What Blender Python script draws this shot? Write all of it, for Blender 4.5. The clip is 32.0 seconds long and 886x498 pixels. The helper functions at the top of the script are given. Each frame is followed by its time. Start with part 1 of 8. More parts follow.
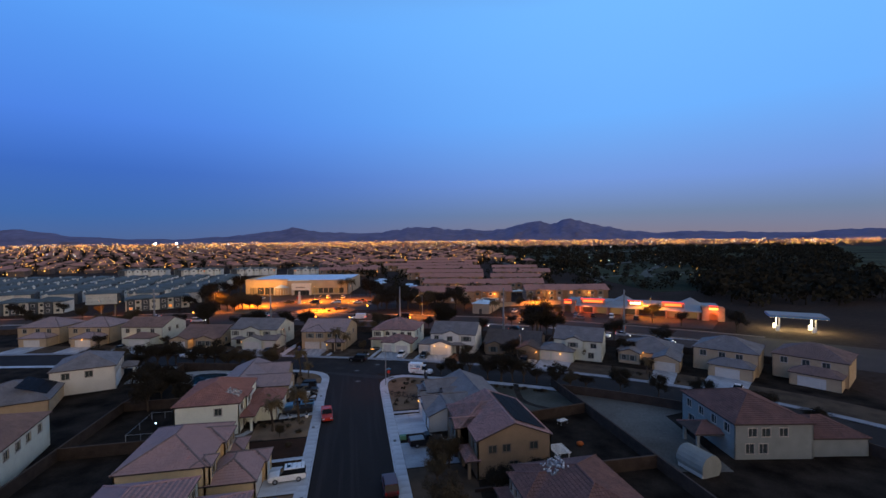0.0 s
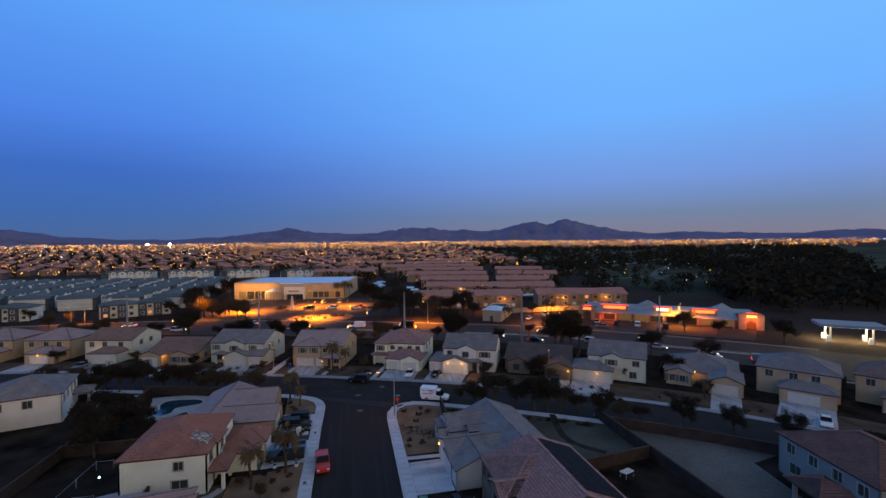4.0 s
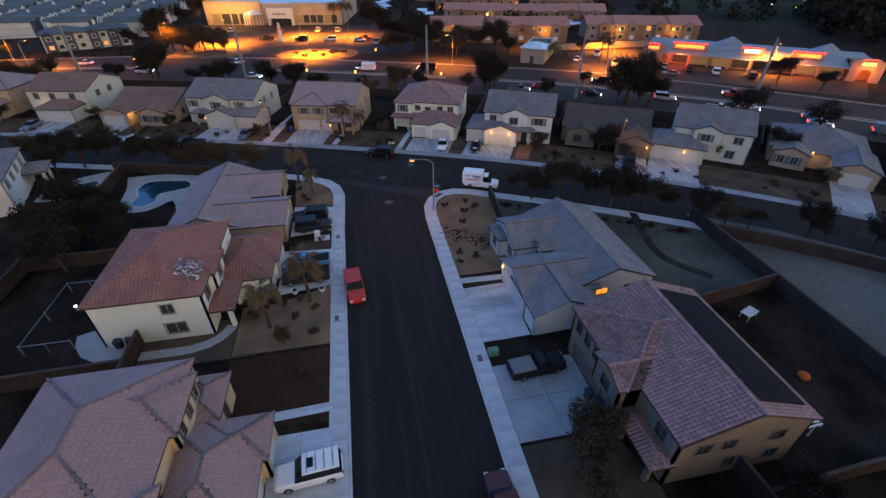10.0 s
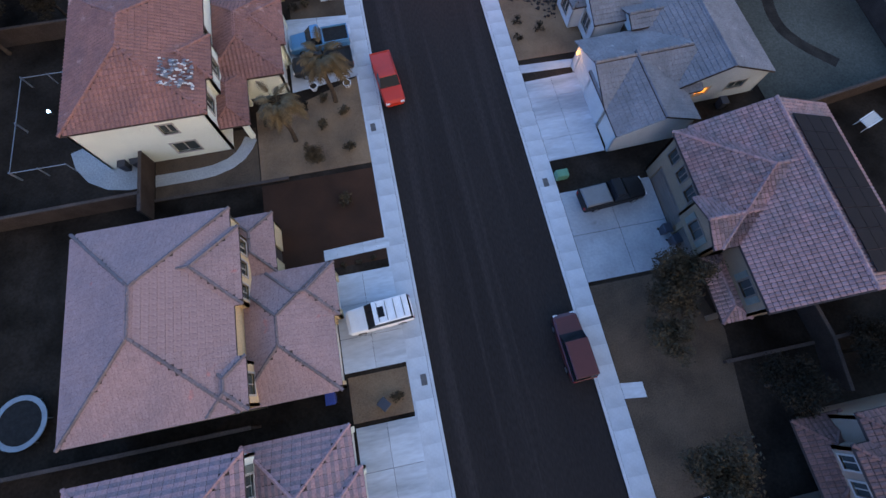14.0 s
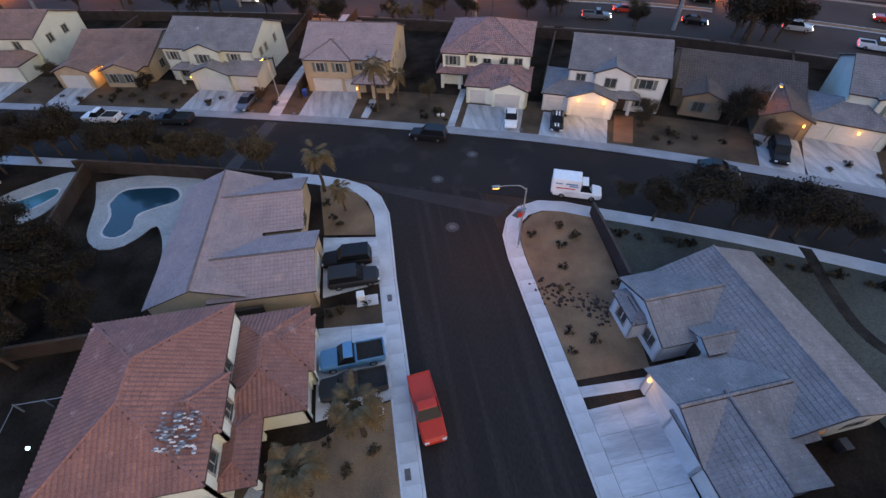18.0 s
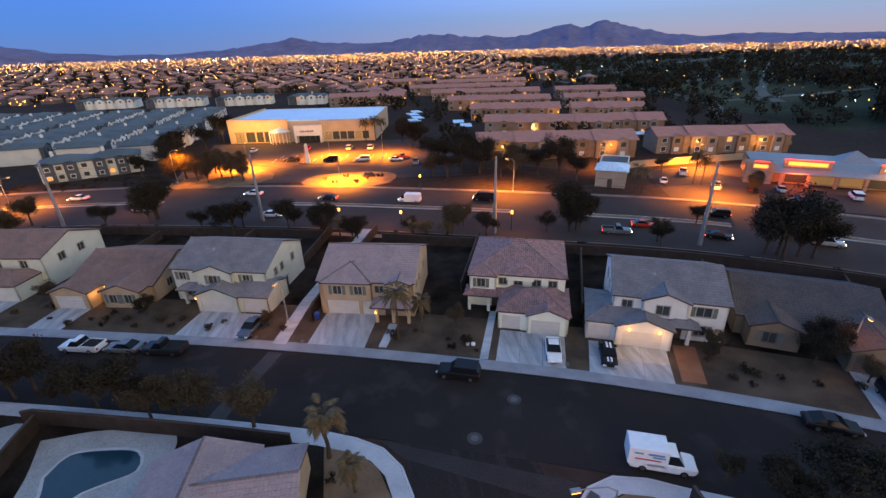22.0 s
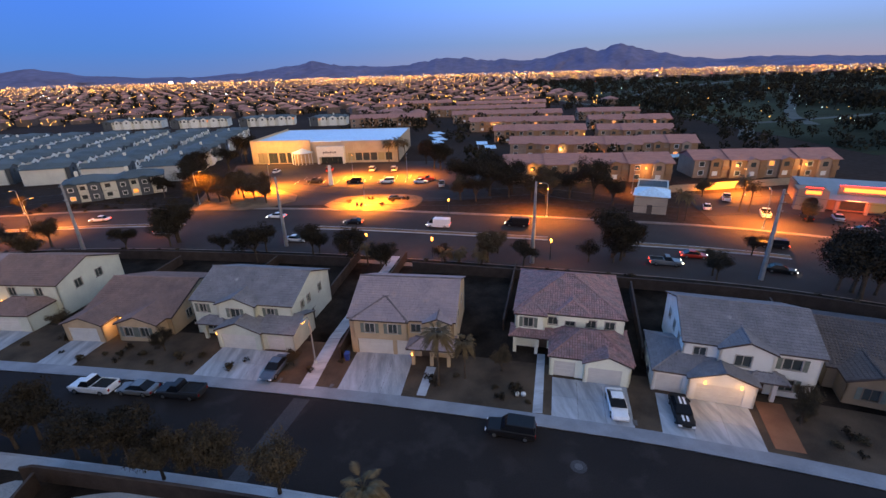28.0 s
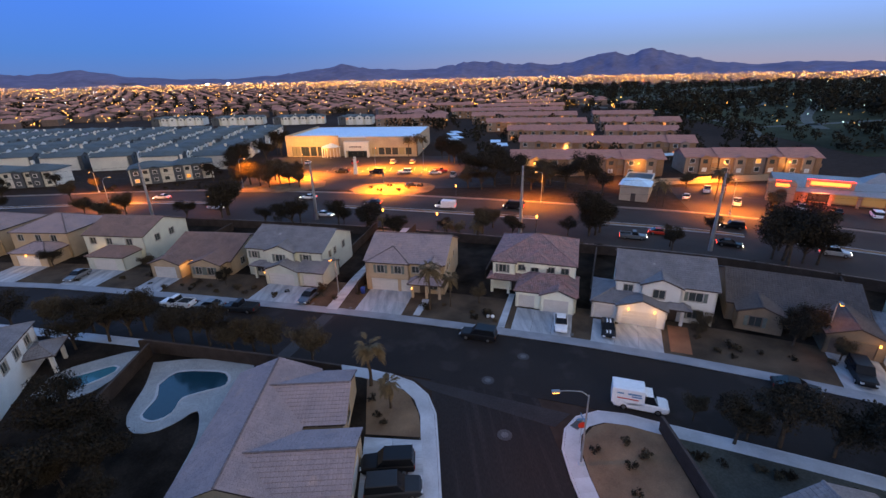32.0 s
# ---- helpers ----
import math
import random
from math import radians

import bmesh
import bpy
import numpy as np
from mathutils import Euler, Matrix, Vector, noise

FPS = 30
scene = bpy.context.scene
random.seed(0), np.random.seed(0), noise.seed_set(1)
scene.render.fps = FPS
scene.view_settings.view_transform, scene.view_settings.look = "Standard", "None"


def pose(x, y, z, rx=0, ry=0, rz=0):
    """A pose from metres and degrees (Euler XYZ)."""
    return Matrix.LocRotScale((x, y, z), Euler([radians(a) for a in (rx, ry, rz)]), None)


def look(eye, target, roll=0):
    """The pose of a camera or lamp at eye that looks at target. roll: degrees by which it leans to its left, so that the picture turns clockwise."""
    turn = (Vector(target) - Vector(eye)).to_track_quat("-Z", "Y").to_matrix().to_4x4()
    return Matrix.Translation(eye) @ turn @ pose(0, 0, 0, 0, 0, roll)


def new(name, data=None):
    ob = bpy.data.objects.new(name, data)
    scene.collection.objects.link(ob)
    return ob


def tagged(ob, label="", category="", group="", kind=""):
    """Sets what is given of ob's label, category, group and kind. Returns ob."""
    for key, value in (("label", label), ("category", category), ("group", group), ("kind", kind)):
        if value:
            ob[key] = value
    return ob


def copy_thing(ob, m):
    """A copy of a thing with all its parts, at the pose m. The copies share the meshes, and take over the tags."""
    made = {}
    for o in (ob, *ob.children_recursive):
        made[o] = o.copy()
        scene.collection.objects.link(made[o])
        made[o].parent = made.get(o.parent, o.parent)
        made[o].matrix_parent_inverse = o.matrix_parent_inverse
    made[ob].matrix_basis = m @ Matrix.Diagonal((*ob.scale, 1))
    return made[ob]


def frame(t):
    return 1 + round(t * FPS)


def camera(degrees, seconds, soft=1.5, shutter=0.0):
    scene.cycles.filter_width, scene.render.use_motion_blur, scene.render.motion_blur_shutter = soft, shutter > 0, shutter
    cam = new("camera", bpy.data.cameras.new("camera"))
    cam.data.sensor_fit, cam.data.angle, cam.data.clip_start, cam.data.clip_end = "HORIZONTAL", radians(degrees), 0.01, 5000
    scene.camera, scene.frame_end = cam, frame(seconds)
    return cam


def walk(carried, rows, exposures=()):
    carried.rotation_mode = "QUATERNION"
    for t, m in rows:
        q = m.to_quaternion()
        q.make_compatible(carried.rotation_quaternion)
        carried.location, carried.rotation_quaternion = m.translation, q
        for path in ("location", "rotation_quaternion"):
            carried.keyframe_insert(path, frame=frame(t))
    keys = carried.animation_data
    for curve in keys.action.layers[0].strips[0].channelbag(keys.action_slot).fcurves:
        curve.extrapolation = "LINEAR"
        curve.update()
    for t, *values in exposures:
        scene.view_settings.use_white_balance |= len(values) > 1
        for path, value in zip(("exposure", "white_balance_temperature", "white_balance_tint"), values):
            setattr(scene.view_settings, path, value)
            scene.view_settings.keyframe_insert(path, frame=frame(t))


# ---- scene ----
# ---- camera: seconds, x, y, z, heading, tilt, lean ----
cam = camera(90.02, 32.0, 1.5)


def view(x, y, z, yaw, pitch, roll):
    a, b = radians(yaw), radians(pitch)
    way = Vector((-math.sin(a) * math.cos(b), math.cos(a) * math.cos(b), math.sin(b)))
    return look((x, y, z), Vector((x, y, z)) + way * 10, roll)


PATH = [
    (0.0, 0.45, -103.86, 33.04, -11.34, -1.38, -0.52),
    (0.5, 0.76, -101.65, 32.73, -11.37, -1.16, -0.68),
    (1.0, 1.03, -99.41, 32.66, -11.38, -1.16, -0.73),
    (1.5, 1.22, -97.16, 32.86, -11.29, -1.22, -0.70),
    (2.0, 1.21, -94.94, 33.07, -11.18, -1.42, -0.56),
    (2.5, 0.89, -92.72, 33.07, -11.18, -1.32, -0.60),
    (3.0, 0.37, -90.43, 32.93, -11.36, -1.27, -0.58),
    (3.5, -0.22, -88.06, 32.80, -11.82, -1.26, -0.39),
    (5.5, -1.54, -77.73, 33.01, -12.02, -1.47, -0.70),
    (6.0, -1.84, -75.30, 33.09, -12.02, -1.50, -0.61),
    (6.5, -2.02, -73.03, 33.10, -11.97, -1.41, -0.56),
    (7.0, -2.13, -70.93, 33.09, -11.88, -1.32, -0.48),
    (7.5, -2.25, -68.87, 33.07, -11.84, -2.00, -0.40),
    (8.0, -2.35, -66.85, 33.07, -11.74, -5.18, -0.39),
    (8.5, -2.41, -64.92, 33.17, -11.62, -10.47, -0.43),
    (9.0, -2.47, -63.08, 33.31, -11.49, -17.55, -0.40),
    (9.5, -2.52, -61.34, 33.36, -11.34, -25.65, -0.12),
    (10.0, -2.61, -59.64, 33.36, -11.26, -35.35, 0.11),
    (10.5, -2.80, -57.99, 33.38, -11.25, -45.86, 0.25),
    (11.0, -3.17, -56.43, 33.42, -11.37, -56.32, 0.43),
    (11.5, -3.70, -54.98, 33.48, -11.90, -63.87, 0.71),
    (12.0, -4.32, -53.57, 33.54, -12.60, -67.90, 1.32),
    (12.5, -4.88, -52.14, 33.57, -13.05, -69.24, 1.70),
    (13.0, -5.32, -50.66, 33.61, -13.02, -70.07, 1.63),
    (13.5, -5.65, -49.14, 33.65, -12.86, -70.71, 1.40),
    (15.5, -5.88, -41.70, 34.40, -13.13, -72.19, 1.95),
    (16.0, -5.80, -39.83, 34.66, -12.70, -71.52, 1.69),
    (16.5, -5.71, -38.10, 34.81, -11.77, -68.56, 0.77),
    (17.0, -5.59, -36.67, 34.69, -10.30, -62.89, -0.61),
    (17.5, -5.49, -35.40, 34.39, -9.18, -55.42, -1.63),
    (18.0, -5.48, -34.03, 34.14, -8.72, -47.23, -1.85),
    (18.5, -5.64, -32.49, 34.03, -8.87, -40.80, -1.70),
    (19.0, -5.94, -30.92, 34.05, -9.04, -35.97, -1.61),
    (19.5, -6.23, -29.43, 34.12, -9.14, -32.45, -1.55),
    (20.0, -6.46, -28.01, 34.18, -9.14, -29.81, -1.57),
    (20.5, -6.63, -26.54, 34.16, -9.19, -27.81, -1.57),
    (21.0, -6.72, -24.96, 34.11, -9.16, -26.22, -1.61),
    (21.5, -6.73, -23.32, 34.15, -9.11, -25.21, -1.62),
    (22.0, -6.72, -21.64, 34.25, -9.07, -24.40, -1.67),
    (22.5, -6.70, -19.98, 34.34, -9.02, -23.78, -1.63),
    (23.0, -6.67, -18.32, 34.43, -9.05, -23.34, -1.65),
    (23.5, -6.68, -16.75, 34.54, -8.87, -22.97, -1.60),
    (24.0, -6.78, -15.45, 34.63, -8.16, -22.74, -1.47),
    (24.5, -7.00, -14.51, 34.65, -7.77, -22.59, -1.50),
    (25.0, -7.35, -13.90, 34.56, -7.50, -22.41, -1.49),
    (25.5, -7.83, -13.50, 34.40, -7.51, -22.33, -1.46),
    (27.5, -9.58, -14.10, 34.00, -7.41, -22.00, -1.51),
    (28.0, -9.51, -15.32, 33.86, -7.22, -21.84, -1.66),
    (28.5, -9.37, -16.84, 33.79, -7.04, -21.87, -1.60),
    (29.0, -9.15, -18.70, 33.74, -6.83, -21.81, -1.68),
    (29.5, -8.85, -20.83, 33.67, -6.47, -21.76, -1.62),
    (30.0, -8.52, -23.19, 33.66, -5.96, -21.70, -1.59),
    (30.5, -8.20, -25.72, 33.71, -5.41, -21.67, -1.55),
    (31.0, -7.88, -28.34, 33.76, -4.93, -21.64, -1.41),
    (31.5, -7.58, -31.02, 33.72, -4.52, -21.47, -1.21),
    (32.0, -7.29, -33.75, 33.60, -4.07, -21.37, -1.27),
]
EXPOSURE = [(0.0, -0.05, 6900, 10), (7.5, -0.05, 6900, 10), (9.5, 0.35, 6900, 10), (11.0, 0.7, 6900, 10), (12.0, 0.95, 6900, 10), (13.0, 1.15, 6900, 10), (16.0, 1.25, 7000, 10), (18.5, 1.1, 7600, 10), (20.0, 1.05, 7700, 10), (22.0, 0.85, 7200, 10), (25.0, 0.75, 6900, 10), (32.0, 0.7, 6900, 10)]
walk(cam, [(t, view(*p)) for t, *p in PATH], EXPOSURE)


# ---- world: dusk sky, deep blue ahead, afterglow behind ----
def build_world():
    w = bpy.data.worlds.new("dusk")
    scene.world = w
    w.use_nodes = True
    nt = w.node_tree
    nt.nodes.clear()
    N = nt.nodes.new
    L = nt.links.new
    tc = N("ShaderNodeTexCoord")
    sep = N("ShaderNodeSeparateXYZ")
    L(tc.outputs["Generated"], sep.inputs[0])

    def ramp(stops, src):
        r = N("ShaderNodeValToRGB")
        els = r.color_ramp.elements
        els[0].position, els[0].color = stops[0][0], (*stops[0][1], 1)
        els[1].position, els[1].color = stops[-1][0], (*stops[-1][1], 1)
        for p, c in stops[1:-1]:
            e = els.new(p)
            e.color = (*c, 1)
        L(src, r.inputs[0])
        return r.outputs[0]

    # elevation, softly warped so the bands of colour are not ruled lines
    nz = N("ShaderNodeTexNoise")
    nz.inputs["Scale"].default_value = 2.2
    nz.inputs["Detail"].default_value = 3
    mp = N("ShaderNodeMapping")
    mp.inputs["Scale"].default_value = (1, 1, 5)
    L(tc.outputs["Generated"], mp.inputs[0])
    L(mp.outputs[0], nz.inputs["Vector"])
    warp = N("ShaderNodeMath")
    warp.operation = "MULTIPLY_ADD"
    L(nz.outputs[0], warp.inputs[0])
    warp.inputs[1].default_value = 0.10
    warp.inputs[2].default_value = -0.05
    up = N("ShaderNodeMath")
    up.operation = "MULTIPLY"
    L(sep.outputs[2], up.inputs[0])
    L(sep.outputs[2], up.inputs[1])
    sc = N("ShaderNodeMath")
    sc.operation = "MULTIPLY_ADD"
    L(warp.outputs[0], sc.inputs[0])
    L(sep.outputs[2], sc.inputs[1])
    L(sep.outputs[2], sc.inputs[2])
    z = sc.outputs[0]
    left = ramp([(0.0, (0.075, 0.14, 0.34)), (0.05, (0.050, 0.15, 0.45)), (0.13, (0.045, 0.155, 0.59)), (0.22, (0.07, 0.24, 0.86)),
                 (0.42, (0.10, 0.38, 1.05)), (0.6, (0.13, 0.27, 0.60)), (1.0, (0.082, 0.122, 0.200))], z)
    right = ramp([(0.0, (0.23, 0.205, 0.28)), (0.05, (0.165, 0.24, 0.41)), (0.12, (0.17, 0.33, 0.80)), (0.25, (0.15, 0.46, 1.1)),
                  (0.45, (0.17, 0.52, 1.15)), (0.6, (0.15, 0.30, 0.62)), (1.0, (0.082, 0.122, 0.200))], z)
    back = ramp([(0.0, (1.55, 1.16, 0.90)), (0.15, (1.30, 1.04, 0.88)), (0.4, (0.66, 0.60, 0.60)), (1.0, (0.082, 0.122, 0.200))], z)
    # turn to the right of the way ahead
    side = N("ShaderNodeMapRange")
    side.inputs[1].default_value, side.inputs[2].default_value = -0.50, 0.62
    side.interpolation_type = "SMOOTHSTEP"
    L(sep.outputs[0], side.inputs[0])
    m1 = N("ShaderNodeMixRGB")
    L(side.outputs[0], m1.inputs[0])
    L(left, m1.inputs[1])
    L(right, m1.inputs[2])
    rear = N("ShaderNodeMapRange")
    rear.inputs[1].default_value, rear.inputs[2].default_value = 0.08, -0.85
    rear.interpolation_type = "SMOOTHSTEP"
    # the afterglow lies behind and a little to the right of the way
    dot = N("ShaderNodeVectorMath")
    dot.operation = "DOT_PRODUCT"
    L(tc.outputs["Generated"], dot.inputs[0])
    dot.inputs[1].default_value = (-0.52, 0.85, 0.0)
    L(dot.outputs["Value"], rear.inputs[0])
    m2 = N("ShaderNodeMixRGB")
    L(rear.outputs[0], m2.inputs[0])
    L(m1.outputs[0], m2.inputs[1])
    L(back, m2.inputs[2])
    bg = N("ShaderNodeBackground")
    bg.inputs[1].default_value = SKY
    L(m2.outputs[0], bg.inputs[0])
    out = N("ShaderNodeOutputWorld")
    L(bg.outputs[0], out.inputs[0])


SKY = 1.0
build_world()


def lamp(name, at, power, color, size=0.25, cone=None):
    """A bulb, or with a cone in degrees a hooded lamp that shines down."""
    d = bpy.data.lights.new(name, "SPOT" if cone else "POINT")
    if cone:
        d.spot_size, d.spot_blend = radians(cone), 0.7
    d.energy, d.color, d.shadow_soft_size = power, color, size
    ob = new(name, d)
    ob.location = at
    return ob


SODIUM = (1.0, 0.28, 0.016)
WARM = (1.0, 0.52, 0.17)


# ---- materials ----
def material(name, c1, c2, scale=1.0, fine=20.0, rough=0.8, bump=0.25, metal=0.0, spread=0.0, depth=0.02, stretch=(1, 1, 1), grit=0.25, spots=None):
    """Two scales of noise between two colours, fine relief; spread varies pieces by object, or by island where joined."""
    m = bpy.data.materials.new(name)
    m.use_nodes = True
    nt = m.node_tree
    N, L = nt.nodes.new, nt.links.new
    b = nt.nodes["Principled BSDF"]
    tc = N("ShaderNodeTexCoord")
    mp = N("ShaderNodeMapping")
    mp.inputs["Scale"].default_value = stretch
    L(tc.outputs["Object"], mp.inputs[0])
    big = N("ShaderNodeTexNoise")
    big.inputs["Scale"].default_value = scale
    big.inputs["Detail"].default_value = 5
    small = N("ShaderNodeTexNoise")
    small.inputs["Scale"].default_value = fine
    small.inputs["Detail"].default_value = 3
    L(mp.outputs[0], big.inputs["Vector"])
    L(mp.outputs[0], small.inputs["Vector"])
    rng = N("ShaderNodeMapRange")
    rng.inputs[1].default_value, rng.inputs[2].default_value = 0.3, 0.7
    L(big.outputs[0], rng.inputs[0])
    mix = N("ShaderNodeMixRGB")
    mix.inputs[1].default_value, mix.inputs[2].default_value = (*c1, 1), (*c2, 1)
    L(rng.outputs[0], mix.inputs[0])
    grain = N("ShaderNodeMapRange")
    grain.inputs[1].default_value, grain.inputs[2].default_value = 0.25, 0.75
    grain.inputs[3].default_value, grain.inputs[4].default_value = 1 - grit, 1 + grit
    L(small.outputs[0], grain.inputs[0])
    hsv = N("ShaderNodeHueSaturation")
    tone = mix.outputs[0]
    if spots:
        # sparse stains of another colour: colour, scale, how rare, stretch
        c3, sc3, rare, st3 = spots
        m3 = N("ShaderNodeMapping")
        m3.inputs["Scale"].default_value = st3
        m3.inputs["Location"].default_value = (3.1, 7.7, 1.3)
        L(tc.outputs["Object"], m3.inputs[0])
        n3 = N("ShaderNodeTexNoise")
        n3.inputs["Scale"].default_value = sc3
        n3.inputs["Detail"].default_value = 4
        L(m3.outputs[0], n3.inputs["Vector"])
        r3 = N("ShaderNodeMapRange")
        r3.inputs[1].default_value, r3.inputs[2].default_value = rare, rare + 0.10
        r3.inputs[4].default_value = 0.8
        L(n3.outputs[0], r3.inputs[0])
        mx3 = N("ShaderNodeMixRGB")
        mx3.inputs[2].default_value = (*c3, 1)
        L(r3.outputs[0], mx3.inputs[0])
        L(mix.outputs[0], mx3.inputs[1])
        tone = mx3.outputs[0]
    L(tone, hsv.inputs["Color"])
    if spread:
        oi = N("ShaderNodeObjectInfo")
        ge = N("ShaderNodeNewGeometry")
        ad = N("ShaderNodeMath")
        ad.operation = "ADD"
        L(oi.outputs["Random"], ad.inputs[0])
        L(ge.outputs["Random Per Island"], ad.inputs[1])
        sp = N("ShaderNodeMapRange")
        sp.inputs[1].default_value, sp.inputs[2].default_value = 0.0, 2.0
        sp.inputs[3].default_value, sp.inputs[4].default_value = 1 - spread, 1 + spread
        L(ad.outputs[0], sp.inputs[0])
        mu = N("ShaderNodeMath")
        mu.operation = "MULTIPLY"
        L(sp.outputs[0], mu.inputs[0])
        L(grain.outputs[0], mu.inputs[1])
        L(mu.outputs[0], hsv.inputs["Value"])
    else:
        L(grain.outputs[0], hsv.inputs["Value"])
    L(hsv.outputs[0], b.inputs["Base Color"])
    b.inputs["Roughness"].default_value = rough
    b.inputs["Specular IOR Level"].default_value = 0.02 if rough > 0.9 else 0.12 if rough > 0.7 else 0.5
    b.inputs["Metallic"].default_value = metal
    if bump:
        bp = N("ShaderNodeBump")
        bp.inputs["Strength"].default_value = bump
        bp.inputs["Distance"].default_value = depth
        L(small.outputs[0], bp.inputs["Height"])
        L(bp.outputs[0], b.inputs["Normal"])
    return m


def glow(name, color, strength, base=(0.10, 0.10, 0.10)):
    m = bpy.data.materials.new(name)
    m.use_nodes = True
    b = m.node_tree.nodes["Principled BSDF"]
    b.inputs["Base Color"].default_value = (*base, 1)
    b.inputs["Emission Color"].default_value = (*color, 1)
    b.inputs["Emission Strength"].default_value = strength
    m.cycles.emission_sampling = "NONE"
    return m


def glossy(name, color, rough=0.2, metal=0.0, coat=0.0):
    m = material(name, color, tuple(c * 0.88 for c in color), 2.0, 60.0, rough, 0.02, metal)
    m.node_tree.nodes["Principled BSDF"].inputs["Coat Weight"].default_value = coat
    if max(color) < 0.05:
        m.node_tree.nodes["Principled BSDF"].inputs["Specular IOR Level"].default_value = 0.22
    return m


M = {}
M["ground"] = material("desert_ground", (0.060, 0.042, 0.034), (0.035, 0.027, 0.023), 0.02, 0.6, 0.95, 0.3)
M["asphalt"] = material("asphalt", (0.0215, 0.0180, 0.0175), (0.032, 0.0265, 0.0250), 0.12, 9.0, 0.85, 0.3, stretch=(1, 0.25, 1), spots=((0.037, 0.031, 0.030), 0.9, 0.52, (1.1, 0.03, 1)))
M["asphalt3"] = material("cross_street_asphalt", (0.0215, 0.0180, 0.0175), (0.033, 0.0275, 0.0255), 0.10, 9.0, 0.85, 0.3, spots=((0.042, 0.035, 0.033), 0.25, 0.56, (1, 1, 1)))
M["asphalt2"] = material("worn_asphalt", (0.048, 0.037, 0.033), (0.070, 0.054, 0.048), 0.1, 6.0, 0.85, 0.3)
M["concrete"] = material("concrete", (0.56, 0.60, 0.64), (0.40, 0.43, 0.47), 0.35, 6.0, 0.85, 0.1, spread=0.12, grit=0.08)
M["walk"] = material("grey_pavement_concrete", (0.33, 0.35, 0.385), (0.23, 0.245, 0.27), 0.35, 6.0, 0.85, 0.1, grit=0.08)
M["kerb"] = material("kerb_concrete", (0.58, 0.61, 0.64), (0.43, 0.45, 0.48), 0.5, 8.0, 0.85, 0.1, grit=0.08)
M["dustkerb"] = material("dusty_boulevard_concrete", (0.27, 0.215, 0.18), (0.18, 0.145, 0.125), 0.3, 8.0, 0.9, 0.1)
M["gravel"] = material("desert_gravel", (0.27, 0.180, 0.112), (0.150, 0.104, 0.070), 0.3, 14.0, 0.95, 0.7, depth=0.04)
M["gravel2"] = material("red_brown_gravel", (0.070, 0.036, 0.024), (0.038, 0.024, 0.018), 0.3, 16.0, 0.95, 0.7, depth=0.04)
M["gravel3"] = material("brown_yard_gravel", (0.125, 0.092, 0.066), (0.060, 0.046, 0.035), 0.3, 10.0, 0.95, 0.6, depth=0.04)
M["dirt"] = material("bare_dirt", (0.046, 0.036, 0.029), (0.009, 0.0075, 0.0065), 0.22, 5.0, 0.95, 0.5, depth=0.05)
M["sand"] = material("pale_graded_sand", (0.165, 0.162, 0.15), (0.088, 0.087, 0.080), 0.08, 4.0, 0.95, 0.3)
M["cmu"] = material("block_wall", (0.070, 0.053, 0.044), (0.044, 0.034, 0.029), 0.7, 12.0, 0.95, 0.4)
ROOFS = {
    "pink": material("pink_clay_tile", (0.40, 0.255, 0.235), (0.32, 0.22, 0.215), 0.35, 10.0, 0.85, 0.3, spread=0.10, spots=((0.52, 0.17, 0.14), 0.9, 0.66, (1, 1, 1))),
    "rust": material("rust_brown_tile", (0.21, 0.115, 0.10), (0.14, 0.085, 0.08), 0.5, 10.0, 0.85, 0.3, spread=0.25),
    "red": material("red_clay_tile", (0.34, 0.165, 0.135), (0.25, 0.135, 0.12), 0.5, 10.0, 0.85, 0.3, spread=0.18, spots=((0.50, 0.30, 0.26), 0.7, 0.64, (1, 1, 1))),
    "mauve": material("mauve_blend_tile", (0.385, 0.218, 0.208), (0.235, 0.182, 0.186), 0.9, 10.0, 0.85, 0.3, spread=0.35),
    "striped": material("pink_striped_tile", (0.44, 0.265, 0.26), (0.36, 0.235, 0.245), 0.6, 10.0, 0.85, 0.3, spread=0.16),
    # greyer rose for alternate rows: the shadow of each tile course as colour
    "rowshade": material("row_shade_rose_tile", (0.29, 0.205, 0.21), (0.22, 0.18, 0.20), 0.6, 10.0, 0.85, 0.3, spread=0.16),
    "grey": material("grey_concrete_tile", (0.25, 0.24, 0.25), (0.18, 0.175, 0.185), 0.5, 10.0, 0.85, 0.3, spread=0.14, spots=((0.40, 0.38, 0.37), 1.2, 0.66, (1, 1, 1))),
    "greypink": material("weathered_rose_tile", (0.38, 0.290, 0.285), (0.29, 0.235, 0.245), 0.4, 10.0, 0.85, 0.3, spread=0.12, spots=((0.42, 0.30, 0.27), 0.6, 0.6, (1, 1, 1))),
    "cap": material("dull_ridge_tile", (0.21, 0.165, 0.165), (0.155, 0.13, 0.135), 0.5, 10.0, 0.85, 0.3, spread=0.25),
    "slate": material("dark_slate_rose_tile", (0.135, 0.118, 0.115), (0.10, 0.09, 0.09), 0.5, 10.0, 0.85, 0.3, spread=0.16),
    "brown": material("brown_rose_tile", (0.27, 0.185, 0.165), (0.20, 0.145, 0.135), 0.5, 10.0, 0.85, 0.3, spread=0.16),
}
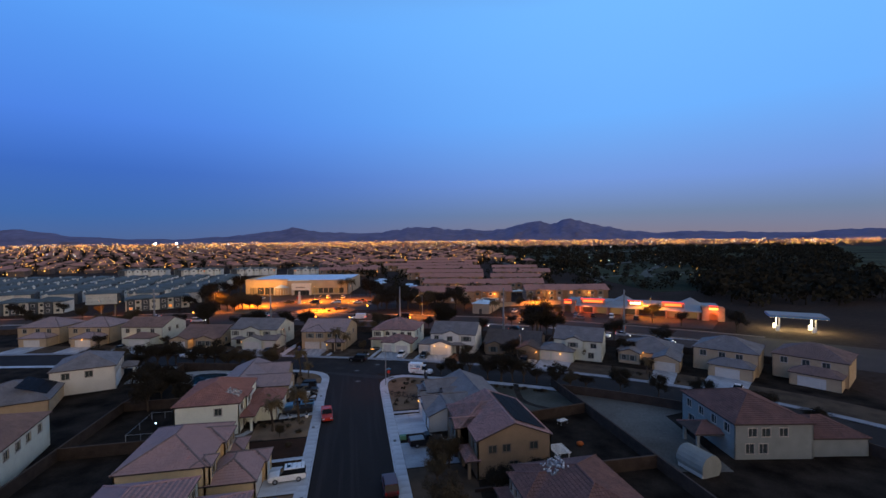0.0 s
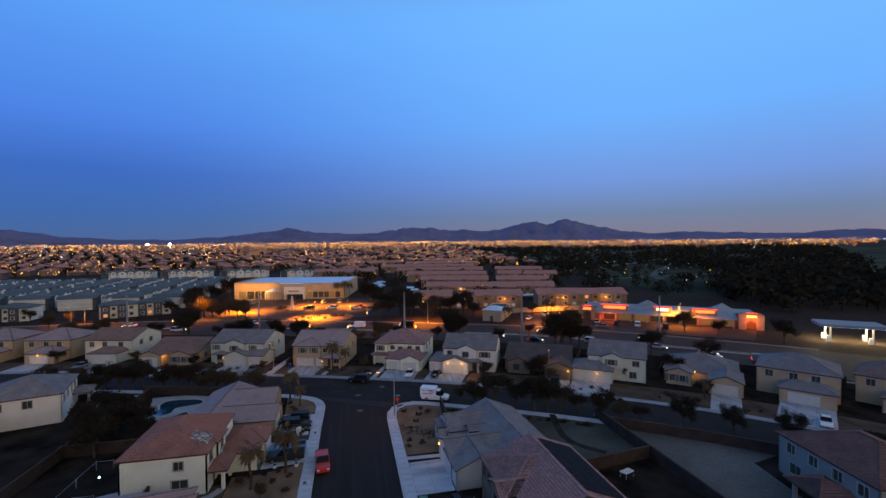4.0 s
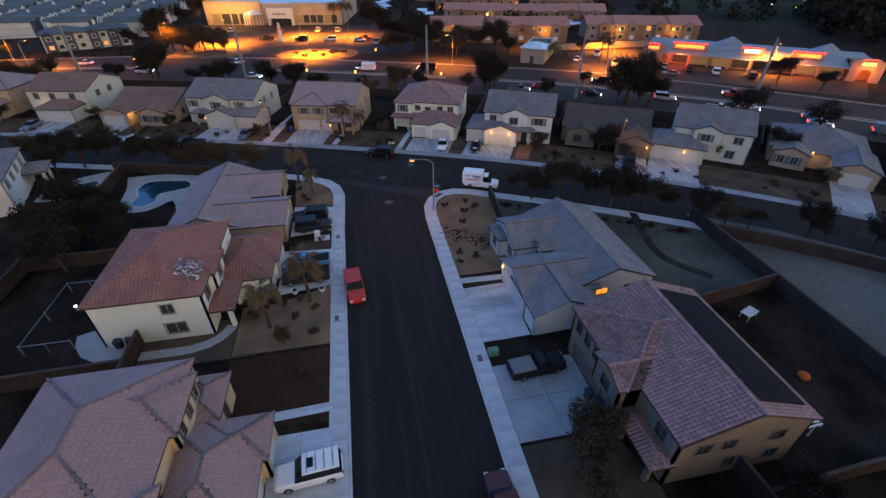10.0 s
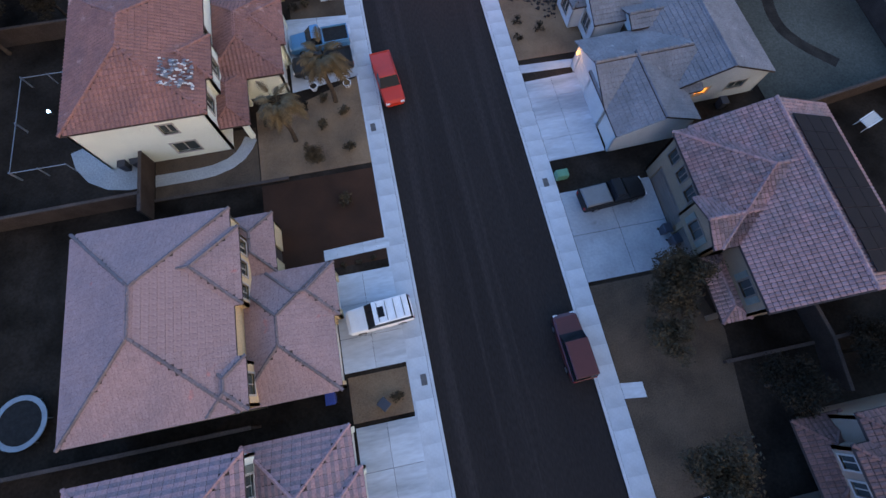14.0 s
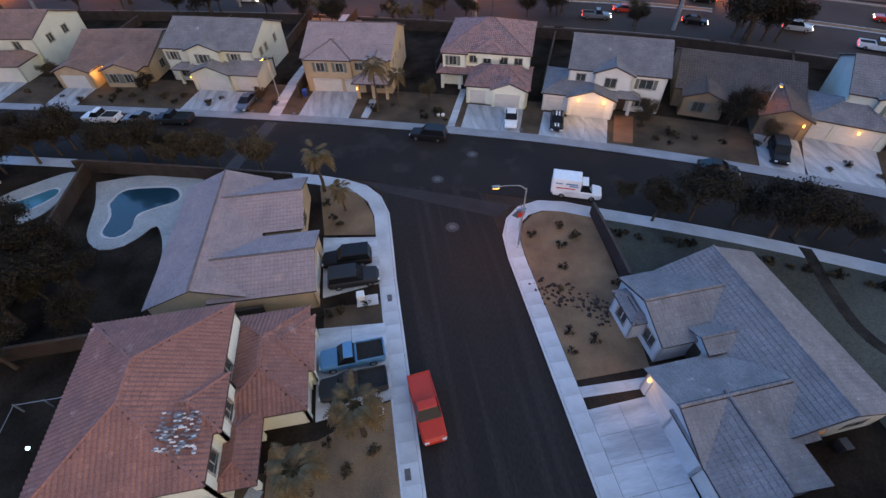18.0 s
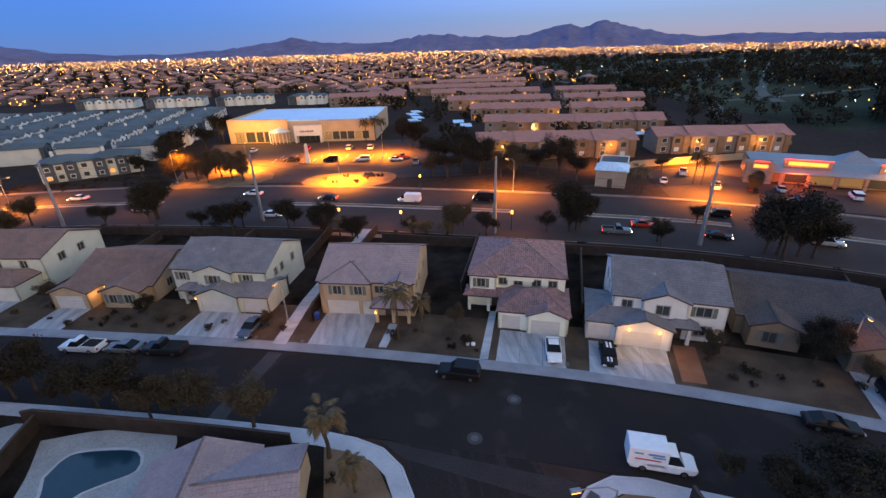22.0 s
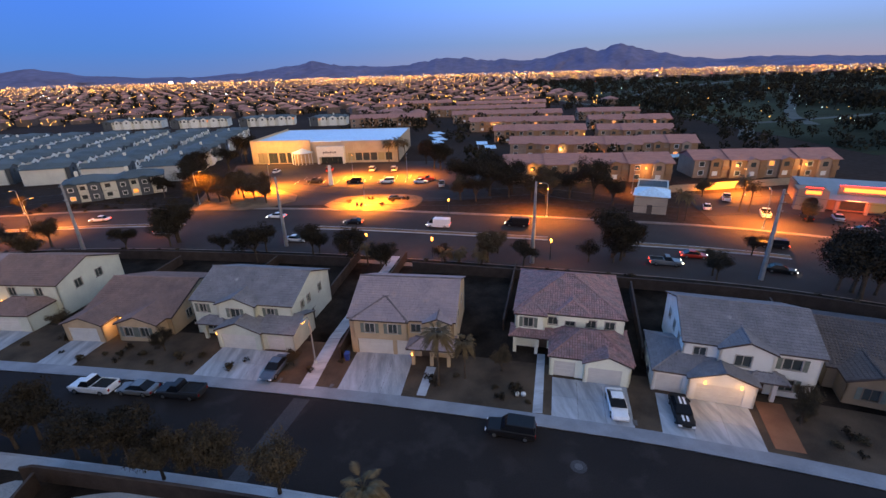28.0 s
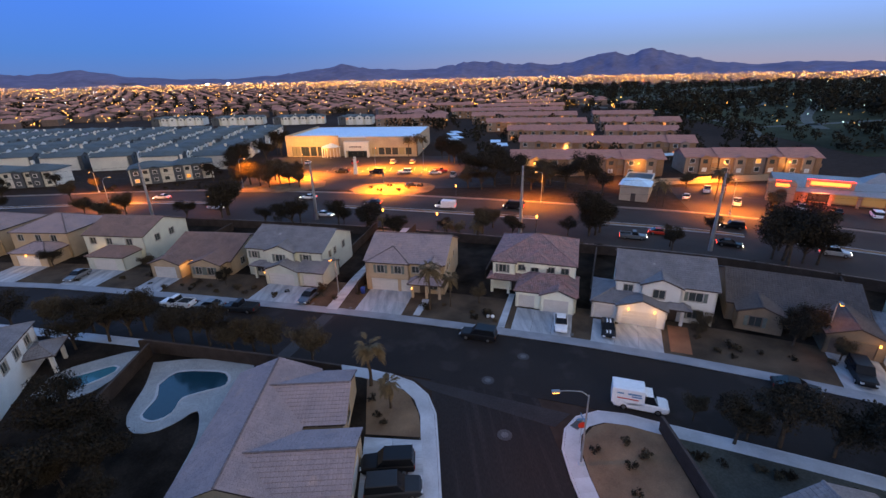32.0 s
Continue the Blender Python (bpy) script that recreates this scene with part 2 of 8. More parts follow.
WALLS = {
    "cream": material("cream_stucco", (0.84, 0.85, 0.71), (0.76, 0.77, 0.64), 0.6, 30.0, 0.95, 0.35),
    "white": material("white_stucco", (0.74, 0.73, 0.68), (0.66, 0.65, 0.60), 0.6, 30.0, 0.95, 0.35),
    "tan": material("tan_stucco", (0.50, 0.38, 0.25), (0.42, 0.32, 0.21), 0.6, 30.0, 0.95, 0.35),
    "pale": material("pale_green_stucco", (0.60, 0.62, 0.52), (0.52, 0.54, 0.46), 0.6, 30.0, 0.95, 0.35),
    "brown": material("brown_stucco", (0.36, 0.26, 0.19), (0.29, 0.21, 0.16), 0.6, 30.0, 0.95, 0.35),
    "dusty": material("dusty_tan_stucco", (0.27, 0.20, 0.135), (0.21, 0.16, 0.11), 0.6, 30.0, 0.95, 0.35),
    "straw": material("straw_stucco", (0.68, 0.52, 0.30), (0.60, 0.45, 0.27), 0.6, 30.0, 0.95, 0.35),
    "sage": material("sage_stucco", (0.27, 0.29, 0.27), (0.22, 0.235, 0.22), 0.6, 30.0, 0.95, 0.35),
    "grey": material("grey_stucco", (0.56, 0.59, 0.58), (0.47, 0.50, 0.50), 0.6, 30.0, 0.95, 0.35),
}
M["trim"] = material("painted_trim", (0.44, 0.41, 0.35), (0.37, 0.34, 0.30), 1.0, 30.0, 0.7, 0.1)
M["white_trim"] = material("white_painted_trim", (0.78, 0.78, 0.76), (0.70, 0.70, 0.68), 1.0, 30.0, 0.6, 0.1)
M["garage"] = material("garage_door_paint", (0.62, 0.60, 0.55), (0.55, 0.53, 0.49), 1.0, 40.0, 0.6, 0.1)
# Brown door and trim copies, darkened to carry the shade of a west-facing front.
M["garage2"] = material("shaded_brown_garage_paint", (0.15, 0.115, 0.092), (0.12, 0.095, 0.078), 1.0, 40.0, 0.6, 0.1)
M["trim2"] = material("shaded_brown_trim", (0.17, 0.13, 0.10), (0.14, 0.11, 0.088), 1.0, 30.0, 0.7, 0.1)
M["shutter"] = material("green_grey_shutter", (0.16, 0.18, 0.15), (0.12, 0.14, 0.12), 2.0, 40.0, 0.7, 0.2)
M["fascia"] = material("fascia_board", (0.36, 0.27, 0.22), (0.28, 0.22, 0.18), 1.0, 30.0, 0.8, 0.1)
M["underlay"] = material("roof_underlay", (0.085, 0.062, 0.055), (0.060, 0.046, 0.042), 1.0, 30.0, 0.9, 0.1)
M["glass"] = glossy("window_glass_over_blinds", (0.055, 0.066, 0.066), 0.10)
M["lit"] = glow("lit_window", (1.0, 0.30, 0.04), 1.0)
M["bulb"] = glow("warm_bulb", (1.0, 0.42, 0.07), 3.5)
M["door"] = material("dark_door", (0.08, 0.055, 0.04), (0.06, 0.045, 0.035), 2.0, 40.0, 0.6, 0.1)
M["metal"] = material("galvanised_steel", (0.34, 0.36, 0.38), (0.26, 0.28, 0.30), 1.5, 30.0, 0.5, 0.1, 0.6)
M["dark"] = material("dark_metal", (0.03, 0.03, 0.035), (0.05, 0.05, 0.05), 1.5, 30.0, 0.5, 0.1)
M["solar"] = material("solar_cells", (0.012, 0.012, 0.016), (0.008, 0.008, 0.011), 1.0, 30.0, 0.75, 0.0)


# ---- geometry ----
class Geo:
    def __init__(self):
        self.v, self.f = [], []

    def add(self, verts, faces):
        n = len(self.v)
        self.v += [tuple(p) for p in verts]
        self.f += [tuple(i + n for i in f) for f in faces]
        return self

    def box(self, x0, y0, z0, x1, y1, z1, c=0.0):
        """A box, its top edges chamfered by c."""
        x0, x1 = min(x0, x1), max(x0, x1)
        y0, y1 = min(y0, y1), max(y0, y1)
        if not c:
            return self.prism([(x0, y0), (x1, y0), (x1, y1), (x0, y1)], z0, z1)
        a = [(x0, y0, z0), (x1, y0, z0), (x1, y1, z0), (x0, y1, z0), (x0, y0, z1 - c), (x1, y0, z1 - c), (x1, y1, z1 - c), (x0, y1, z1 - c),
             (x0 + c, y0 + c, z1), (x1 - c, y0 + c, z1), (x1 - c, y1 - c, z1), (x0 + c, y1 - c, z1)]
        q = [(3, 2, 1, 0), (8, 9, 10, 11)]
        for k in range(4):
            j = (k + 1) % 4
            q += [(k, j, j + 4, k + 4), (k + 4, j + 4, j + 8, k + 8)]
        return self.add(a, q)

    def prism(self, poly, z0, z1):
        n = len(poly)
        area = sum(poly[i][0] * poly[(i + 1) % n][1] - poly[(i + 1) % n][0] * poly[i][1] for i in range(n))
        if area < 0:
            poly = poly[::-1]
        v = [(x, y, z0) for x, y in poly] + [(x, y, z1) for x, y in poly]
        f = [tuple(range(n - 1, -1, -1)), tuple(range(n, 2 * n))]
        f += [(i, (i + 1) % n, (i + 1) % n + n, i + n) for i in range(n)]
        return self.add(v, f)

    def strip(self, a, b, z0, z1):
        """A slab between two lines of points of one length."""
        n = len(a)
        v = [(*p, z0) for p in a] + [(*p, z0) for p in b] + [(*p, z1) for p in a] + [(*p, z1) for p in b]
        f = []
        for i in range(n - 1):
            f += [(2 * n + i, 3 * n + i, 3 * n + i + 1, 2 * n + i + 1), (i, i + 1, 2 * n + i + 1, 2 * n + i), (n + i, 3 * n + i, 3 * n + i + 1, n + i + 1)]
        f += [(0, 2 * n, 3 * n, n), (n - 1, 2 * n - 1, 4 * n - 1, 3 * n - 1)]
        return self.add(v, f)

    def tube(self, pts, radii, n=8, caps=True):
        rings = []
        for i, p in enumerate(pts):
            p = Vector(p)
            d = (Vector(pts[min(i + 1, len(pts) - 1)]) - Vector(pts[max(i - 1, 0)])).normalized()
            e = d.orthogonal().normalized()
            g = d.cross(e)
            r = radii[i] if hasattr(radii, "__len__") else radii
            rings.append([p + (e * math.cos(2 * math.pi * k / n) + g * math.sin(2 * math.pi * k / n)) * r for k in range(n)])
        v = [q for ring in rings for q in ring]
        f = [(i * n + k, i * n + (k + 1) % n, (i + 1) * n + (k + 1) % n, (i + 1) * n + k) for i in range(len(pts) - 1) for k in range(n)]
        if caps:
            f += [tuple(range(n - 1, -1, -1)), tuple(range((len(pts) - 1) * n, len(pts) * n))]
        return self.add(v, f)

    def ball(self, x, y, z, rx, ry=None, rz=None, n=8, m=5):
        ry, rz = ry or rx, rz or rx
        v = [(x, y, z - rz)]
        for j in range(1, m):
            a = -math.pi / 2 + math.pi * j / m
            v += [(x + rx * math.cos(a) * math.cos(2 * math.pi * k / n), y + ry * math.cos(a) * math.sin(2 * math.pi * k / n), z + rz * math.sin(a)) for k in range(n)]
        v.append((x, y, z + rz))
        e = len(v) - 1
        f = [(0, 1 + (k + 1) % n, 1 + k) for k in range(n)]
        for j in range(m - 2):
            f += [(1 + j * n + k, 1 + j * n + (k + 1) % n, 1 + (j + 1) * n + (k + 1) % n, 1 + (j + 1) * n + k) for k in range(n)]
        f += [(e, 1 + (m - 2) * n + k, 1 + (m - 2) * n + (k + 1) % n) for k in range(n)]
        return self.add(v, f)

    def weld(self):
        """Joins corners that lie on one another, so that a wall is one piece."""
        seen, at = {}, []
        for p in self.v:
            at.append(seen.setdefault((round(p[0], 4), round(p[1], 4), round(p[2], 4)), len(seen)))
        self.v = list(seen)
        self.f = [tuple(at[i] for i in f) for f in self.f]
        return self

    def mesh(self, name, mat, smooth=False):
        me = bpy.data.meshes.new(name)
        me.from_pydata(self.v, [], self.f)
        me.materials.append(mat)
        if smooth:
            me.shade_smooth()
        return me


def part(name, geo, mat, parent=None, label="", smooth=False, at=None):
    ob = new(name, geo.mesh(name, mat, smooth) if isinstance(geo, Geo) else geo)
    if parent is not None:
        ob.parent = parent
    if at is not None:
        ob.matrix_basis = at
    return tagged(ob, label)


def thing(name, label, category, m=None, group="", kind=""):
    ob = new(name)
    ob.empty_display_size = 0.3
    if m is not None:
        ob.matrix_basis = m
    return tagged(ob, label, category, group, kind)


def setting(name, geo, mat, label):
    return tagged(part(name, geo, mat), label, kind="structure")


def line(points, step=3.0):
    """A smooth line of points through a few (Catmull-Rom)."""
    p = [Vector(q) for q in points]
    p = [p[0] * 2 - p[1], *p, p[-1] * 2 - p[-2]]
    out = []
    for i in range(1, len(p) - 2):
        n = max(2, int((p[i + 1] - p[i]).length / step))
        for k in range(n):
            t = k / n
            out.append(0.5 * (2 * p[i] + (p[i + 1] - p[i - 1]) * t + (2 * p[i - 1] - 5 * p[i] + 4 * p[i + 1] - p[i + 2]) * t * t + (3 * p[i] - p[i - 1] - 3 * p[i + 1] + p[i + 2]) * t**3))
    out.append(p[-2])
    return [(q.x, q.y) for q in out]


def offset(pts, d):
    """The line moved d metres to its left."""
    out = []
    for i, p in enumerate(pts):
        a, b = pts[max(i - 1, 0)], pts[min(i + 1, len(pts) - 1)]
        t = Vector((b[0] - a[0], b[1] - a[1])).normalized()
        out.append((p[0] - t.y * d, p[1] + t.x * d))
    return out


def spot(pts, x):
    """The point of a line at that x, and its direction in degrees."""
    for a, b in zip(pts, pts[1:]):
        if a[0] <= x <= b[0]:
            k = (x - a[0]) / (b[0] - a[0])
            return a[0] + k * (b[0] - a[0]), a[1] + k * (b[1] - a[1]), math.degrees(math.atan2(b[1] - a[1], b[0] - a[0]))
    return *pts[-1], 0.0


# ---- ground, streets ----
g = Geo()
g.add([(-4800, -900, -0.06), (4800, -900, -0.06), (4800, 4800, -0.06), (-4800, 4800, -0.06)], [(0, 1, 2, 3)])
setting("ground", g, M["ground"], "brown desert ground reaching the horizon")

NCURB = line([(-190, 52), (-120, 49), (-80, 43.5), (-55, 37.3), (-30, 30.0), (-13, 24.5), (5, 17.9), (20, 11.6), (40, 1.2), (60, -12), (76, -27), (88, -45), (96, -70)], 2.5)
SCURB = offset(NCURB, -11.6)
BMED = line([(-420, 96), (-300, 101), (-180, 103), (-124, 102), (-92, 101.5), (-64, 98), (-24, 87.3), (4, 77.5), (35, 65.2), (55, 56.3), (70, 47), (90, 32), (120, 5), (160, -40)], 4)
BN = offset(BMED, 14.2)
BS = offset(BMED, -15.5)

road = Geo()
road.box(-6.0, -190, -0.04, 5.7, 14, 0.0)
setting("road_1", road, M["asphalt"], "dark asphalt residential street running to a junction")
road = Geo().strip(NCURB, SCURB, -0.045, 0.004)
setting("road_2", road, M["asphalt3"], "dark asphalt cross street, gently curving")
road = Geo().strip(BN, BS, -0.045, 0.0)
setting("road_3", road, M["asphalt2"], "wide worn asphalt boulevard")


def clip(pts, x0, x1):
    return [spot(pts, x0)[:2], *[p for p in pts if x0 < p[0] < x1], spot(pts, x1)[:2]]


# corner lines of the junction, kerb faces
WEST = [*[p for p in clip(SCURB, -190, -13.5)], (-10.5, 11.0), (-8.0, 9.3), (-6.4, 6.9), (-5.7, 3.8), (-5.75, -0.5), (-5.9, -6.0), (-5.9, -190)]
EAST = [(5.6, -190), (5.6, -5.5), (5.9, -2.2), (7.0, 0.3), (8.8, 1.9), (11.4, 2.5), (14.2, 1.7), *clip(SCURB, 17.0, 95)]


def band(name, pts, a, b, z, mat, label):
    setting(name, Geo().strip(offset(pts, a), offset(pts, b), -0.05, z), mat, label)


# lots: raised sheets of gravel and dirt behind the kerbs
setting("lots_west", Geo().prism([*WEST, (-190, -190)], -0.05, 0.10), M["dirt"], "dark dirt house lots")
setting("lots_east", Geo().prism([*EAST, (190, -70), (190, -190)], -0.05, 0.10), M["dirt"], "dark dirt house lots")
nb = clip(NCURB, -189, 95)
sb = clip(offset(BS, 0), -189, 110)
setting("lots_north", Geo().prism([*nb, *sb[::-1]], -0.05, 0.10), M["dirt"], "dirt and gravel house lots between two streets")
for nm, pts, s in (("west", WEST, -1), ("east", EAST, -1)):
    band("kerb_" + nm, pts, 0.0, 0.22 * s, 0.13, M["kerb"], "pale concrete kerb")
    band("pavement_" + nm, pts, 0.24 * s, 1.75 * s, 0.124, M["concrete"], "pale concrete pavement")
setting("front_yards", Geo().strip(offset(nb, 1.7), offset(nb, 10.5), 0.0, 0.112), M["gravel3"], "brown gravel front yards along the row of houses")
band("kerb_north", nb, 0.0, 0.22, 0.13, M["walk"], "pale concrete kerb")
band("pavement_north", nb, 0.24, 1.75, 0.135, M["walk"], "pale concrete pavement")
bs = clip(BS, -330, 120)
band("kerb_boulevard_south", bs, 0.0, -0.25, 0.13, M["dustkerb"], "pale concrete kerb of the boulevard")
band("pavement_boulevard_south", bs, -2.0, -3.6, 0.135, M["dustkerb"], "concrete pavement beside the boulevard")
bn = clip(BN, -330, 130)
band("kerb_boulevard_north", bn, 0.0, 0.25, 0.13, M["dustkerb"], "pale concrete kerb of the boulevard")
band("pavement_boulevard_north", bn, 0.3, 1.5, 0.12, M["dustkerb"], "concrete pavement beside the boulevard")
for a, b in ((-330, -60), (-27, 24), (38, 64), (70, 118)):
    mid = clip(BMED, a, b)
    setting("median", Geo().strip(offset(mid, 0.8), offset(mid, -0.8), -0.05, 0.12), M["gravel"], "raised gravel median strip")
    for d in (0.92, -0.76):
        setting("median_kerb", Geo().strip(offset(mid, d), offset(mid, d - 0.16), -0.05, 0.13), M["kerb"], "concrete kerb of the median")
M["paint"] = material("white_road_paint", (0.62, 0.62, 0.6), (0.4, 0.4, 0.4), 0.6, 12.0, 0.8, 0.1)


# ---- houses ----
def roof_faces(x0, y0, x1, y1, z, pitch, kind, ov=0.45):
    """Faces (eave edge first) and hip and ridge lines of a roof over a rectangle."""
    x0, y0, x1, y1 = x0 - ov, y0 - ov, x1 + ov, y1 + ov
    w, d = x1 - x0, y1 - y0
    A, B, C, D = (x0, y0, z), (x1, y0, z), (x1, y1, z), (x0, y1, z)
    if kind == "hip":
        if w >= d:
            h = z + d / 2 * pitch
            P, Q = (x0 + d / 2, (y0 + y1) / 2, h), (x1 - d / 2, (y0 + y1) / 2, h)
            F = [[A, B, Q, P], [B, C, Q], [C, D, P, Q], [D, A, P]]
            lines = [(P, Q), (A, P), (D, P), (B, Q), (C, Q)]
        else:
            h = z + w / 2 * pitch
            P, Q = ((x0 + x1) / 2, y0 + w / 2, h), ((x0 + x1) / 2, y1 - w / 2, h)
            F = [[A, B, P], [B, C, Q, P], [C, D, Q], [D, A, P, Q]]
            lines = [(P, Q), (A, P), (B, P), (C, Q), (D, Q)]
    elif kind == "gx":
        h = z + d / 2 * pitch
        P, Q = (x0, (y0 + y1) / 2, h), (x1, (y0 + y1) / 2, h)
        F = [[A, B, Q, P], [C, D, P, Q]]
        lines = [(P, Q)]
    else:
        h = z + w / 2 * pitch
        P, Q = ((x0 + x1) / 2, y0, h), ((x0 + x1) / 2, y1, h)
        F = [[B, C, Q, P], [D, A, P, Q]]
        lines = [(P, Q)]
    return F, lines


def tile_geo(faces, w=0.36, l=0.42, fill=0.95, rise=1.0, odd=None):
    """Rows of roof tiles, each proud of the one above, arched by rise; odd keeps every second row."""
    V, Fc = [], []
    for face in faces:
        p = [np.array(q, float) for q in face]
        u = p[1] - p[0]
        u /= np.linalg.norm(u)
        nrm = np.cross(p[1] - p[0], p[2] - p[0])
        nrm /= np.linalg.norm(nrm)
        if nrm[2] < 0:
            nrm = -nrm
        v = np.cross(nrm, u)
        P2 = [((q - p[0]) @ u, (q - p[0]) @ v) for q in p]
        us, vs = [q[0] for q in P2], [q[1] for q in P2]
        a = np.arange(min(us) + w / 2, max(us), w)
        b = np.arange(min(vs) + l / 2, max(vs), l)
        if not len(a) or not len(b):
            continue
        A_, B_ = np.meshgrid(a, b)
        A_, B_ = A_.ravel(), B_.ravel()
        ok = np.ones(len(A_), bool)
        sgn = 1 if sum(P2[i][0] * P2[(i + 1) % len(P2)][1] - P2[(i + 1) % len(P2)][0] * P2[i][1] for i in range(len(P2))) > 0 else -1
        for i in range(len(P2)):
            (ax, ay), (bx, by) = P2[i], P2[(i + 1) % len(P2)]
            ok &= sgn * ((bx - ax) * (B_ - ay) - (by - ay) * (A_ - ax)) > 0.02 * w
        if odd is not None:
            ok &= np.round((B_ - b[0]) / l).astype(int) % 2 == odd
        A_, B_ = A_[ok], B_[ok]
        n = len(A_)
        if not n:
            continue
        a_, b_ = 0.5 * w * fill, (0.5 - (1 - fill) * 0.9) * l
        shape = [(-a_, -b_, 0.045), (0, -b_, 0.045 + 0.075 * rise), (a_, -b_, 0.045), (-a_, 0.5 * l, 0.005), (0, 0.5 * l, 0.005 + 0.055 * rise), (a_, 0.5 * l, 0.005), (-a_, -b_, 0.0), (a_, -b_, 0.0)]
        base = sum(len(x) for x in V)
        pts = np.zeros((n, 8, 3))
        for k, (da, db, dn) in enumerate(shape):
            pts[:, k] = p[0] + np.outer(A_ + da, u) + np.outer(B_ + db, v) + dn * nrm
        V.append(pts.reshape(-1, 3))
        o = base + np.arange(n)[:, None] * 8
        for q in ((0, 1, 4, 3), (1, 2, 5, 4), (6, 7, 2, 1, 0)):
            Fc += (o + np.array(q)).tolist()
    return (np.concatenate(V).tolist() if V else []), Fc


LOOSE = []
# how much of its place a tile fills, and how far it is arched
TILE = {"mauve": (0.91, 0.7), "rust": (0.91, 0.7), "pink": (0.985, 0.15), "greypink": (0.985, 0.15), "grey": (0.98, 0.25), "striped": (0.97, 0.4)}


def wall_with_holes(G, ax, ay, bx, by, z0, z1, holes, th=0.2):
    """A wall from a to b, th thick to its left, with holes (u0, z0, u1, z1)."""
    L_ = math.hypot(bx - ax, by - ay)
    ux, uy = (bx - ax) / L_, (by - ay) / L_
    nx, ny = -uy, ux
    us = sorted({0.0, L_, *[h[0] for h in holes], *[h[2] for h in holes]})
    zs = sorted({z0, z1, *[h[1] for h in holes], *[h[3] for h in holes]})
    for u0, u1 in zip(us, us[1:]):
        for w0, w1 in zip(zs, zs[1:]):
            um, wm = (u0 + u1) / 2, (w0 + w1) / 2
            if any(h[0] < um < h[2] and h[1] < wm < h[3] for h in holes):
                continue
            c = [(ax + ux * s + nx * t, ay + uy * s + ny * t) for s, t in ((u0, 0), (u1, 0), (u1, th), (u0, th))]
            G.prism(c, w0, w1)


SIDE = {"f": lambda b: (b[0], b[2], b[1], b[2]), "r": lambda b: (b[1], b[2], b[1], b[3]), "b": lambda b: (b[1], b[3], b[0], b[3]), "l": lambda b: (b[0], b[3], b[0], b[2])}


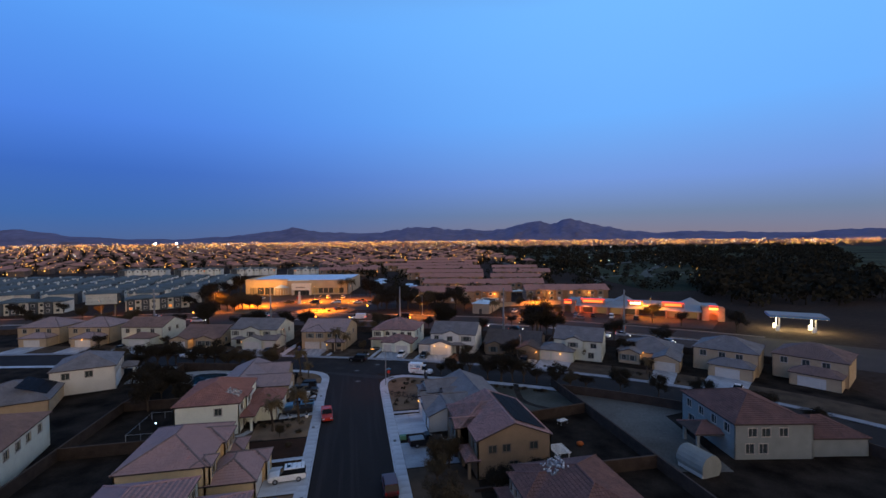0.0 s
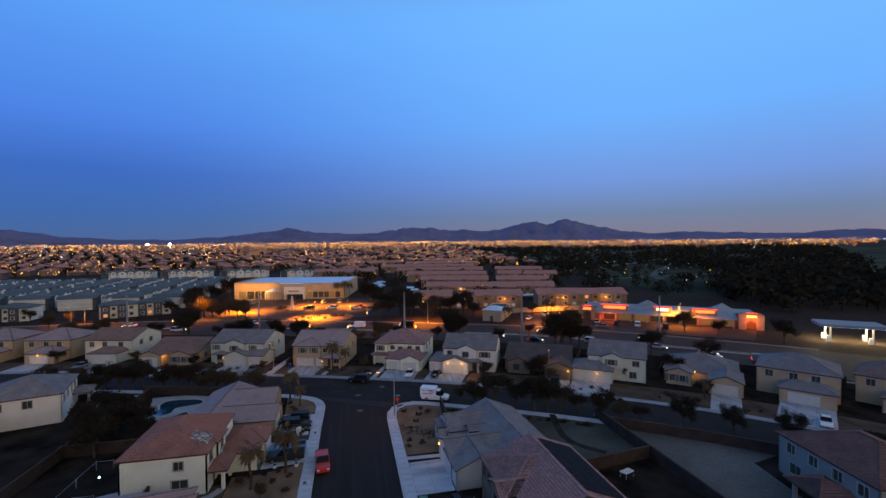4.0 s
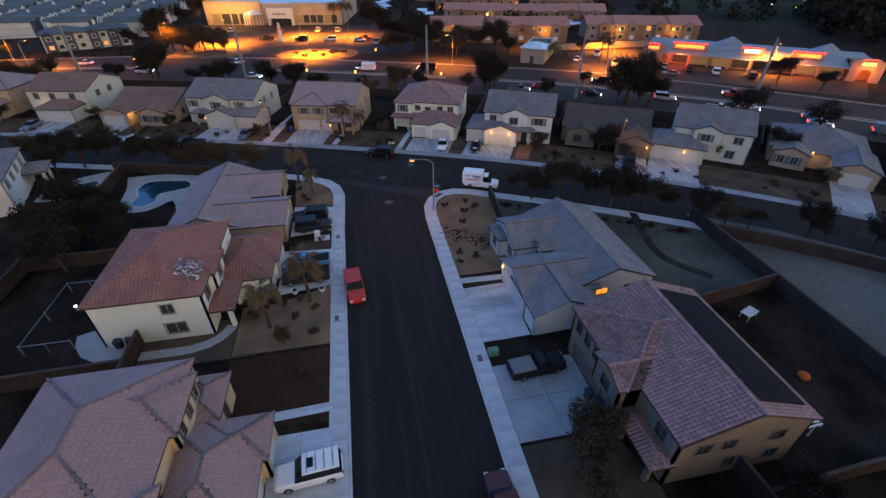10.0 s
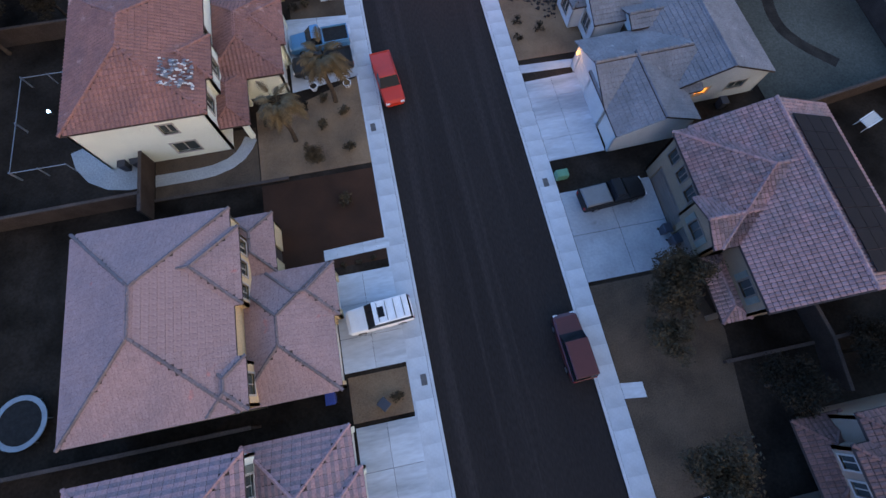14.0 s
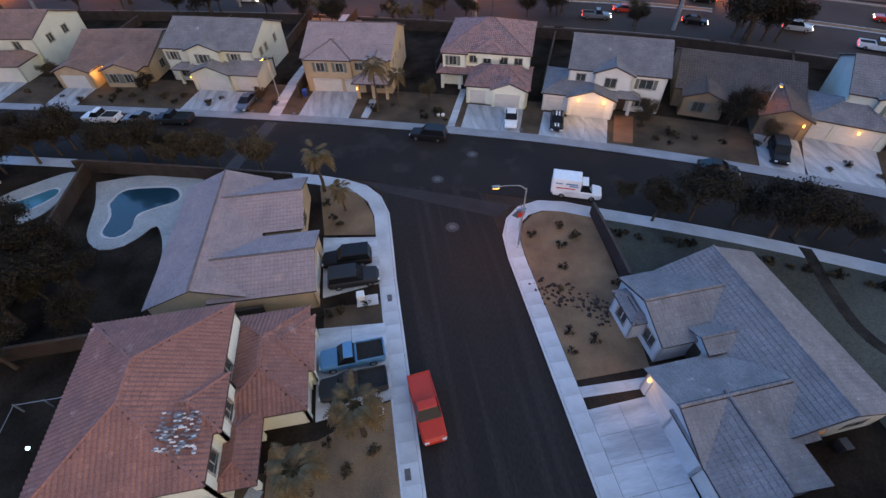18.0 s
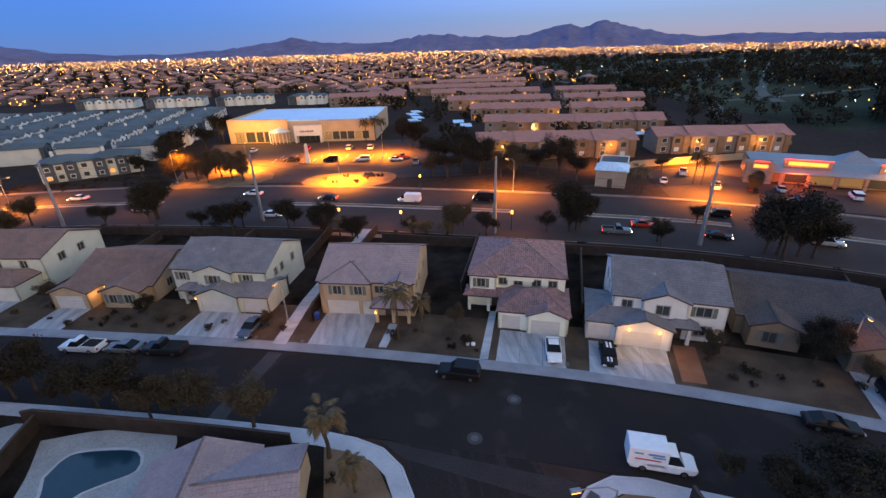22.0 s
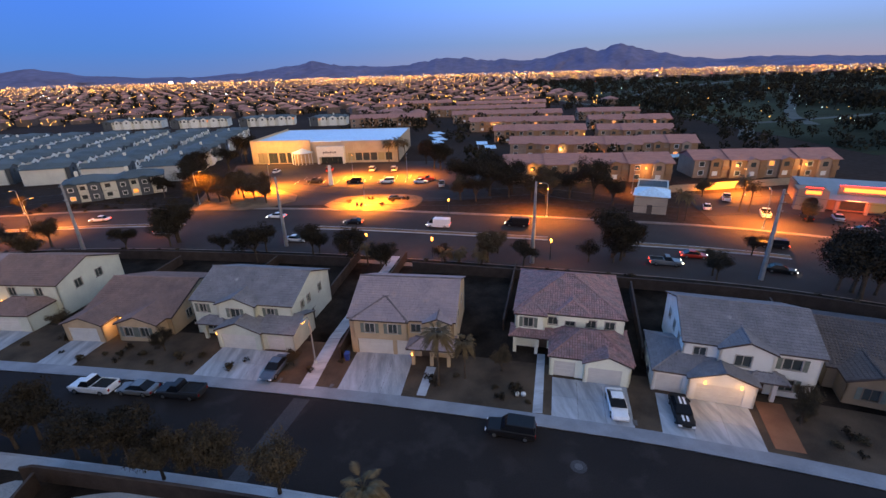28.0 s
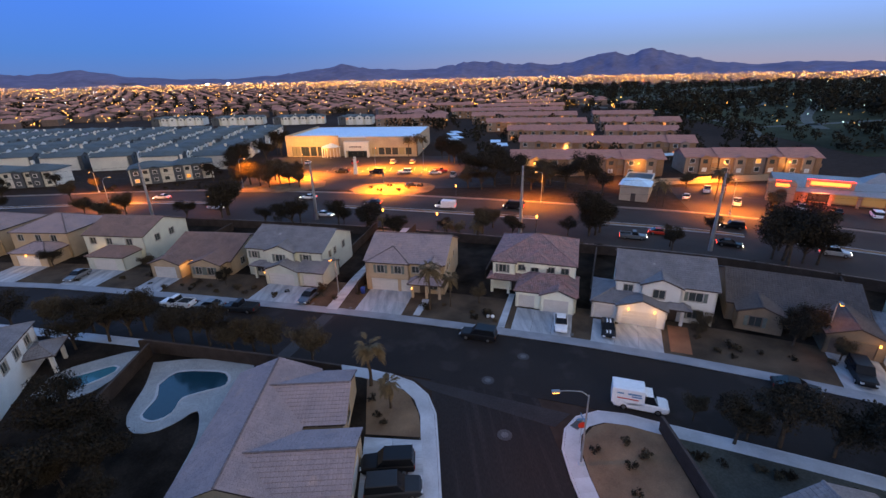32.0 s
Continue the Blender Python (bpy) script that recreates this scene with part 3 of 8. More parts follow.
def house(label, x, y, turn, wall, roof, blocks, opens=(), posts=(), group="houses", detail=2, lamps=(), single=None):
    """blocks: (x0, x1, y0, y1, z0, z1, roof kind, pitch); opens: (block, side, kind, u, sill, w, h); front is -y."""
    H_ = thing("house", label, "house", pose(x, y, 0.1, 0, 0, turn), group)
    wm, rm = WALLS[wall], ROOFS[roof]
    frame_m, gate_m = (M["trim2"], M["garage2"]) if wall == "dusty" else (M["trim"], M["garage"])
    for i, (x0, x1, y0, y1, z0, z1, rk, pt) in enumerate(blocks):
        x0, x1, y0, y1 = x0 - 0.2, x1 + 0.2, y0 - 0.2, y1 + 0.2
        G = Geo()
        B = (x0, x1, y0, y1)
        for s, fn in SIDE.items():
            ax, ay, bx, by = fn(B)
            holes = [(o[3], o[4], o[3] + o[5], o[4] + o[6]) for o in opens if o[0] == i and o[1] == s]
            wall_with_holes(G, ax, ay, bx, by, z0, z1, holes)
            L_ = math.hypot(bx - ax, by - ay)
            ux, uy = (bx - ax) / L_, (by - ay) / L_
            nx, ny = -uy, ux
            for o in opens:
                if o[0] != i or o[1] != s:
                    continue
                _, _, kind, u, zz, w, h = o[:7]
                cx, cy = ax + ux * (u + w / 2), ay + uy * (u + w / 2)
                m = pose(cx, cy, zz, 0, 0, math.degrees(math.atan2(uy, ux)))
                if kind in ("win", "lit", "shut"):
                    k = Geo()
                    for q in ((-w / 2 - 0.12, -0.05, -0.12, w / 2 + 0.12, 0.10, 0.0), (-w / 2 - 0.12, -0.05, h, w / 2 + 0.12, 0.10, h + 0.12),
                              (-w / 2 - 0.12, -0.05, 0.0, -w / 2, 0.10, h), (w / 2, -0.05, 0.0, w / 2 + 0.12, 0.10, h), (-0.03, 0.06, 0.0, 0.03, 0.12, h)):
                        k.box(*q)
                    win = part("window", k, frame_m, H_, at=m)
                    part("pane", Geo().box(-w / 2, 0.13, 0, w / 2, 0.15, h), M["lit"] if kind == "lit" else M["glass"], win)
                    if kind == "shut":
                        for sx in (-1, 1):
                            sh = Geo()
                            x_ = sx * (w / 2 + 0.36)
                            sh.box(x_ - 0.22, -0.06, -0.05, x_ + 0.22, -0.004, h + 0.05)
                            part("shutter", sh, M["shutter"], win)
                elif kind == "gar":
                    gd = part("garage_door", Geo().box(-w / 2, 0.16, 0, w / 2, 0.2, h), gate_m, H_, "sectional garage door", at=m)
                    for r in range(4):
                        part("panel", Geo().box(-w / 2 + 0.03, 0.11, r * h / 4 + 0.02, w / 2 - 0.03, 0.158, (r + 1) * h / 4 - 0.02, 0.02), gate_m, gd)
                elif kind == "door":
                    part("front_door", Geo().box(-w / 2, 0.12, 0, w / 2, 0.17, h, 0.02), M["door"], H_, at=m)
        if rk in ("gx", "gy"):
            p2 = pt
            if rk == "gx":
                h = (y1 - y0) / 2 * p2
                for xa, xb in ((x0, x0 + 0.2), (x1 - 0.2, x1)):
                    v = [(xx, yy, zz) for xx in (xa, xb) for yy, zz in ((y0, z1), (y1, z1), ((y0 + y1) / 2, z1 + h))]
                    G.add(v, [(0, 1, 2), (5, 4, 3), (0, 3, 4, 1), (1, 4, 5, 2), (2, 5, 3, 0)])
            else:
                h = (x1 - x0) / 2 * p2
                for ya, yb in ((y0, y0 + 0.2), (y1 - 0.2, y1)):
                    v = [(xx, yy, zz) for yy in (ya, yb) for xx, zz in ((x0, z1), (x1, z1), ((x0 + x1) / 2, z1 + h))]
                    G.add(v, [(0, 1, 2), (5, 4, 3), (0, 3, 4, 1), (1, 4, 5, 2), (2, 5, 3, 0)])
        part("wall", G.weld(), wm, H_)
        if rk:
            F, lines = roof_faces(x0, y0, x1, y1, z1 + 0.02, pt, rk, 0.25)
            R = Geo()
            for f in F:
                low = [(a, b, c - 0.16) for a, b, c in f]
                n = len(f)
                R.add(list(f) + low, [tuple(range(n)), tuple(range(2 * n - 1, n - 1, -1))] + [(k, k + n, (k + 1) % n + n, (k + 1) % n) for k in range(n)])
            rf = part("roof", R, M["underlay"] if detail else rm, H_, "tiled roof")
            if detail:
                tw, tl = (0.62, 0.25) if roof == "striped" else (0.30, 0.36) if roof == "mauve" else (0.34, 0.42)
                fill, rise = TILE.get(roof, (0.98, 1.0))
                v, fc = tile_geo(F, tw, tl, fill, rise, 0 if roof == "striped" else None)
                if single and i == 0:
                    # the front slope that the camera passes nearest: tiles one by one
                    LOOSE.append((rf, F[0], tw, tl, rm, roof, single))
                    v, fc = tile_geo(F[1:], tw, tl, fill, rise, 0 if roof == "striped" else None)
                T_ = Geo()
                T_.v, T_.f = v, fc
                tagged(part("roof_tiles", T_, rm, rf), kind="stuff")
                # every second row takes the darker tile that stands for shadow between courses
                if roof == "striped":
                    T_ = Geo()
                    T_.v, T_.f = tile_geo(F[1:] if single and i == 0 else F, tw, tl, fill, rise, 1)
                    tagged(part("roof_tiles", T_, ROOFS["rowshade"], rf), kind="stuff")
                C_ = Geo()
                for a, b in lines:
                    a, b = Vector(a), Vector(b)
                    n = max(1, int((b - a).length / 0.45))
                    for k in range(n):
                        p, q = a.lerp(b, k / n), a.lerp(b, (k + 0.96) / n)
                        C_.tube([p + Vector((0, 0, 0.02)), q + Vector((0, 0, 0.0))], [0.13, 0.11], 6)
                tagged(part("ridge_capping", C_, ROOFS["cap"] if roof in ("pink", "greypink") else rm, rf), kind="stuff")
    for px, py, z1 in posts:
        part("porch_post", Geo().box(px - 0.2, py - 0.2, 0, px + 0.2, py + 0.2, z1, 0.0), wm, H_)
    for lx, ly, lz, power in lamps:
        k = Geo().box(lx - 0.09, ly - 0.2, lz - 0.16, lx + 0.09, ly - 0.04, lz + 0.16, 0.03)
        part("wall_lamp", k, M["bulb"], H_, "glowing wall lamp")
        q = Matrix.Rotation(radians(turn), 3, "Z") @ Vector((lx, ly - 1.5, 0))
        lamp("porch_light", (x + q.x, y + q.y, lz - 0.15), power, WARM, 0.12)
    return H_
def two_storey(w, d, g0, g1, fwd, wall_z=5.3, left=True, kind="hip", pitch=0.42, porch=None):
    """Blocks of a common house: a two-storey body, a forward garage wing from g0 to g1."""
    b = [(0, w, 0, d, 0, wall_z, kind, pitch), (g0, g1, -fwd, 0.6, 0, 2.75, "hip", 0.42)]
    if porch:
        b.append((porch[0], porch[1], -porch[2], 0.3, 2.45, 2.7, "hip", 0.4))
    return b


def row_windows(block, side, us, sill, w=1.3, h=1.3, kind="win"):
    return [(block, side, kind, u, sill, w, h) for u in us]


HOUSES = {}
# west side of the street
HOUSES["w0"] = house("single-storey stucco corner house with a weathered rose tile roof", -13.0, -3.4, 88, "tan", "greypink",
    [(-4.2, 11.8, 6.1, 14.4, 0, 2.75, "gx", 0.40), (-4.4, 2.5, 0.4, 9, 0, 2.75, "gy", 0.38), (3.9, 11.5, 2.2, 10, 0, 2.75, "gy", 0.38)],
    [(1, "f", "gar", 0.9, 0, 4.9, 2.2), *row_windows(2, "f", [1.8], 0.9, 1.8, 1.4), *row_windows(0, "b", [3, 8, 13], 0.9)])
HOUSES["w1"] = house("cream two-storey house with a red clay tile roof", -13.3, -14.5, 90, "cream", "red",
    [(-9.1, 3.7, 6.0, 15.8, 0, 5.3, "hip", 0.42), (-4.2, 4.2, 0.7, 6.4, 0, 2.75, "hip", 0.42), (-8.7, -4.2, 3.8, 6.0, 2.4, 2.7, "hip", 0.4), (-5.9, -2.5, 5.5, 11, 2.9, 5.3, "hip", 0.42), (-1.1, 3.2, 0.25, 4.5, 0, 2.75, "hip", 0.42)],
    [(4, "f", "gar", 0.5, 0, 3.7, 2.2), (1, "f", "gar", 0.5, 0, 2.2, 2.2), (0, "l", "win", 6.3, 3.4, 1.1, 1.1), (0, "l", "win", 6.0, 0.8, 1.9, 1.3), *row_windows(0, "f", [1, 7.6], 3.5), *row_windows(3, "f", [1.2], 3.5),
     *row_windows(0, "r", [3, 7], 3.4), *row_windows(0, "b", [2, 6, 10], 3.4), (0, "f", "door", 2.6, 0, 1.1, 2.1)], posts=[(-8.4, 4.1, 2.4), (-5.0, 4.1, 2.4)], single=(-2.4, 14))
HOUSES["w2"] = house("tan two-storey house with a broad pink tile roof", -11.9, -41.0, 90, "straw", "pink",
    [(-4.35, 8.4, 6.15, 15.8, 0, 5.3, "hip", 0.42), (-4.15, 3.95, 0.45, 6.6, 0, 2.75, "hip", 0.42), (4.9, 8.8, 4.05, 6.4, 0, 2.7, "hip", 0.4), (2.25, 6.9, 5.6, 12, 2.9, 5.3, "hip", 0.42), (-4.3, -1.9, 5.6, 7.2, 2.9, 5.3, "hip", 0.42), (0.9, 4.0, 0.0, 4, 0, 2.75, "hip", 0.42)],
    [(1, "f", "gar", 0.5, 0, 4.2, 2.2), (5, "f", "gar", 0.6, 0, 2.3, 2.2), *row_windows(3, "f", [0.4, 2.1, 3.7], 3.6, 1.0, 1.2), *row_windows(4, "f", [0.7], 3.6, 1.3, 1.2), *row_windows(0, "b", [2, 6, 10], 3.4),
     (2, "f", "door", 1.2, 0, 1.1, 2.1), *row_windows(0, "r", [2, 6], 3.4)], single=(-0.8, 14))
HOUSES["w3"] = house("tan two-storey house with a pink tile roof, row shade painted as stripes", -11.7, -52.4, 90, "cream", "striped",
    [(-8.6, 4.0, 6.3, 15.5, 0, 5.3, "hip", 0.42), (-4.9, 4.2, 0.5, 6.6, 0, 2.75, "hip", 0.42), (-8.4, -4.9, 3.0, 6.4, 2.4, 2.7, "hip", 0.4), (-3.0, 1.6, 0.05, 4.5, 0, 2.75, "hip", 0.42)],
    [(3, "f", "gar", 0.4, 0, 4.1, 2.2), (1, "f", "gar", 6.9, 0, 2.2, 2.2), *row_windows(0, "f", [2, 6, 10.6], 3.5, 1.2, 1.2, "shut")])
HOUSES["w4"] = house("tan two-storey house with a pink tile roof", -11.7, -68.5, 90, "tan", "pink",
    [(-5, 8, 5.2, 15.8, 0, 5.3, "hip", 0.42), (-4.2, 4.2, 0, 5.6, 0, 2.75, "hip", 0.42)], [(1, "f", "gar", 1.5, 0, 4.9, 2.2)])
# east side
HOUSES["e0"] = house("single-storey grey corner house with a grey tile roof", 11.3, -26.0, -88, "grey", "grey",
    [(-13.6, 1.2, 7.0, 16.0, 0, 2.75, "gx", 0.40), (-4.9, 1.6, 1.2, 9, 0, 2.75, "gy", 0.40), (-1.6, 4.2, 1.25, 7.7, 0, 2.75, "gx", 0.40), (-13.5, -7.05, 3.4, 10, 0, 2.75, "gy", 0.40),
     (-7.2, -5.5, 6.2, 9.6, 0, 3.15, "gy", 0.42), (-12.4, -9.6, 2.3, 3.4, 0, 2.5, "hip", 0.3)],
    [(1, "f", "gar", 0.7, 0, 4.6, 2.2), (2, "f", "gar", 3.6, 0, 2.2, 2.2), (0, "r", "lit", 2.6, 1.2, 1.5, 0.9), (0, "r", "win", 6.0, 1.2, 1.6, 0.9), (5, "f", "win", 0.9, 0.7, 1.4, 1.5), (3, "f", "win", 4.6, 0.8, 1.4, 1.4), (4, "f", "door", 0.5, 0, 1.1, 2.3)],
    lamps=[(-4.6, 0.98, 2.2, 25)], single=(-14, 14))
HOUSES["e1"] = house("tan two-storey house with a blended mauve tile roof", 14.9, -37.3, -90, "dusty", "mauve",
    [(-4.7, 8.9, 1.8, 12.1, 0, 5.3, "gx", 0.38), (-4.5, 4.1, 0.55, 11.6, 2.8, 5.3, "hip", 0.38), (-4.5, 4.1, 0.55, 2, 0, 2.8, None, 0), (4.5, 8.8, 0.3, 1.6, 2.4, 2.65, "hip", 0.4), (0.9, 4.1, -0.05, 5, 2.8, 5.3, "gy", 0.38)],
    [(2, "f", "gar", 1.0, 0, 4.7, 2.2), (2, "f", "gar", 6.2, 0, 2.2, 2.2), *row_windows(1, "f", [0.8, 2.4, 4.0], 3.5, 0.9, 1.2), (4, "f", "shut", 1.2, 3.4, 1.2, 1.2), *row_windows(0, "r", [1.6, 3.6, 7.6], 3.5, 1.1, 1.0),
     (0, "r", "win", 4.6, 0.9, 1.2, 1.2), (0, "r", "win", 8, 0.9, 1.2, 1.2), (0, "f", "shut", 11.6, 3.4, 1.1, 1.2)], posts=[(5.0, 0.6, 2.4), (8.5, 0.6, 2.4)], single=(4.4, 14))
HOUSES["e2"] = house("tan two-storey house with a red-brown tile roof", 15.6, -60.5, -90, "brown", "rust",
    [(-6.8, 7.4, 3.6, 14, 0, 5.3, "hip", 0.40), (-1.9, 6.8, -1.7, 5, 0, 2.75, "hip", 0.40), (-5.2, -0.4, 2.5, 9, 2.9, 5.3, "hip", 0.4), (-6.7, -2.0, 1.4, 4, 2.4, 2.75, "hip", 0.4)],
    [(1, "f", "gar", 1.2, 0, 4.9, 2.2), *row_windows(2, "f", [0.5, 2.0, 3.5], 3.7, 0.8, 1.1), (0, "f", "win", 9, 3.5, 1.2, 1.2)], lamps=[(-1.6, -2.00, 2.2, 3)])
HOUSES["e3"] = house("single-storey house with a dark brown tile roof", 62, -74, -95, "brown", "brown",
    [(-8, 8, 0, 12, 0, 2.75, "hip", 0.40)], [])
HOUSES["ee"] = house("sage-grey two-storey house with a red-brown tile roof", 56.2, -43.5, -101, "sage", "rust",
    [(-8.1, 5.6, 0, 11.2, 0, 5.3, "hip", 0.40), (-1.5, 3, -4.2, 0.3, 2.4, 2.7, "hip", 0.4), (-3, 5, 11, 20, 0, 2.75, "hip", 0.4)],
    [*row_windows(0, "f", [1.5, 5, 8.4, 11.6], 3.4), *row_windows(0, "r", [2, 4, 6.6], 3.4, 1.2, 1.2), *row_windows(0, "r", [1.6, 3.6], 0.9, 1.2, 1.4), (0, "f", "win", 2, 0.8, 1.8, 1.4)],
    posts=[(-1.1, -3.8, 2.4), (2.6, -3.8, 2.4)])
# the row across the cross street, west to east: origin is the left front corner
HOUSES["n00"] = house("tan two-storey house with a rose tile roof", -106, 62.5, -8, "tan", "greypink", two_storey(12.5, 11, 4, 12, 4.5), [(1, "f", "gar", 1.4, 0, 4.9, 2.2), *row_windows(0, "f", [1.5, 5.5, 9], 3.5)])
HOUSES["n0"] = house("tan two-storey house with a grey-rose tile roof", -90, 59.5, -10, "tan", "greypink", two_storey(12.5, 11, 4.5, 12, 5), [(1, "f", "gar", 1.2, 0, 4.9, 2.2), *row_windows(0, "f", [1.5, 5.5, 9], 3.5)], lamps=[(8, -5.30, 2.4, 35)])
HOUSES["n1"] = house("pale green two-storey house with a pinkish tile roof", -73.0, 55.5, -13, "pale", "brown", two_storey(13, 12, 4.6, 12, 4.6, kind="gx", pitch=0.36),
    [(1, "f", "gar", 1.2, 0, 4.9, 2.2), *row_windows(0, "f", [1.4, 5, 9.5], 3.5), *row_windows(0, "r", [3, 7], 3.4)], lamps=[(3.6, -0.50, 2.6, 40)])
HOUSES["n2"] = house("single-storey tan house with a brown-pink tile roof", -54.5, 47.2, -14, "tan", "brown",
    [(0.5, 14, 0, 14, 0, 2.75, "gx", 0.36), (0, 5.5, -2.6, 6, 0, 2.75, "gy", 0.36), (7.6, 13.2, -2.0, 5, 0, 2.75, "gy", 0.36)],
    [(1, "f", "gar", 0.6, 0, 4.4, 2.2), (2, "f", "shut", 1.0, 0.8, 1.2, 1.4), (2, "f", "shut", 3.4, 0.8, 1.2, 1.4), *row_windows(0, "r", [3], 0.9)], lamps=[(6.6, -0.30, 2.5, 45)])
HOUSES["n3"] = house("pale two-storey house with a grey tile roof", -37.3, 43.7, -18, "pale", "grey",
    [(0, 14.6, 0, 11.5, 0, 5.3, "gx", 0.40), (5.4, 11.4, -3.0, 1, 0, 2.75, "gy", 0.38), (11.4, 15.8, -2.6, 3, 0, 2.7, "gx", 0.36), (1.6, 5.4, -1.6, 0.3, 2.4, 2.65, "hip", 0.4), (4.4, 9.6, -0.7, 3, 3.0, 5.3, "gy", 0.38)],
    [(1, "f", "gar", 0.6, 0, 4.9, 2.2), (2, "f", "gar", 1.0, 0, 2.4, 2.2), (0, "f", "shut", 1.0, 3.5, 1.1, 1.2), (4, "f", "shut", 1.9, 3.4, 1.4, 1.3), (0, "f", "shut", 11.3, 3.5, 1.1, 1.2), *row_windows(0, "r", [2.5, 4.4, 8], 3.4, 0.9, 1.2), (0, "f", "win", 1.6, 0.8, 1.5, 1.4)],
    posts=[(2.0, -1.3, 2.4)], lamps=[(5.1, -3.00, 2.1, 10)])
HOUSES["n4"] = house("tan two-storey house with a rose tile roof and porch", -15.2, 34.9, -16, "tan", "greypink",
    [(0, 13.0, 0, 12.4, 0, 5.3, "gx", 0.42), (0.6, 7.2, -0.5, 6, 2.6, 5.3, "hip", 0.42), (8.0, 13.0, -2.2, 0.2, 2.4, 2.65, "hip", 0.4), (9.8, 12.6, -0.5, 4, 3.0, 5.3, "gy", 0.38)],
    [(0, "f", "gar", 0.9, 0, 4.6, 2.2), (0, "f", "gar", 6.0, 0, 2.2, 2.2), (1, "f", "shut", 1.6, 3.5, 1.2, 1.3), (1, "f", "shut", 4.6, 3.5, 1.1, 1.3), (0, "f", "win", 8.0, 3.6, 1.2, 1.1), (3, "f", "win", 0.8, 3.5, 1.2, 1.2),
     *row_windows(0, "r", [2, 4, 8], 3.4, 0.9, 1.2), (0, "f", "door", 9.2, 0, 1.1, 2.1), (0, "f", "win", 10.8, 0.8, 1.4, 1.4)], posts=[(8.3, -1.9, 2.4), (10.6, -1.9, 2.4), (12.7, -1.9, 2.4)], lamps=[(8.3, -2.40, 1.9, 8)])
HOUSES["n5"] = house("cream two-storey house with a mauve tile hip roof", 5.9, 32.8, -21.5, "cream", "mauve",
    [(0.0, 12.8, 0, 12, 0, 5.3, "hip", 0.42), (4.6, 13.2, -5.4, 1, 0, 2.75, "hip", 0.46), (-0.3, 5.0, -1.8, 0.3, 2.4, 2.65, "hip", 0.4), (0.2, 3.4, -0.8, 4, 3.0, 5.3, "hip", 0.42), (5.2, 8.6, -0.4, 4, 4.6, 5.5, "hip", 0.5), (8.4, 13.0, -6.0, -4.6, 0, 2.75, "gy", 0.4)],
    [(5, "f", "gar", 0.5, 0, 3.6, 2.1), (1, "f", "gar", 0.5, 0, 2.4, 2.1), (3, "f", "shut", 1.0, 3.5, 1.1, 1.3), *row_windows(0, "f", [4.2, 6.3, 8.8, 11.0], 3.7, 1.1, 1.0), *row_windows(0, "r", [3, 7], 3.4), (0, "f", "door", 3.2, 0, 1.0, 2.1)],
    posts=[(0.0, -1.5, 2.4), (2.7, -1.5, 2.4)])
HOUSES["n6"] = house("white two-storey house with a grey tile roof and a lit garage", 22.2, 22.6, -25, "white", "grey",
    [(0, 12.6, 0, 11.5, 0, 5.4, "gx", 0.40), (-3.0, 6.2, -2.4, 5, 0, 2.75, "hip", 0.36), (0.4, 6.4, -3.0, -1.6, 0, 2.8, "gy", 0.36), (3.4, 8.2, -0.6, 4, 3.1, 5.4, "gy", 0.40), (6.2, 9.4, -1.6, 0.2, 2.4, 2.65, "hip", 0.4)],
    [(2, "f", "gar", 0.8, 0, 4.5, 2.2), (1, "f", "gar", 0.4, 0, 2.6, 2.2), (0, "f", "win", 1.1, 3.6, 1.2, 1.2), (3, "f", "win", 1.6, 3.5, 1.5, 1.3), (0, "f", "shut", 9.6, 3.5, 1.7, 1.3), (0, "f", "shut", 9.8, 0.8, 1.3, 1.4), *row_windows(0, "l", [3, 6, 9], 3.6, 0.9, 1.2), (0, "f", "door", 7.4, 0, 1.1, 2.1)],
    posts=[(8.8, -1.3, 2.4)], lamps=[(1.7, -3.25, 2.5, 45), (5.1, -3.25, 2.5, 55)])
HOUSES["n7"] = house("dark grey-brown single-storey house with hipped tile roof", 37.2, 19.0, -30, "dusty", "slate",
    [(0, 15.5, 0, 13, 0, 2.75, "gx", 0.38), (1, 6.0, -2.4, 4, 0, 2.75, "gy", 0.38), (10.2, 15.8, -4.6, 4, 0, 2.75, "gy", 0.40)],
    [(2, "f", "gar", 0.5, 0, 4.6, 2.2), (1, "f", "shut", 1.5, 0.8, 1.4, 1.4)], lamps=[(15.2, -4.90, 2.2, 30)])
HOUSES["n8"] = house("pale two-storey house with a grey tile roof and wide driveway", 53.2, 9.2, -36, "pale", "grey",
    [(1, 13, 0, 11.5, 0, 5.3, "gx", 0.40), (-2.4, 6.2, -3.2, 4, 0, 2.75, "hip", 0.38), (4.0, 8.4, -0.6, 4, 3.0, 5.3, "gy", 0.4)],
    [(1, "f", "gar", 3.4, 0, 4.7, 2.2), (1, "f", "gar", 0.5, 0, 2.4, 2.2), (2, "f", "shut", 1.4, 3.5, 1.5, 1.2), (0, "f", "win", 9.6, 3.5, 1.4, 1.2), (0, "f", "win", 9.0, 0.8, 1.4, 1.4)], lamps=[(3.1, -3.50, 2.0, 25)])
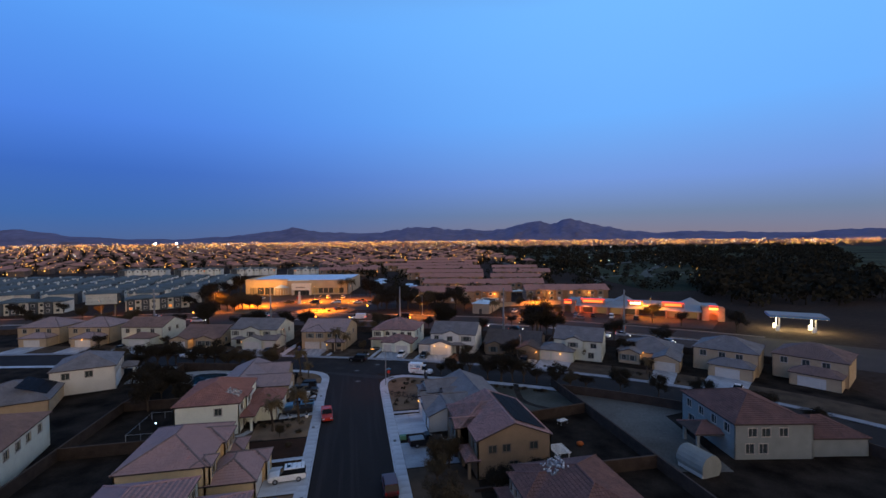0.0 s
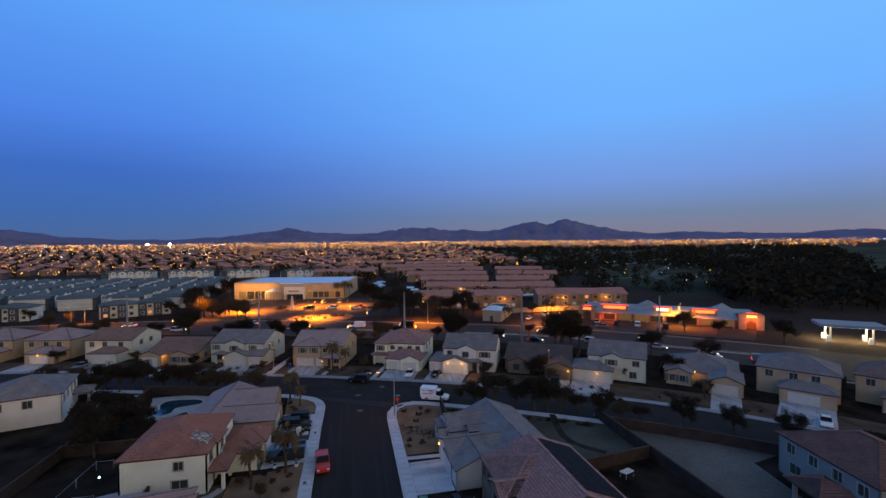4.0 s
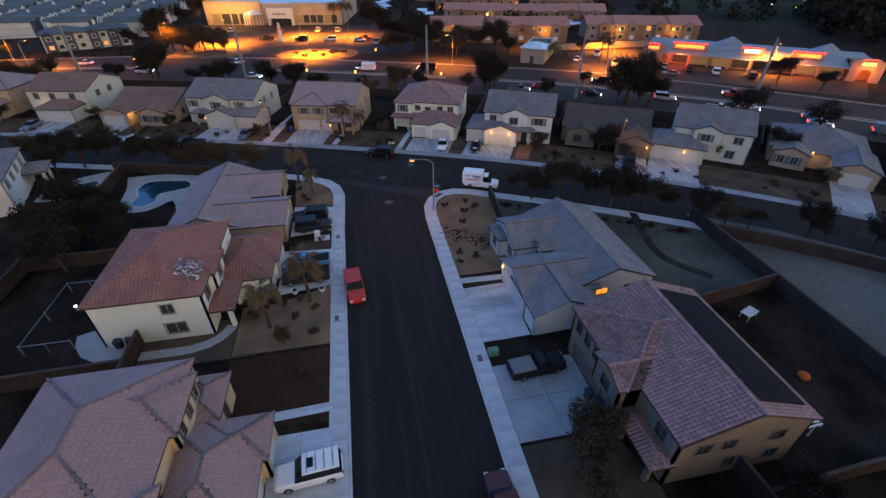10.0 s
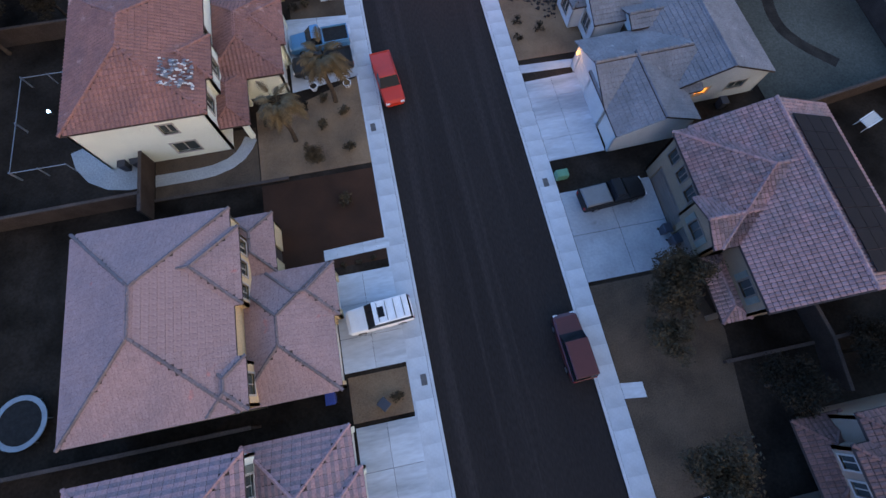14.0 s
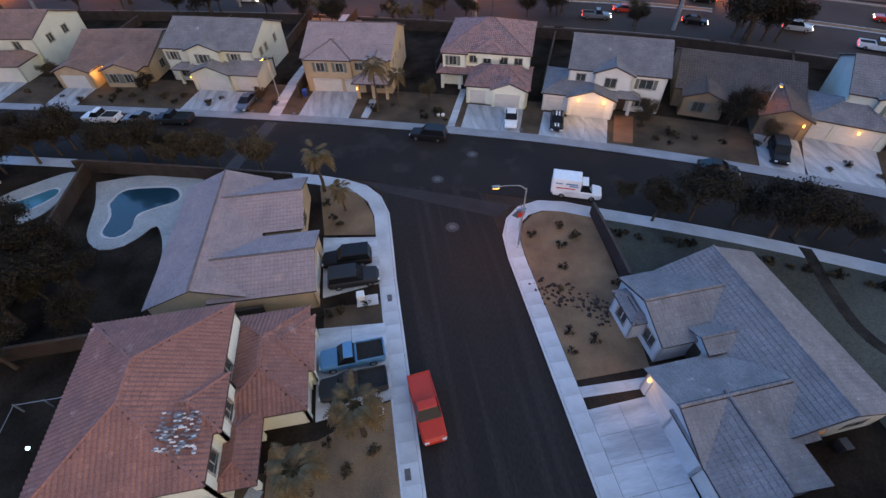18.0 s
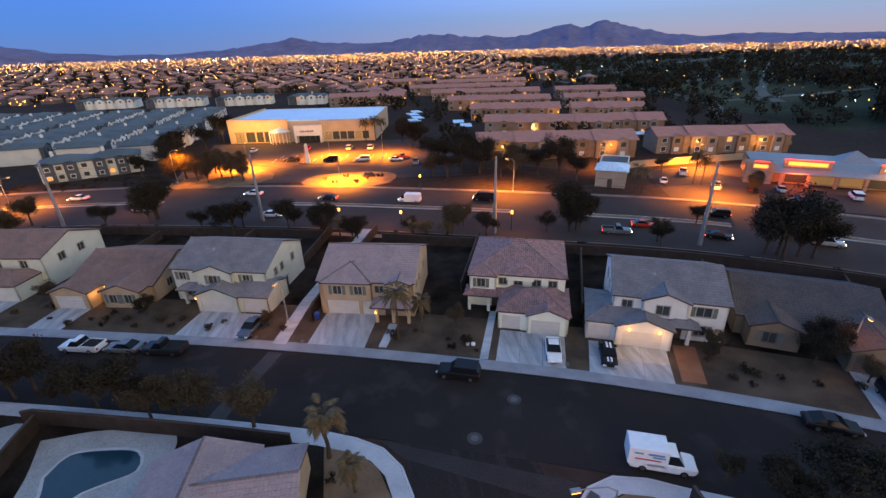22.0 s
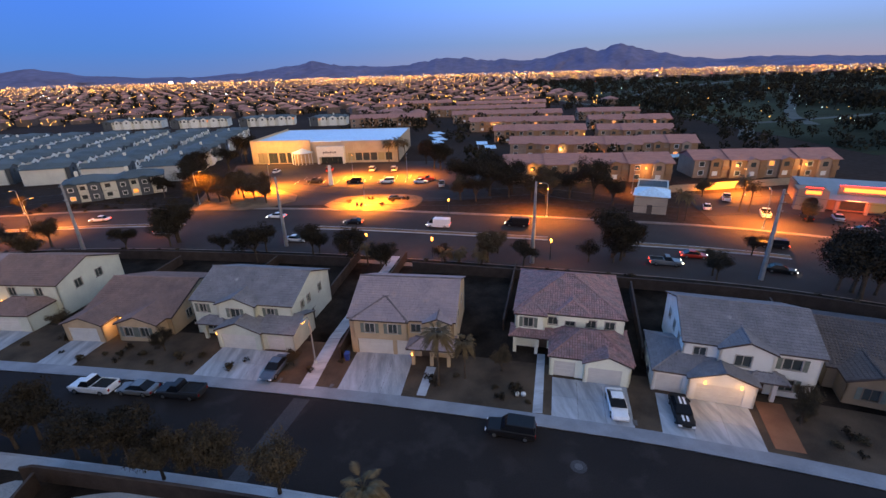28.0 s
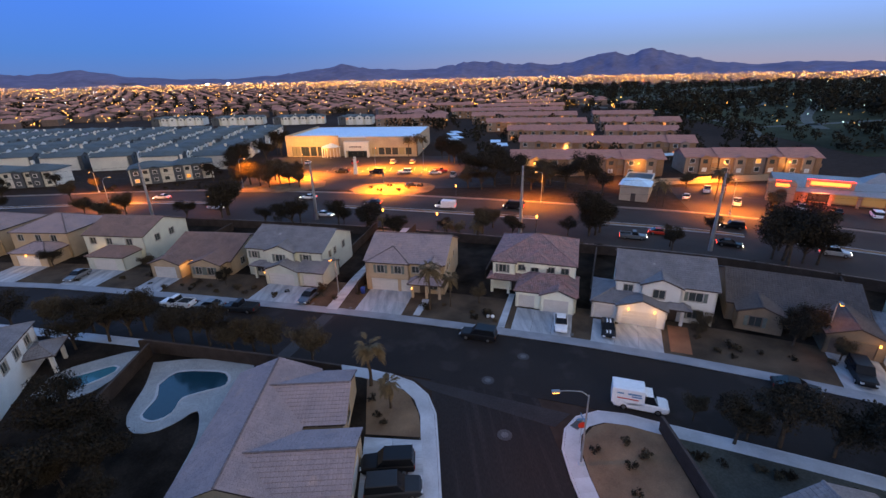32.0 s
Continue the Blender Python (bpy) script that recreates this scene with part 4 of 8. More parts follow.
HOUSES["n9"] = house("single-storey tan house with a grey hip roof", 69.8, 2.8, -44, "tan", "grey",
    [(0, 14, 0, 13, 0, 2.75, "hip", 0.40), (0.6, 5.4, -2.4, 5, 0, 2.75, "gy", 0.38), (9, 14.6, -5.2, 3, 0, 2.75, "gy", 0.4)],
    [(2, "f", "gar", 0.5, 0, 4.6, 2.2), (1, "f", "shut", 0.8, 0.8, 1.0, 1.4), (1, "f", "shut", 2.8, 0.8, 1.0, 1.4)], lamps=[(6.0, -0.40, 2.8, 40)])
HOUSES["n10"] = house("dark two-storey house with a grey tile roof", 83.7, -8.0, -52, "tan", "grey", two_storey(13, 11, 4, 12.4, 4.5), [(1, "f", "gar", 1.4, 0, 4.9, 2.2), *row_windows(0, "f", [1.5, 5.5, 9], 3.5)])
HOUSES["n11"] = house("tan two-storey house with a brown tile roof", 97.0, -17.5, -60, "tan", "brown", two_storey(13, 11, 4, 12.4, 4.5), [(1, "f", "gar", 1.4, 0, 4.9, 2.2), *row_windows(0, "f", [1.5, 5.5, 9], 3.5)])
# back row to the west
HOUSES["v1"] = house("white two-storey house with a grey tile roof", -64.3, 8.0, -72, "white", "grey", [(-8, 4.5, 0, 11, 0, 5.3, "hip", 0.40), (-7.5, -3.6, 10.8, 14.0, 2.4, 2.7, "hip", 0.4)],
    [*row_windows(0, "f", [1, 4, 7, 10], 3.4), *row_windows(0, "r", [2, 6], 3.4), *row_windows(0, "b", [1, 4, 7, 10], 3.4), (0, "f", "win", 3, 0.8, 1.8, 1.3), *row_windows(0, "l", [1.5, 4.5, 8], 3.4)], posts=[(-7.2, 13.7, 2.4), (-3.9, 13.7, 2.4)])
HOUSES["v2"] = house("tan single-storey house with solar panels on a grey roof", -72.0, -4.0, -72, "tan", "grey", [(-7, 6.5, 0, 13, 0, 2.75, "hip", 0.40)], [])
HOUSES["v3"] = house("pale two-storey house with a brown tile roof", -58.0, -31.5, -80, "pale", "brown", [(-8, 6, 0, 11, 0, 5.3, "hip", 0.40)], [*row_windows(0, "b", [1, 4, 7, 10.5], 3.4), *row_windows(0, "r", [2, 6], 3.4)])
HOUSES["v4"] = house("tan two-storey house with a pink tile roof", -59, -50, -85, "tan", "pink", [(-6, 7, 0, 11, 0, 5.3, "hip", 0.40)], [*row_windows(0, "f", [1, 4, 7, 10.5], 3.4)])
# ---- across the boulevard ----
def slab(name, poly, z, mat, label):
    return setting(name, Geo().prism(poly, -0.05, z), mat, label)


slab("car_park", [(-60, 114), (-22, 107), (20, 104), (24, 150), (12, 165), (-5, 168), (-70, 178)], 0.02, M["asphalt2"], "worn asphalt car park")


WALLS["sandy"] = material("sandy_stucco", (0.46, 0.38, 0.28), (0.38, 0.31, 0.23), 0.3, 10.0, 0.95, 0.2)
WALLS["ash"] = material("ash_white_stucco", (0.70, 0.70, 0.62), (0.60, 0.60, 0.54), 0.3, 10.0, 0.95, 0.2)
WALLS["umber"] = material("umber_stucco", (0.34, 0.205, 0.12), (0.26, 0.16, 0.10), 0.3, 10.0, 0.95, 0.2)


def gym():
    G_ = thing("leisure_building", "long tan and cream commercial building with a white flat roof", "building", pose(-63.5, 178.5, 0, 0, 0, -10.5))
    tall = [(2.6, 0.3, 6.4, 4.5), (7.0, 0.3, 10.8, 4.5), (11.4, 0.3, 14.2, 4.5), (14.8, 0.3, 17.6, 4.5)]
    low = [(2.2 + i * 3.1, 0.9, 4.9 + i * 3.1, 4.0) for i in range(6)]
    w = Geo()
    wall_with_holes(w, 0, 0, 25, 0, 0, 9.4, tall, 0.4)
    wall_with_holes(w, 0, 42, 0, 0.4, 0, 9.4, [(2 + i * 5, 0.5, 6 + i * 5, 4.4) for i in range(7)], 0.4)
    part("tan_wall", w.weld(), WALLS["tan"], G_, "tan stucco wing lit from below")
    w = Geo()
    wall_with_holes(w, 25, 0.8, 38, 0.8, 0, 8.4, [], 0.4)
    wall_with_holes(w, 38, 0, 61, 0, 0, 8.8, [(h[0], h[1], h[2], h[3]) for h in low], 0.4)
    wall_with_holes(w, 61, 0.4, 61, 42, 0, 8.8, [], 0.4)
    wall_with_holes(w, 60.6, 42, 0.4, 42, 0, 8.8, [], 0.4)
    part("cream_wall", w.weld(), WALLS["sandy"], G_, "cream stucco wing")
    part("roof", Geo().box(0.4, 1.2, 8.3, 60.6, 41.6, 8.7), M["gymroof"], G_, "white membrane roof")
    for h in tall:
        f = part("window", Geo().box(h[0], 0.2, h[1], h[2], 0.26, h[3]), M["glass"] if h[0] > 3 else M["litglass"], G_)
        for u in (h[0], (h[0] + h[2]) / 2 - 0.06, h[2] - 0.12):
            part("mullion", Geo().box(u, 0.1, h[1], u + 0.12, 0.19, h[3]), M["dark"], f)
    for k, h in enumerate(low):
        part("window", Geo().box(38 + h[0], 0.2, h[1], 38 + h[2], 0.26, h[3]), M["litglass"] if k in (0, 4) else M["glass"], G_)
    e = Geo().box(28, -2.2, 0, 28.8, 0.79, 6.9).box(38.4, -2.2, 0, 39.2, -0.01, 6.9).box(28.8, -2.2, 2.9, 38.4, -1.4, 6.9).box(28.8, -1.38, 6.4, 38.38, 0.78, 6.8)
    part("entrance", e, WALLS["white"], G_, "white entrance portal")
    for k in range(4):
        part("glass_door", Geo().box(28.85 + k * 2.3, 0.5, 0, 31.05 + k * 2.3, 0.6, 2.9), M["glass"], G_)
    # glazed half-round porch on a ring of posts
    ribs = [(21.5 + 4.4 * math.cos(math.radians(a)), -0.1 - 4.4 * math.sin(math.radians(a))) for a in range(0, 181, 20)]
    po = part("porch", Geo().prism([*ribs], 4.3, 4.6), M["trim"], G_, "half-round porch canopy")
    part("porch_roof", Geo().add([(x, y, 4.6) for x, y in ribs] + [(21.5, -0.1, 6.2)], [(k, k + 1, len(ribs)) for k in range(len(ribs) - 1)]), M["whiteroof"], po)
    for x, y in ribs[1:-1]:
        part("post", Geo().tube([(x, y, 0), (x, y, 4.3)], 0.14, 6), M["white_trim"], po)
    s = Geo()
    for k in range(6):
        s.box(30.6 + k * 0.95, -2.28, 4.3, 31.2 + k * 0.95, -2.2, 4.9 + 0.2 * (k % 2))
    part("sign", s, M["dark"], G_, "dark sign bars")
    return G_


M["gymroof"] = material("bright_white_membrane", (0.80, 0.93, 0.97), (0.72, 0.87, 0.93), 0.05, 2.0, 0.25, 0.02)
M["whiteroof"] = material("white_roof_membrane", (0.64, 0.80, 0.88), (0.54, 0.72, 0.82), 0.05, 2.0, 0.28, 0.02)
M["litglass"] = glow("lit_shop_window", (1.0, 0.50, 0.08), 0.16)
gym()


def apartments(x, y, turn, w, label, group="apartment blocks"):
    A = thing("apartment_block", label, "building", pose(x, y, 0, 0, 0, turn), group)
    n = max(2, round(w / 12))
    seg = w / n
    for i in range(n):
        a = i * seg
        holes = [(1.5, 0.9, 3.0, 2.3), (1.5, 3.7, 3.0, 5.1), (seg - 5.2, 0.9, seg - 3.4, 2.3), (seg - 5.2, 3.7, seg - 3.4, 5.1)]
        G_ = Geo()
        st = -1.2 if i % 2 else 0.0
        wall_with_holes(G_, a, st, a + seg, st, 0, 5.8, holes, 0.2)
        G_.box(a, st + 0.2, 0, a + 0.2, 11.8, 5.8)
        G_.box(a + seg - 0.2, st + 0.2, 0, a + seg, 11.8, 5.8)
        G_.box(a, 11.8, 0, a + seg, 12, 5.8)
        part("wall", G_.weld(), WALLS["umber"] if i % 2 else WALLS["brown"], A)
        for h in holes:
            k = Geo()
            wall_with_holes(k, a + h[0] - 0.1, st - 0.05, a + h[2] + 0.1, st - 0.05, h[1] - 0.1, h[3] + 0.1, [(0.1, h[1], h[2] - h[0] + 0.1, h[3])], 0.1)
            k.weld()
            win = part("window", k, M["white_trim"], A)
            part("pane", Geo().box(a + h[0], st + 0.1, h[1], a + h[2], st + 0.14, h[3]), M["glass"] if random.random() > 0.12 else M["lit"], win)
        b = Geo()
        b.box(a + seg - 2.6, st - 1.3, 2.7, a + seg - 0.4, st - 0.05, 2.9)
        b.box(a + seg - 2.6, st - 1.3, 2.9, a + seg - 0.4, st - 1.2, 3.9)
        b.box(a + seg - 2.6, st - 1.3, 0, a + seg - 2.35, st - 1.05, 5.7)
        part("balcony", b.weld(), WALLS["umber"], A)
        F, lines = roof_faces(a - 0.2, st, a + seg + 0.2, 12, 5.8, 0.34, "gx", 0.5)
        R = Geo()
        for f in F:
            low = [(p, q, r - 0.15) for p, q, r in f]
            R.add(list(f) + low, [(0, 1, 2, 3), (7, 6, 5, 4)] + [(k, k + 4, (k + 1) % 4 + 4, (k + 1) % 4) for k in range(4)])
        for k in (a + 0.0, a + seg - 0.2):
            R.add([(k, st, 5.8), (k, 12, 5.8), (k, (st + 12) / 2, 5.8 + (12 - st) / 2 * 0.34)], [(0, 1, 2)])
        part("roof", R, ROOFS["aptroof"], A)
        u0, u1, f0 = a + seg - 6.0, a + seg - 2.7, st - 1.0
        g_ = Geo()
        wall_with_holes(g_, u0, f0, u1, f0, 0, 5.7, [(0.8, 0.9, 2.4, 2.3), (0.8, 3.7, 2.4, 5.1)], 0.2)
        g_.box(u0, f0 + 0.2, 0, u0 + 0.2, st - 0.06, 5.7).box(u1 - 0.2, f0 + 0.2, 0, u1, st - 0.06, 5.7)
        g_.add([(u0, f0 + 0.02, 5.7), (u1, f0 + 0.02, 5.7), ((u0 + u1) / 2, f0 + 0.02, 6.4)], [(0, 1, 2)])
        bay = part("bay", g_.weld(), WALLS["umber"] if i % 2 == 0 else WALLS["brown"], A)
        for zz in (0.9, 3.7):
            part("pane", Geo().box(u0 + 0.8, f0 + 0.1, zz, u0 + 2.4, f0 + 0.14, zz + 1.4), M["white_trim"] if zz < 1 else M["glass"], bay)
        F, _ = roof_faces(u0, f0, u1, 4.0, 5.72, 0.42, "gy", 0.35)
        part("bay_roof", Geo().add(F[0], [(0, 1, 2, 3)]).add(F[1], [(0, 1, 2, 3)]), ROOFS["aptroof"], bay)
    return A


ROOFS["aptroof"] = material("terracotta_apartment_roof", (0.48, 0.245, 0.20), (0.36, 0.19, 0.16), 0.4, 8.0, 0.9, 0.3, stretch=(1, 3, 1))
for x, y, t, w in ((29, 122, -12, 51), (88, 113, -12, 42), (42, 163, -19, 50), (92, 150, -17, 20), (46, 206, -15, 44), (94, 192, -18, 34), (42, 250, -14, 60), (110, 236, -16, 44), (40, 300, -12, 74),
                   (125, 285, -14, 40), (30, 350, -10, 90), (-30, 300, -8, 50), (60, 400, -8, 80), (-10, 440, -6, 70), (90, 460, -6, 60)):
    apartments(x, y, t, w, "two-storey brown and tan apartment block with a terracotta roof")


def townhouses(x, y, turn, n, label):
    T_ = thing("townhouse_row", label, "building", pose(x, y, 0, 0, 0, turn), "townhouse rows")
    for i in range(n):
        a = i * 13.0
        G_ = Geo()
        h = [(4.2, 3.6, 5.5, 4.8), (10.4, 3.6, 11.8, 4.8), (4.2, 0.9, 5.5, 2.1), (10.4, 0.9, 11.8, 2.1)]
        wall_with_holes(G_, a, 0, a + 13, 0, 0, 5.6, h, 0.2)
        wall_with_holes(G_, a + 13, 10, a, 10, 0, 5.6, h, 0.2)
        G_.box(a, 0.2, 0, a + 0.2, 9.8, 5.6).box(a + 12.8, 0.2, 0, a + 13, 9.8, 5.6)
        part("wall", G_.weld(), WALLS["ash"], T_)
        for q in h:
            win = part("window", Geo().box(a + q[0], 0.12, q[1], a + q[2], 0.16, q[3]), M["glass"] if random.random() > 0.1 else M["lit"], T_)
        for u in (0.5, 6.2):
            bay = part("bay", Geo().box(a + u, -0.9, 0, a + u + 3.2, -0.01, 5.34), WALLS["slate"], T_, "slate-painted bay")
            for zz in (0.9, 3.5):
                wf = part("bay_window", Geo().box(a + u + 0.9, -0.98, zz, a + u + 2.3, -0.9, zz + 1.3), M["white_trim"], bay, "white window frame")
                part("pane", Geo().box(a + u + 1.05, -1.0, zz + 0.15, a + u + 2.15, -0.982, zz + 1.15), M["lit"] if (i + int(u + zz)) % 5 == 1 else M["glass"], wf)
        F, _ = roof_faces(a, 0, a + 13, 10, 5.6, 0.32, "hip", 0.5)
        F2 = [f for u in (0.5, 6.2) for f in roof_faces(a + u, -0.9, a + u + 3.2, 5, 5.5, 0.36, "gy", 0.3)[0]]
        R = Geo()
        for f in F + F2:
            R.add(f, [tuple(range(len(f)))])
        R.box(a - 0.5, -0.5, 5.35, a + 13.5, 10.5, 5.55)
        part("roof", R, ROOFS["town"], T_)
        part("chimney", Geo().box(a + 3.0, 6.2, 5.6, a + 3.9, 7.0, 8.4, 0.08), WALLS["ash"], T_)
        F3, _ = roof_faces(a + 0.8, 3, a + 4.6, 11.4, 5.5, 0.4, "gy", 0.3)
        part("gable_roof", Geo().add(F3[0], [(0, 1, 2, 3)]).add(F3[1], [(0, 1, 2, 3)]), ROOFS["town"], T_)
        part("gable_wall", Geo().box(a + 0.8, 9.8, 0, a + 4.6, 11.4, 5.5), WALLS["ash"], T_)
    return T_


ROOFS["town"] = material("blue_grey_shingle", (0.135, 0.170, 0.183), (0.09, 0.118, 0.13), 0.12, 8.0, 0.9, 0.3)
WALLS["slate"] = material("slate_paint", (0.10, 0.115, 0.13), (0.08, 0.09, 0.10), 0.6, 30.0, 0.9, 0.2)
random.seed(5)
townhouses(-104.3, 126.6, 23, 2, "white two-storey townhouses with slate bays and grey roofs")
townhouses(-158, 129, 4, 2, "white two-storey townhouses with slate bays and grey roofs")
townhouses(-195, 127, 3, 2, "white two-storey townhouses with slate bays and grey roofs")


def terrace(x, y, turn, n, label):
    """A long row under one ridge, white cross gables along both eaves."""
    T_ = thing("terrace", label, "building", pose(x, y, 0, 0, 0, turn), "townhouse rows")
    D_, E_, L_ = 13.6, 5.7, n * 13.0
    for i in range(n):
        a = i * 13.0
        G_ = Geo()
        h = [(1.0, 0.8, 2.2, 2.0), (6.6, 4.0, 7.8, 5.2), (11.6, 4.0, 12.6, 5.2)]
        wall_with_holes(G_, a, 0, a + 13, 0, 0, E_, h, 0.2)
        part("wall", G_.weld(), WALLS["ash"], T_)
        part("back_wall", Geo().box(a, D_ - 0.2, 0, a + 13, D_, E_), WALLS["ash"], T_)
        for q in h:
            part("window", Geo().box(a + q[0], 0.12, q[1], a + q[2], 0.16, q[3]), M["glass"] if random.random() > 0.12 else M["lit"], T_)
        for u, w, y0, y1 in ((0.6 + (i % 3) * 0.4, 5.2, -1.5, 6.0), (7.9, 3.6, -0.8, 5.0), (2.2, 4.8, D_ - 6.0, D_ + 1.3), (8.6, 3.4, D_ - 5.0, D_ + 0.8)):
            f = y0 if y0 < 0 else y1
            t = E_ + w / 2 * 0.42
            g_ = Geo()
            for yy in (f, f + (0.3 if f < 0 else -0.3)):
                g_.v += [(a + u, yy, 0), (a + u + w, yy, 0), (a + u + w, yy, E_), (a + u + w / 2, yy, t), (a + u, yy, E_)]
            g_.f += [(0, 1, 2, 3, 4), (9, 8, 7, 6, 5), (0, 5, 6, 1), (1, 6, 7, 2), (2, 7, 8, 3), (3, 8, 9, 4), (4, 9, 5, 0)]
            g_.box(a + u, min(f, y0 + 0.31), 0, a + u + 0.2, max(f, y1 - 0.31), E_ - 0.01).box(a + u + w - 0.2, min(f, y0 + 0.31), 0, a + u + w, max(f, y1 - 0.31), E_ - 0.01)
            bay = part("gable_bay", g_, WALLS["townwhite"] if (i + int(u)) % 5 else WALLS["slate"], T_)
            F_, _ = roof_faces(a + u, y0, a + u + w, y1, E_ + 0.03, 0.42, "gy", 0.3)
            part("gable_roof", Geo().add(F_[0], [(0, 1, 2, 3)]).add(F_[1], [(0, 1, 2, 3)]), ROOFS["town"], bay)
            s_ = -1 if f < 0 else 1
            part("gable_window", Geo().box(a + u + w / 2 - 0.6, f + s_ * 0.02, 4.1, a + u + w / 2 + 0.6, f + s_ * 0.07, 5.3), M["glass"], bay)
        if i % 2:
            part("chimney", Geo().box(a + 3.0, 5.2, 5.6, a + 3.9, 6.0, 8.2, 0.08), WALLS["ash"], T_)
    F, _ = roof_faces(0, 0, L_, D_, E_, 0.22, "hip", 0.5)
    R = Geo()
    for f in F:
        R.add(f, [tuple(range(len(f)))])
    R.box(-0.5, -0.5, E_ - 0.2, L_ + 0.5, D_ + 0.5, E_ - 0.03)
    part("roof", R, ROOFS["town"], T_)
    for u in (0, L_ - 0.2):
        part("end_wall", Geo().box(u, 0.2, 0, u + 0.2, D_ - 0.2, E_ - 0.2), WALLS["ash"], T_)


WALLS["townwhite"] = material("town_white_stucco", (0.84, 0.85, 0.80), (0.76, 0.77, 0.73), 0.3, 10.0, 0.95, 0.2)
for k in range(10):
    terrace(-80 - k * 21.5, 153 + k * 3, 94 + k * 0.8, 9, "long row of pale townhouses with blue-grey roofs")
for k in range(3):
    terrace(-112 - k * 50, 335 + k * 8, 4, 3, "row of pale townhouses with blue-grey roofs")
terrace(-60, 322, -4, 2, "row of pale townhouses with blue-grey roofs")
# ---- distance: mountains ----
# The blue-purple haze of distance is mixed into the rock's base colour.
M["rock"] = material("haze_tinted_rock", (0.19, 0.195, 0.32), (0.14, 0.145, 0.25), 0.004, 0.02, 1.0, 0.0, grit=0.15)


def mountains():
    """A jagged range: a ridge line with spurs that run down to the plain."""
    rng = np.random.RandomState(3)
    g = Geo()
    n = 420
    az = np.linspace(-62, 75, n)
    crest = [(-62, 40), (-44, 104), (-37, 108), (-33, 126), (-30.5, 98), (-28.6, 76), (-24, 50), (-20, 46), (-15, 62), (-11.4, 104), (-7.5, 150), (-4.1, 118), (-0.2, 92), (3.8, 98), (7, 148), (8.8, 153), (11.8, 122), (15.8, 114), (19.7, 128), (22.2, 178), (24.3, 203), (25.6, 172), (27.3, 208), (29.6, 196), (32.8, 132), (35.1, 92), (38.2, 76), (41.5, 84), (45, 74), (50, 60), (56, 82), (75, 40)]
    h = np.interp(az, [c[0] for c in crest], [c[1] for c in crest])
    rough = np.zeros(n)
    for width, amp in ((9, 1.0), (5, 0.8), (3, 0.5), (1, 0.25)):
        rough += amp * np.convolve(rng.randn(n + 20), np.ones(width) / math.sqrt(width), "same")[10:10 + n]
    h = h + rough * (1.2 + 0.030 * h)
    rows = 12
    spur = np.convolve(rng.randn(n + 20), np.ones(5) / math.sqrt(5), "same")[10:10 + n]
    for r in range(rows):
        k = r / (rows - 1)
        spur = 0.72 * spur + 0.55 * np.convolve(rng.randn(n + 20), np.ones(3) / math.sqrt(3), "same")[10:10 + n]
        d = 4150 + 520 * k
        for a_, z, j in zip(np.radians(az), h * k**0.75, spur * 20 * (1 - k) * min(1, 4 * k)):
            g.v.append(((d + j * 3) * math.sin(a_), (d + j * 3) * math.cos(a_), -0.2 + max(z + j * 0.35 * z / 100, 0)))
    for r in range(rows - 1):
        for i in range(n - 1):
            g.f.append((r * n + i, r * n + i + 1, (r + 1) * n + i + 1, (r + 1) * n + i))
    tagged(part("mountain_range", g, M["rock"], smooth=True), "desert mountains on the horizon, purple distance haze in their colour", "mountains", kind="structure")


mountains()


# ---- distance: low houses, trees and lights of the town ----
def town():
    rng = np.random.RandomState(11)
    roofs, walls, n = Geo(), Geo(), 0
    for row in range(62):
        d = 250 + row * 20 + row * row * 0.55
        step = 16 + row * 0.35
        for x in np.arange(-d * 1.25 - 60, d * 1.1 + 60, step):
            y = d + rng.uniform(-5, 5) - abs(x) * 0.18
            x = x + rng.uniform(-3, 3)
            if y < 140 or (x > 150 + 0.16 * y and y < 1150) or (-310 < x < -30 and y < 420) or (20 < x < 200 and y < 500) or (x > 20 and y < 210) or (-80 < x <= 20 and y < 330):
                continue
            if rng.rand() < 0.12:
                continue
            a, w, dd, h = rng.uniform(-0.3, 0.3), rng.uniform(10, 14), rng.uniform(9, 12), rng.choice([3.0, 5.4, 5.4])
            ca, sa = math.cos(a), math.sin(a)
            P = lambda u, v, z: (x + ca * u - sa * v, y + sa * u + ca * v, z)
            walls.add([P(u, v, z) for z in (0, h) for u, v in ((-w / 2, -dd / 2), (w / 2, -dd / 2), (w / 2, dd / 2), (-w / 2, dd / 2))], [(0, 1, 5, 4), (1, 2, 6, 5), (3, 0, 4, 7), (2, 3, 7, 6)])
            w, dd, r = w + 1, dd + 1, (dd + 1) / 2 * 0.4
            roofs.add([P(-w / 2, -dd / 2, h), P(w / 2, -dd / 2, h), P(w / 2, dd / 2, h), P(-w / 2, dd / 2, h), P(-w / 2 + dd / 2, 0, h + r), P(w / 2 - dd / 2, 0, h + r)],
                      [(0, 1, 5, 4), (1, 2, 5), (2, 3, 4, 5), (3, 0, 4)])
            n += 1
    tagged(part("far_house_walls", walls, M["farwall"]), "tan walls of far-off houses", "houses", kind="stuff")
    tagged(part("far_house_roofs", roofs, M["farroof"]), "red-brown roofs of far-off houses", "houses", kind="stuff")


M["farwall"] = material("far_stucco", (0.25, 0.19, 0.165), (0.12, 0.095, 0.085), 0.05, 1.0, 0.95, 0.0, spread=0.35)
M["farroof"] = material("far_tile", (0.50, 0.275, 0.235), (0.29, 0.17, 0.15), 0.05, 1.0, 0.95, 0.0, spread=0.35)
town()


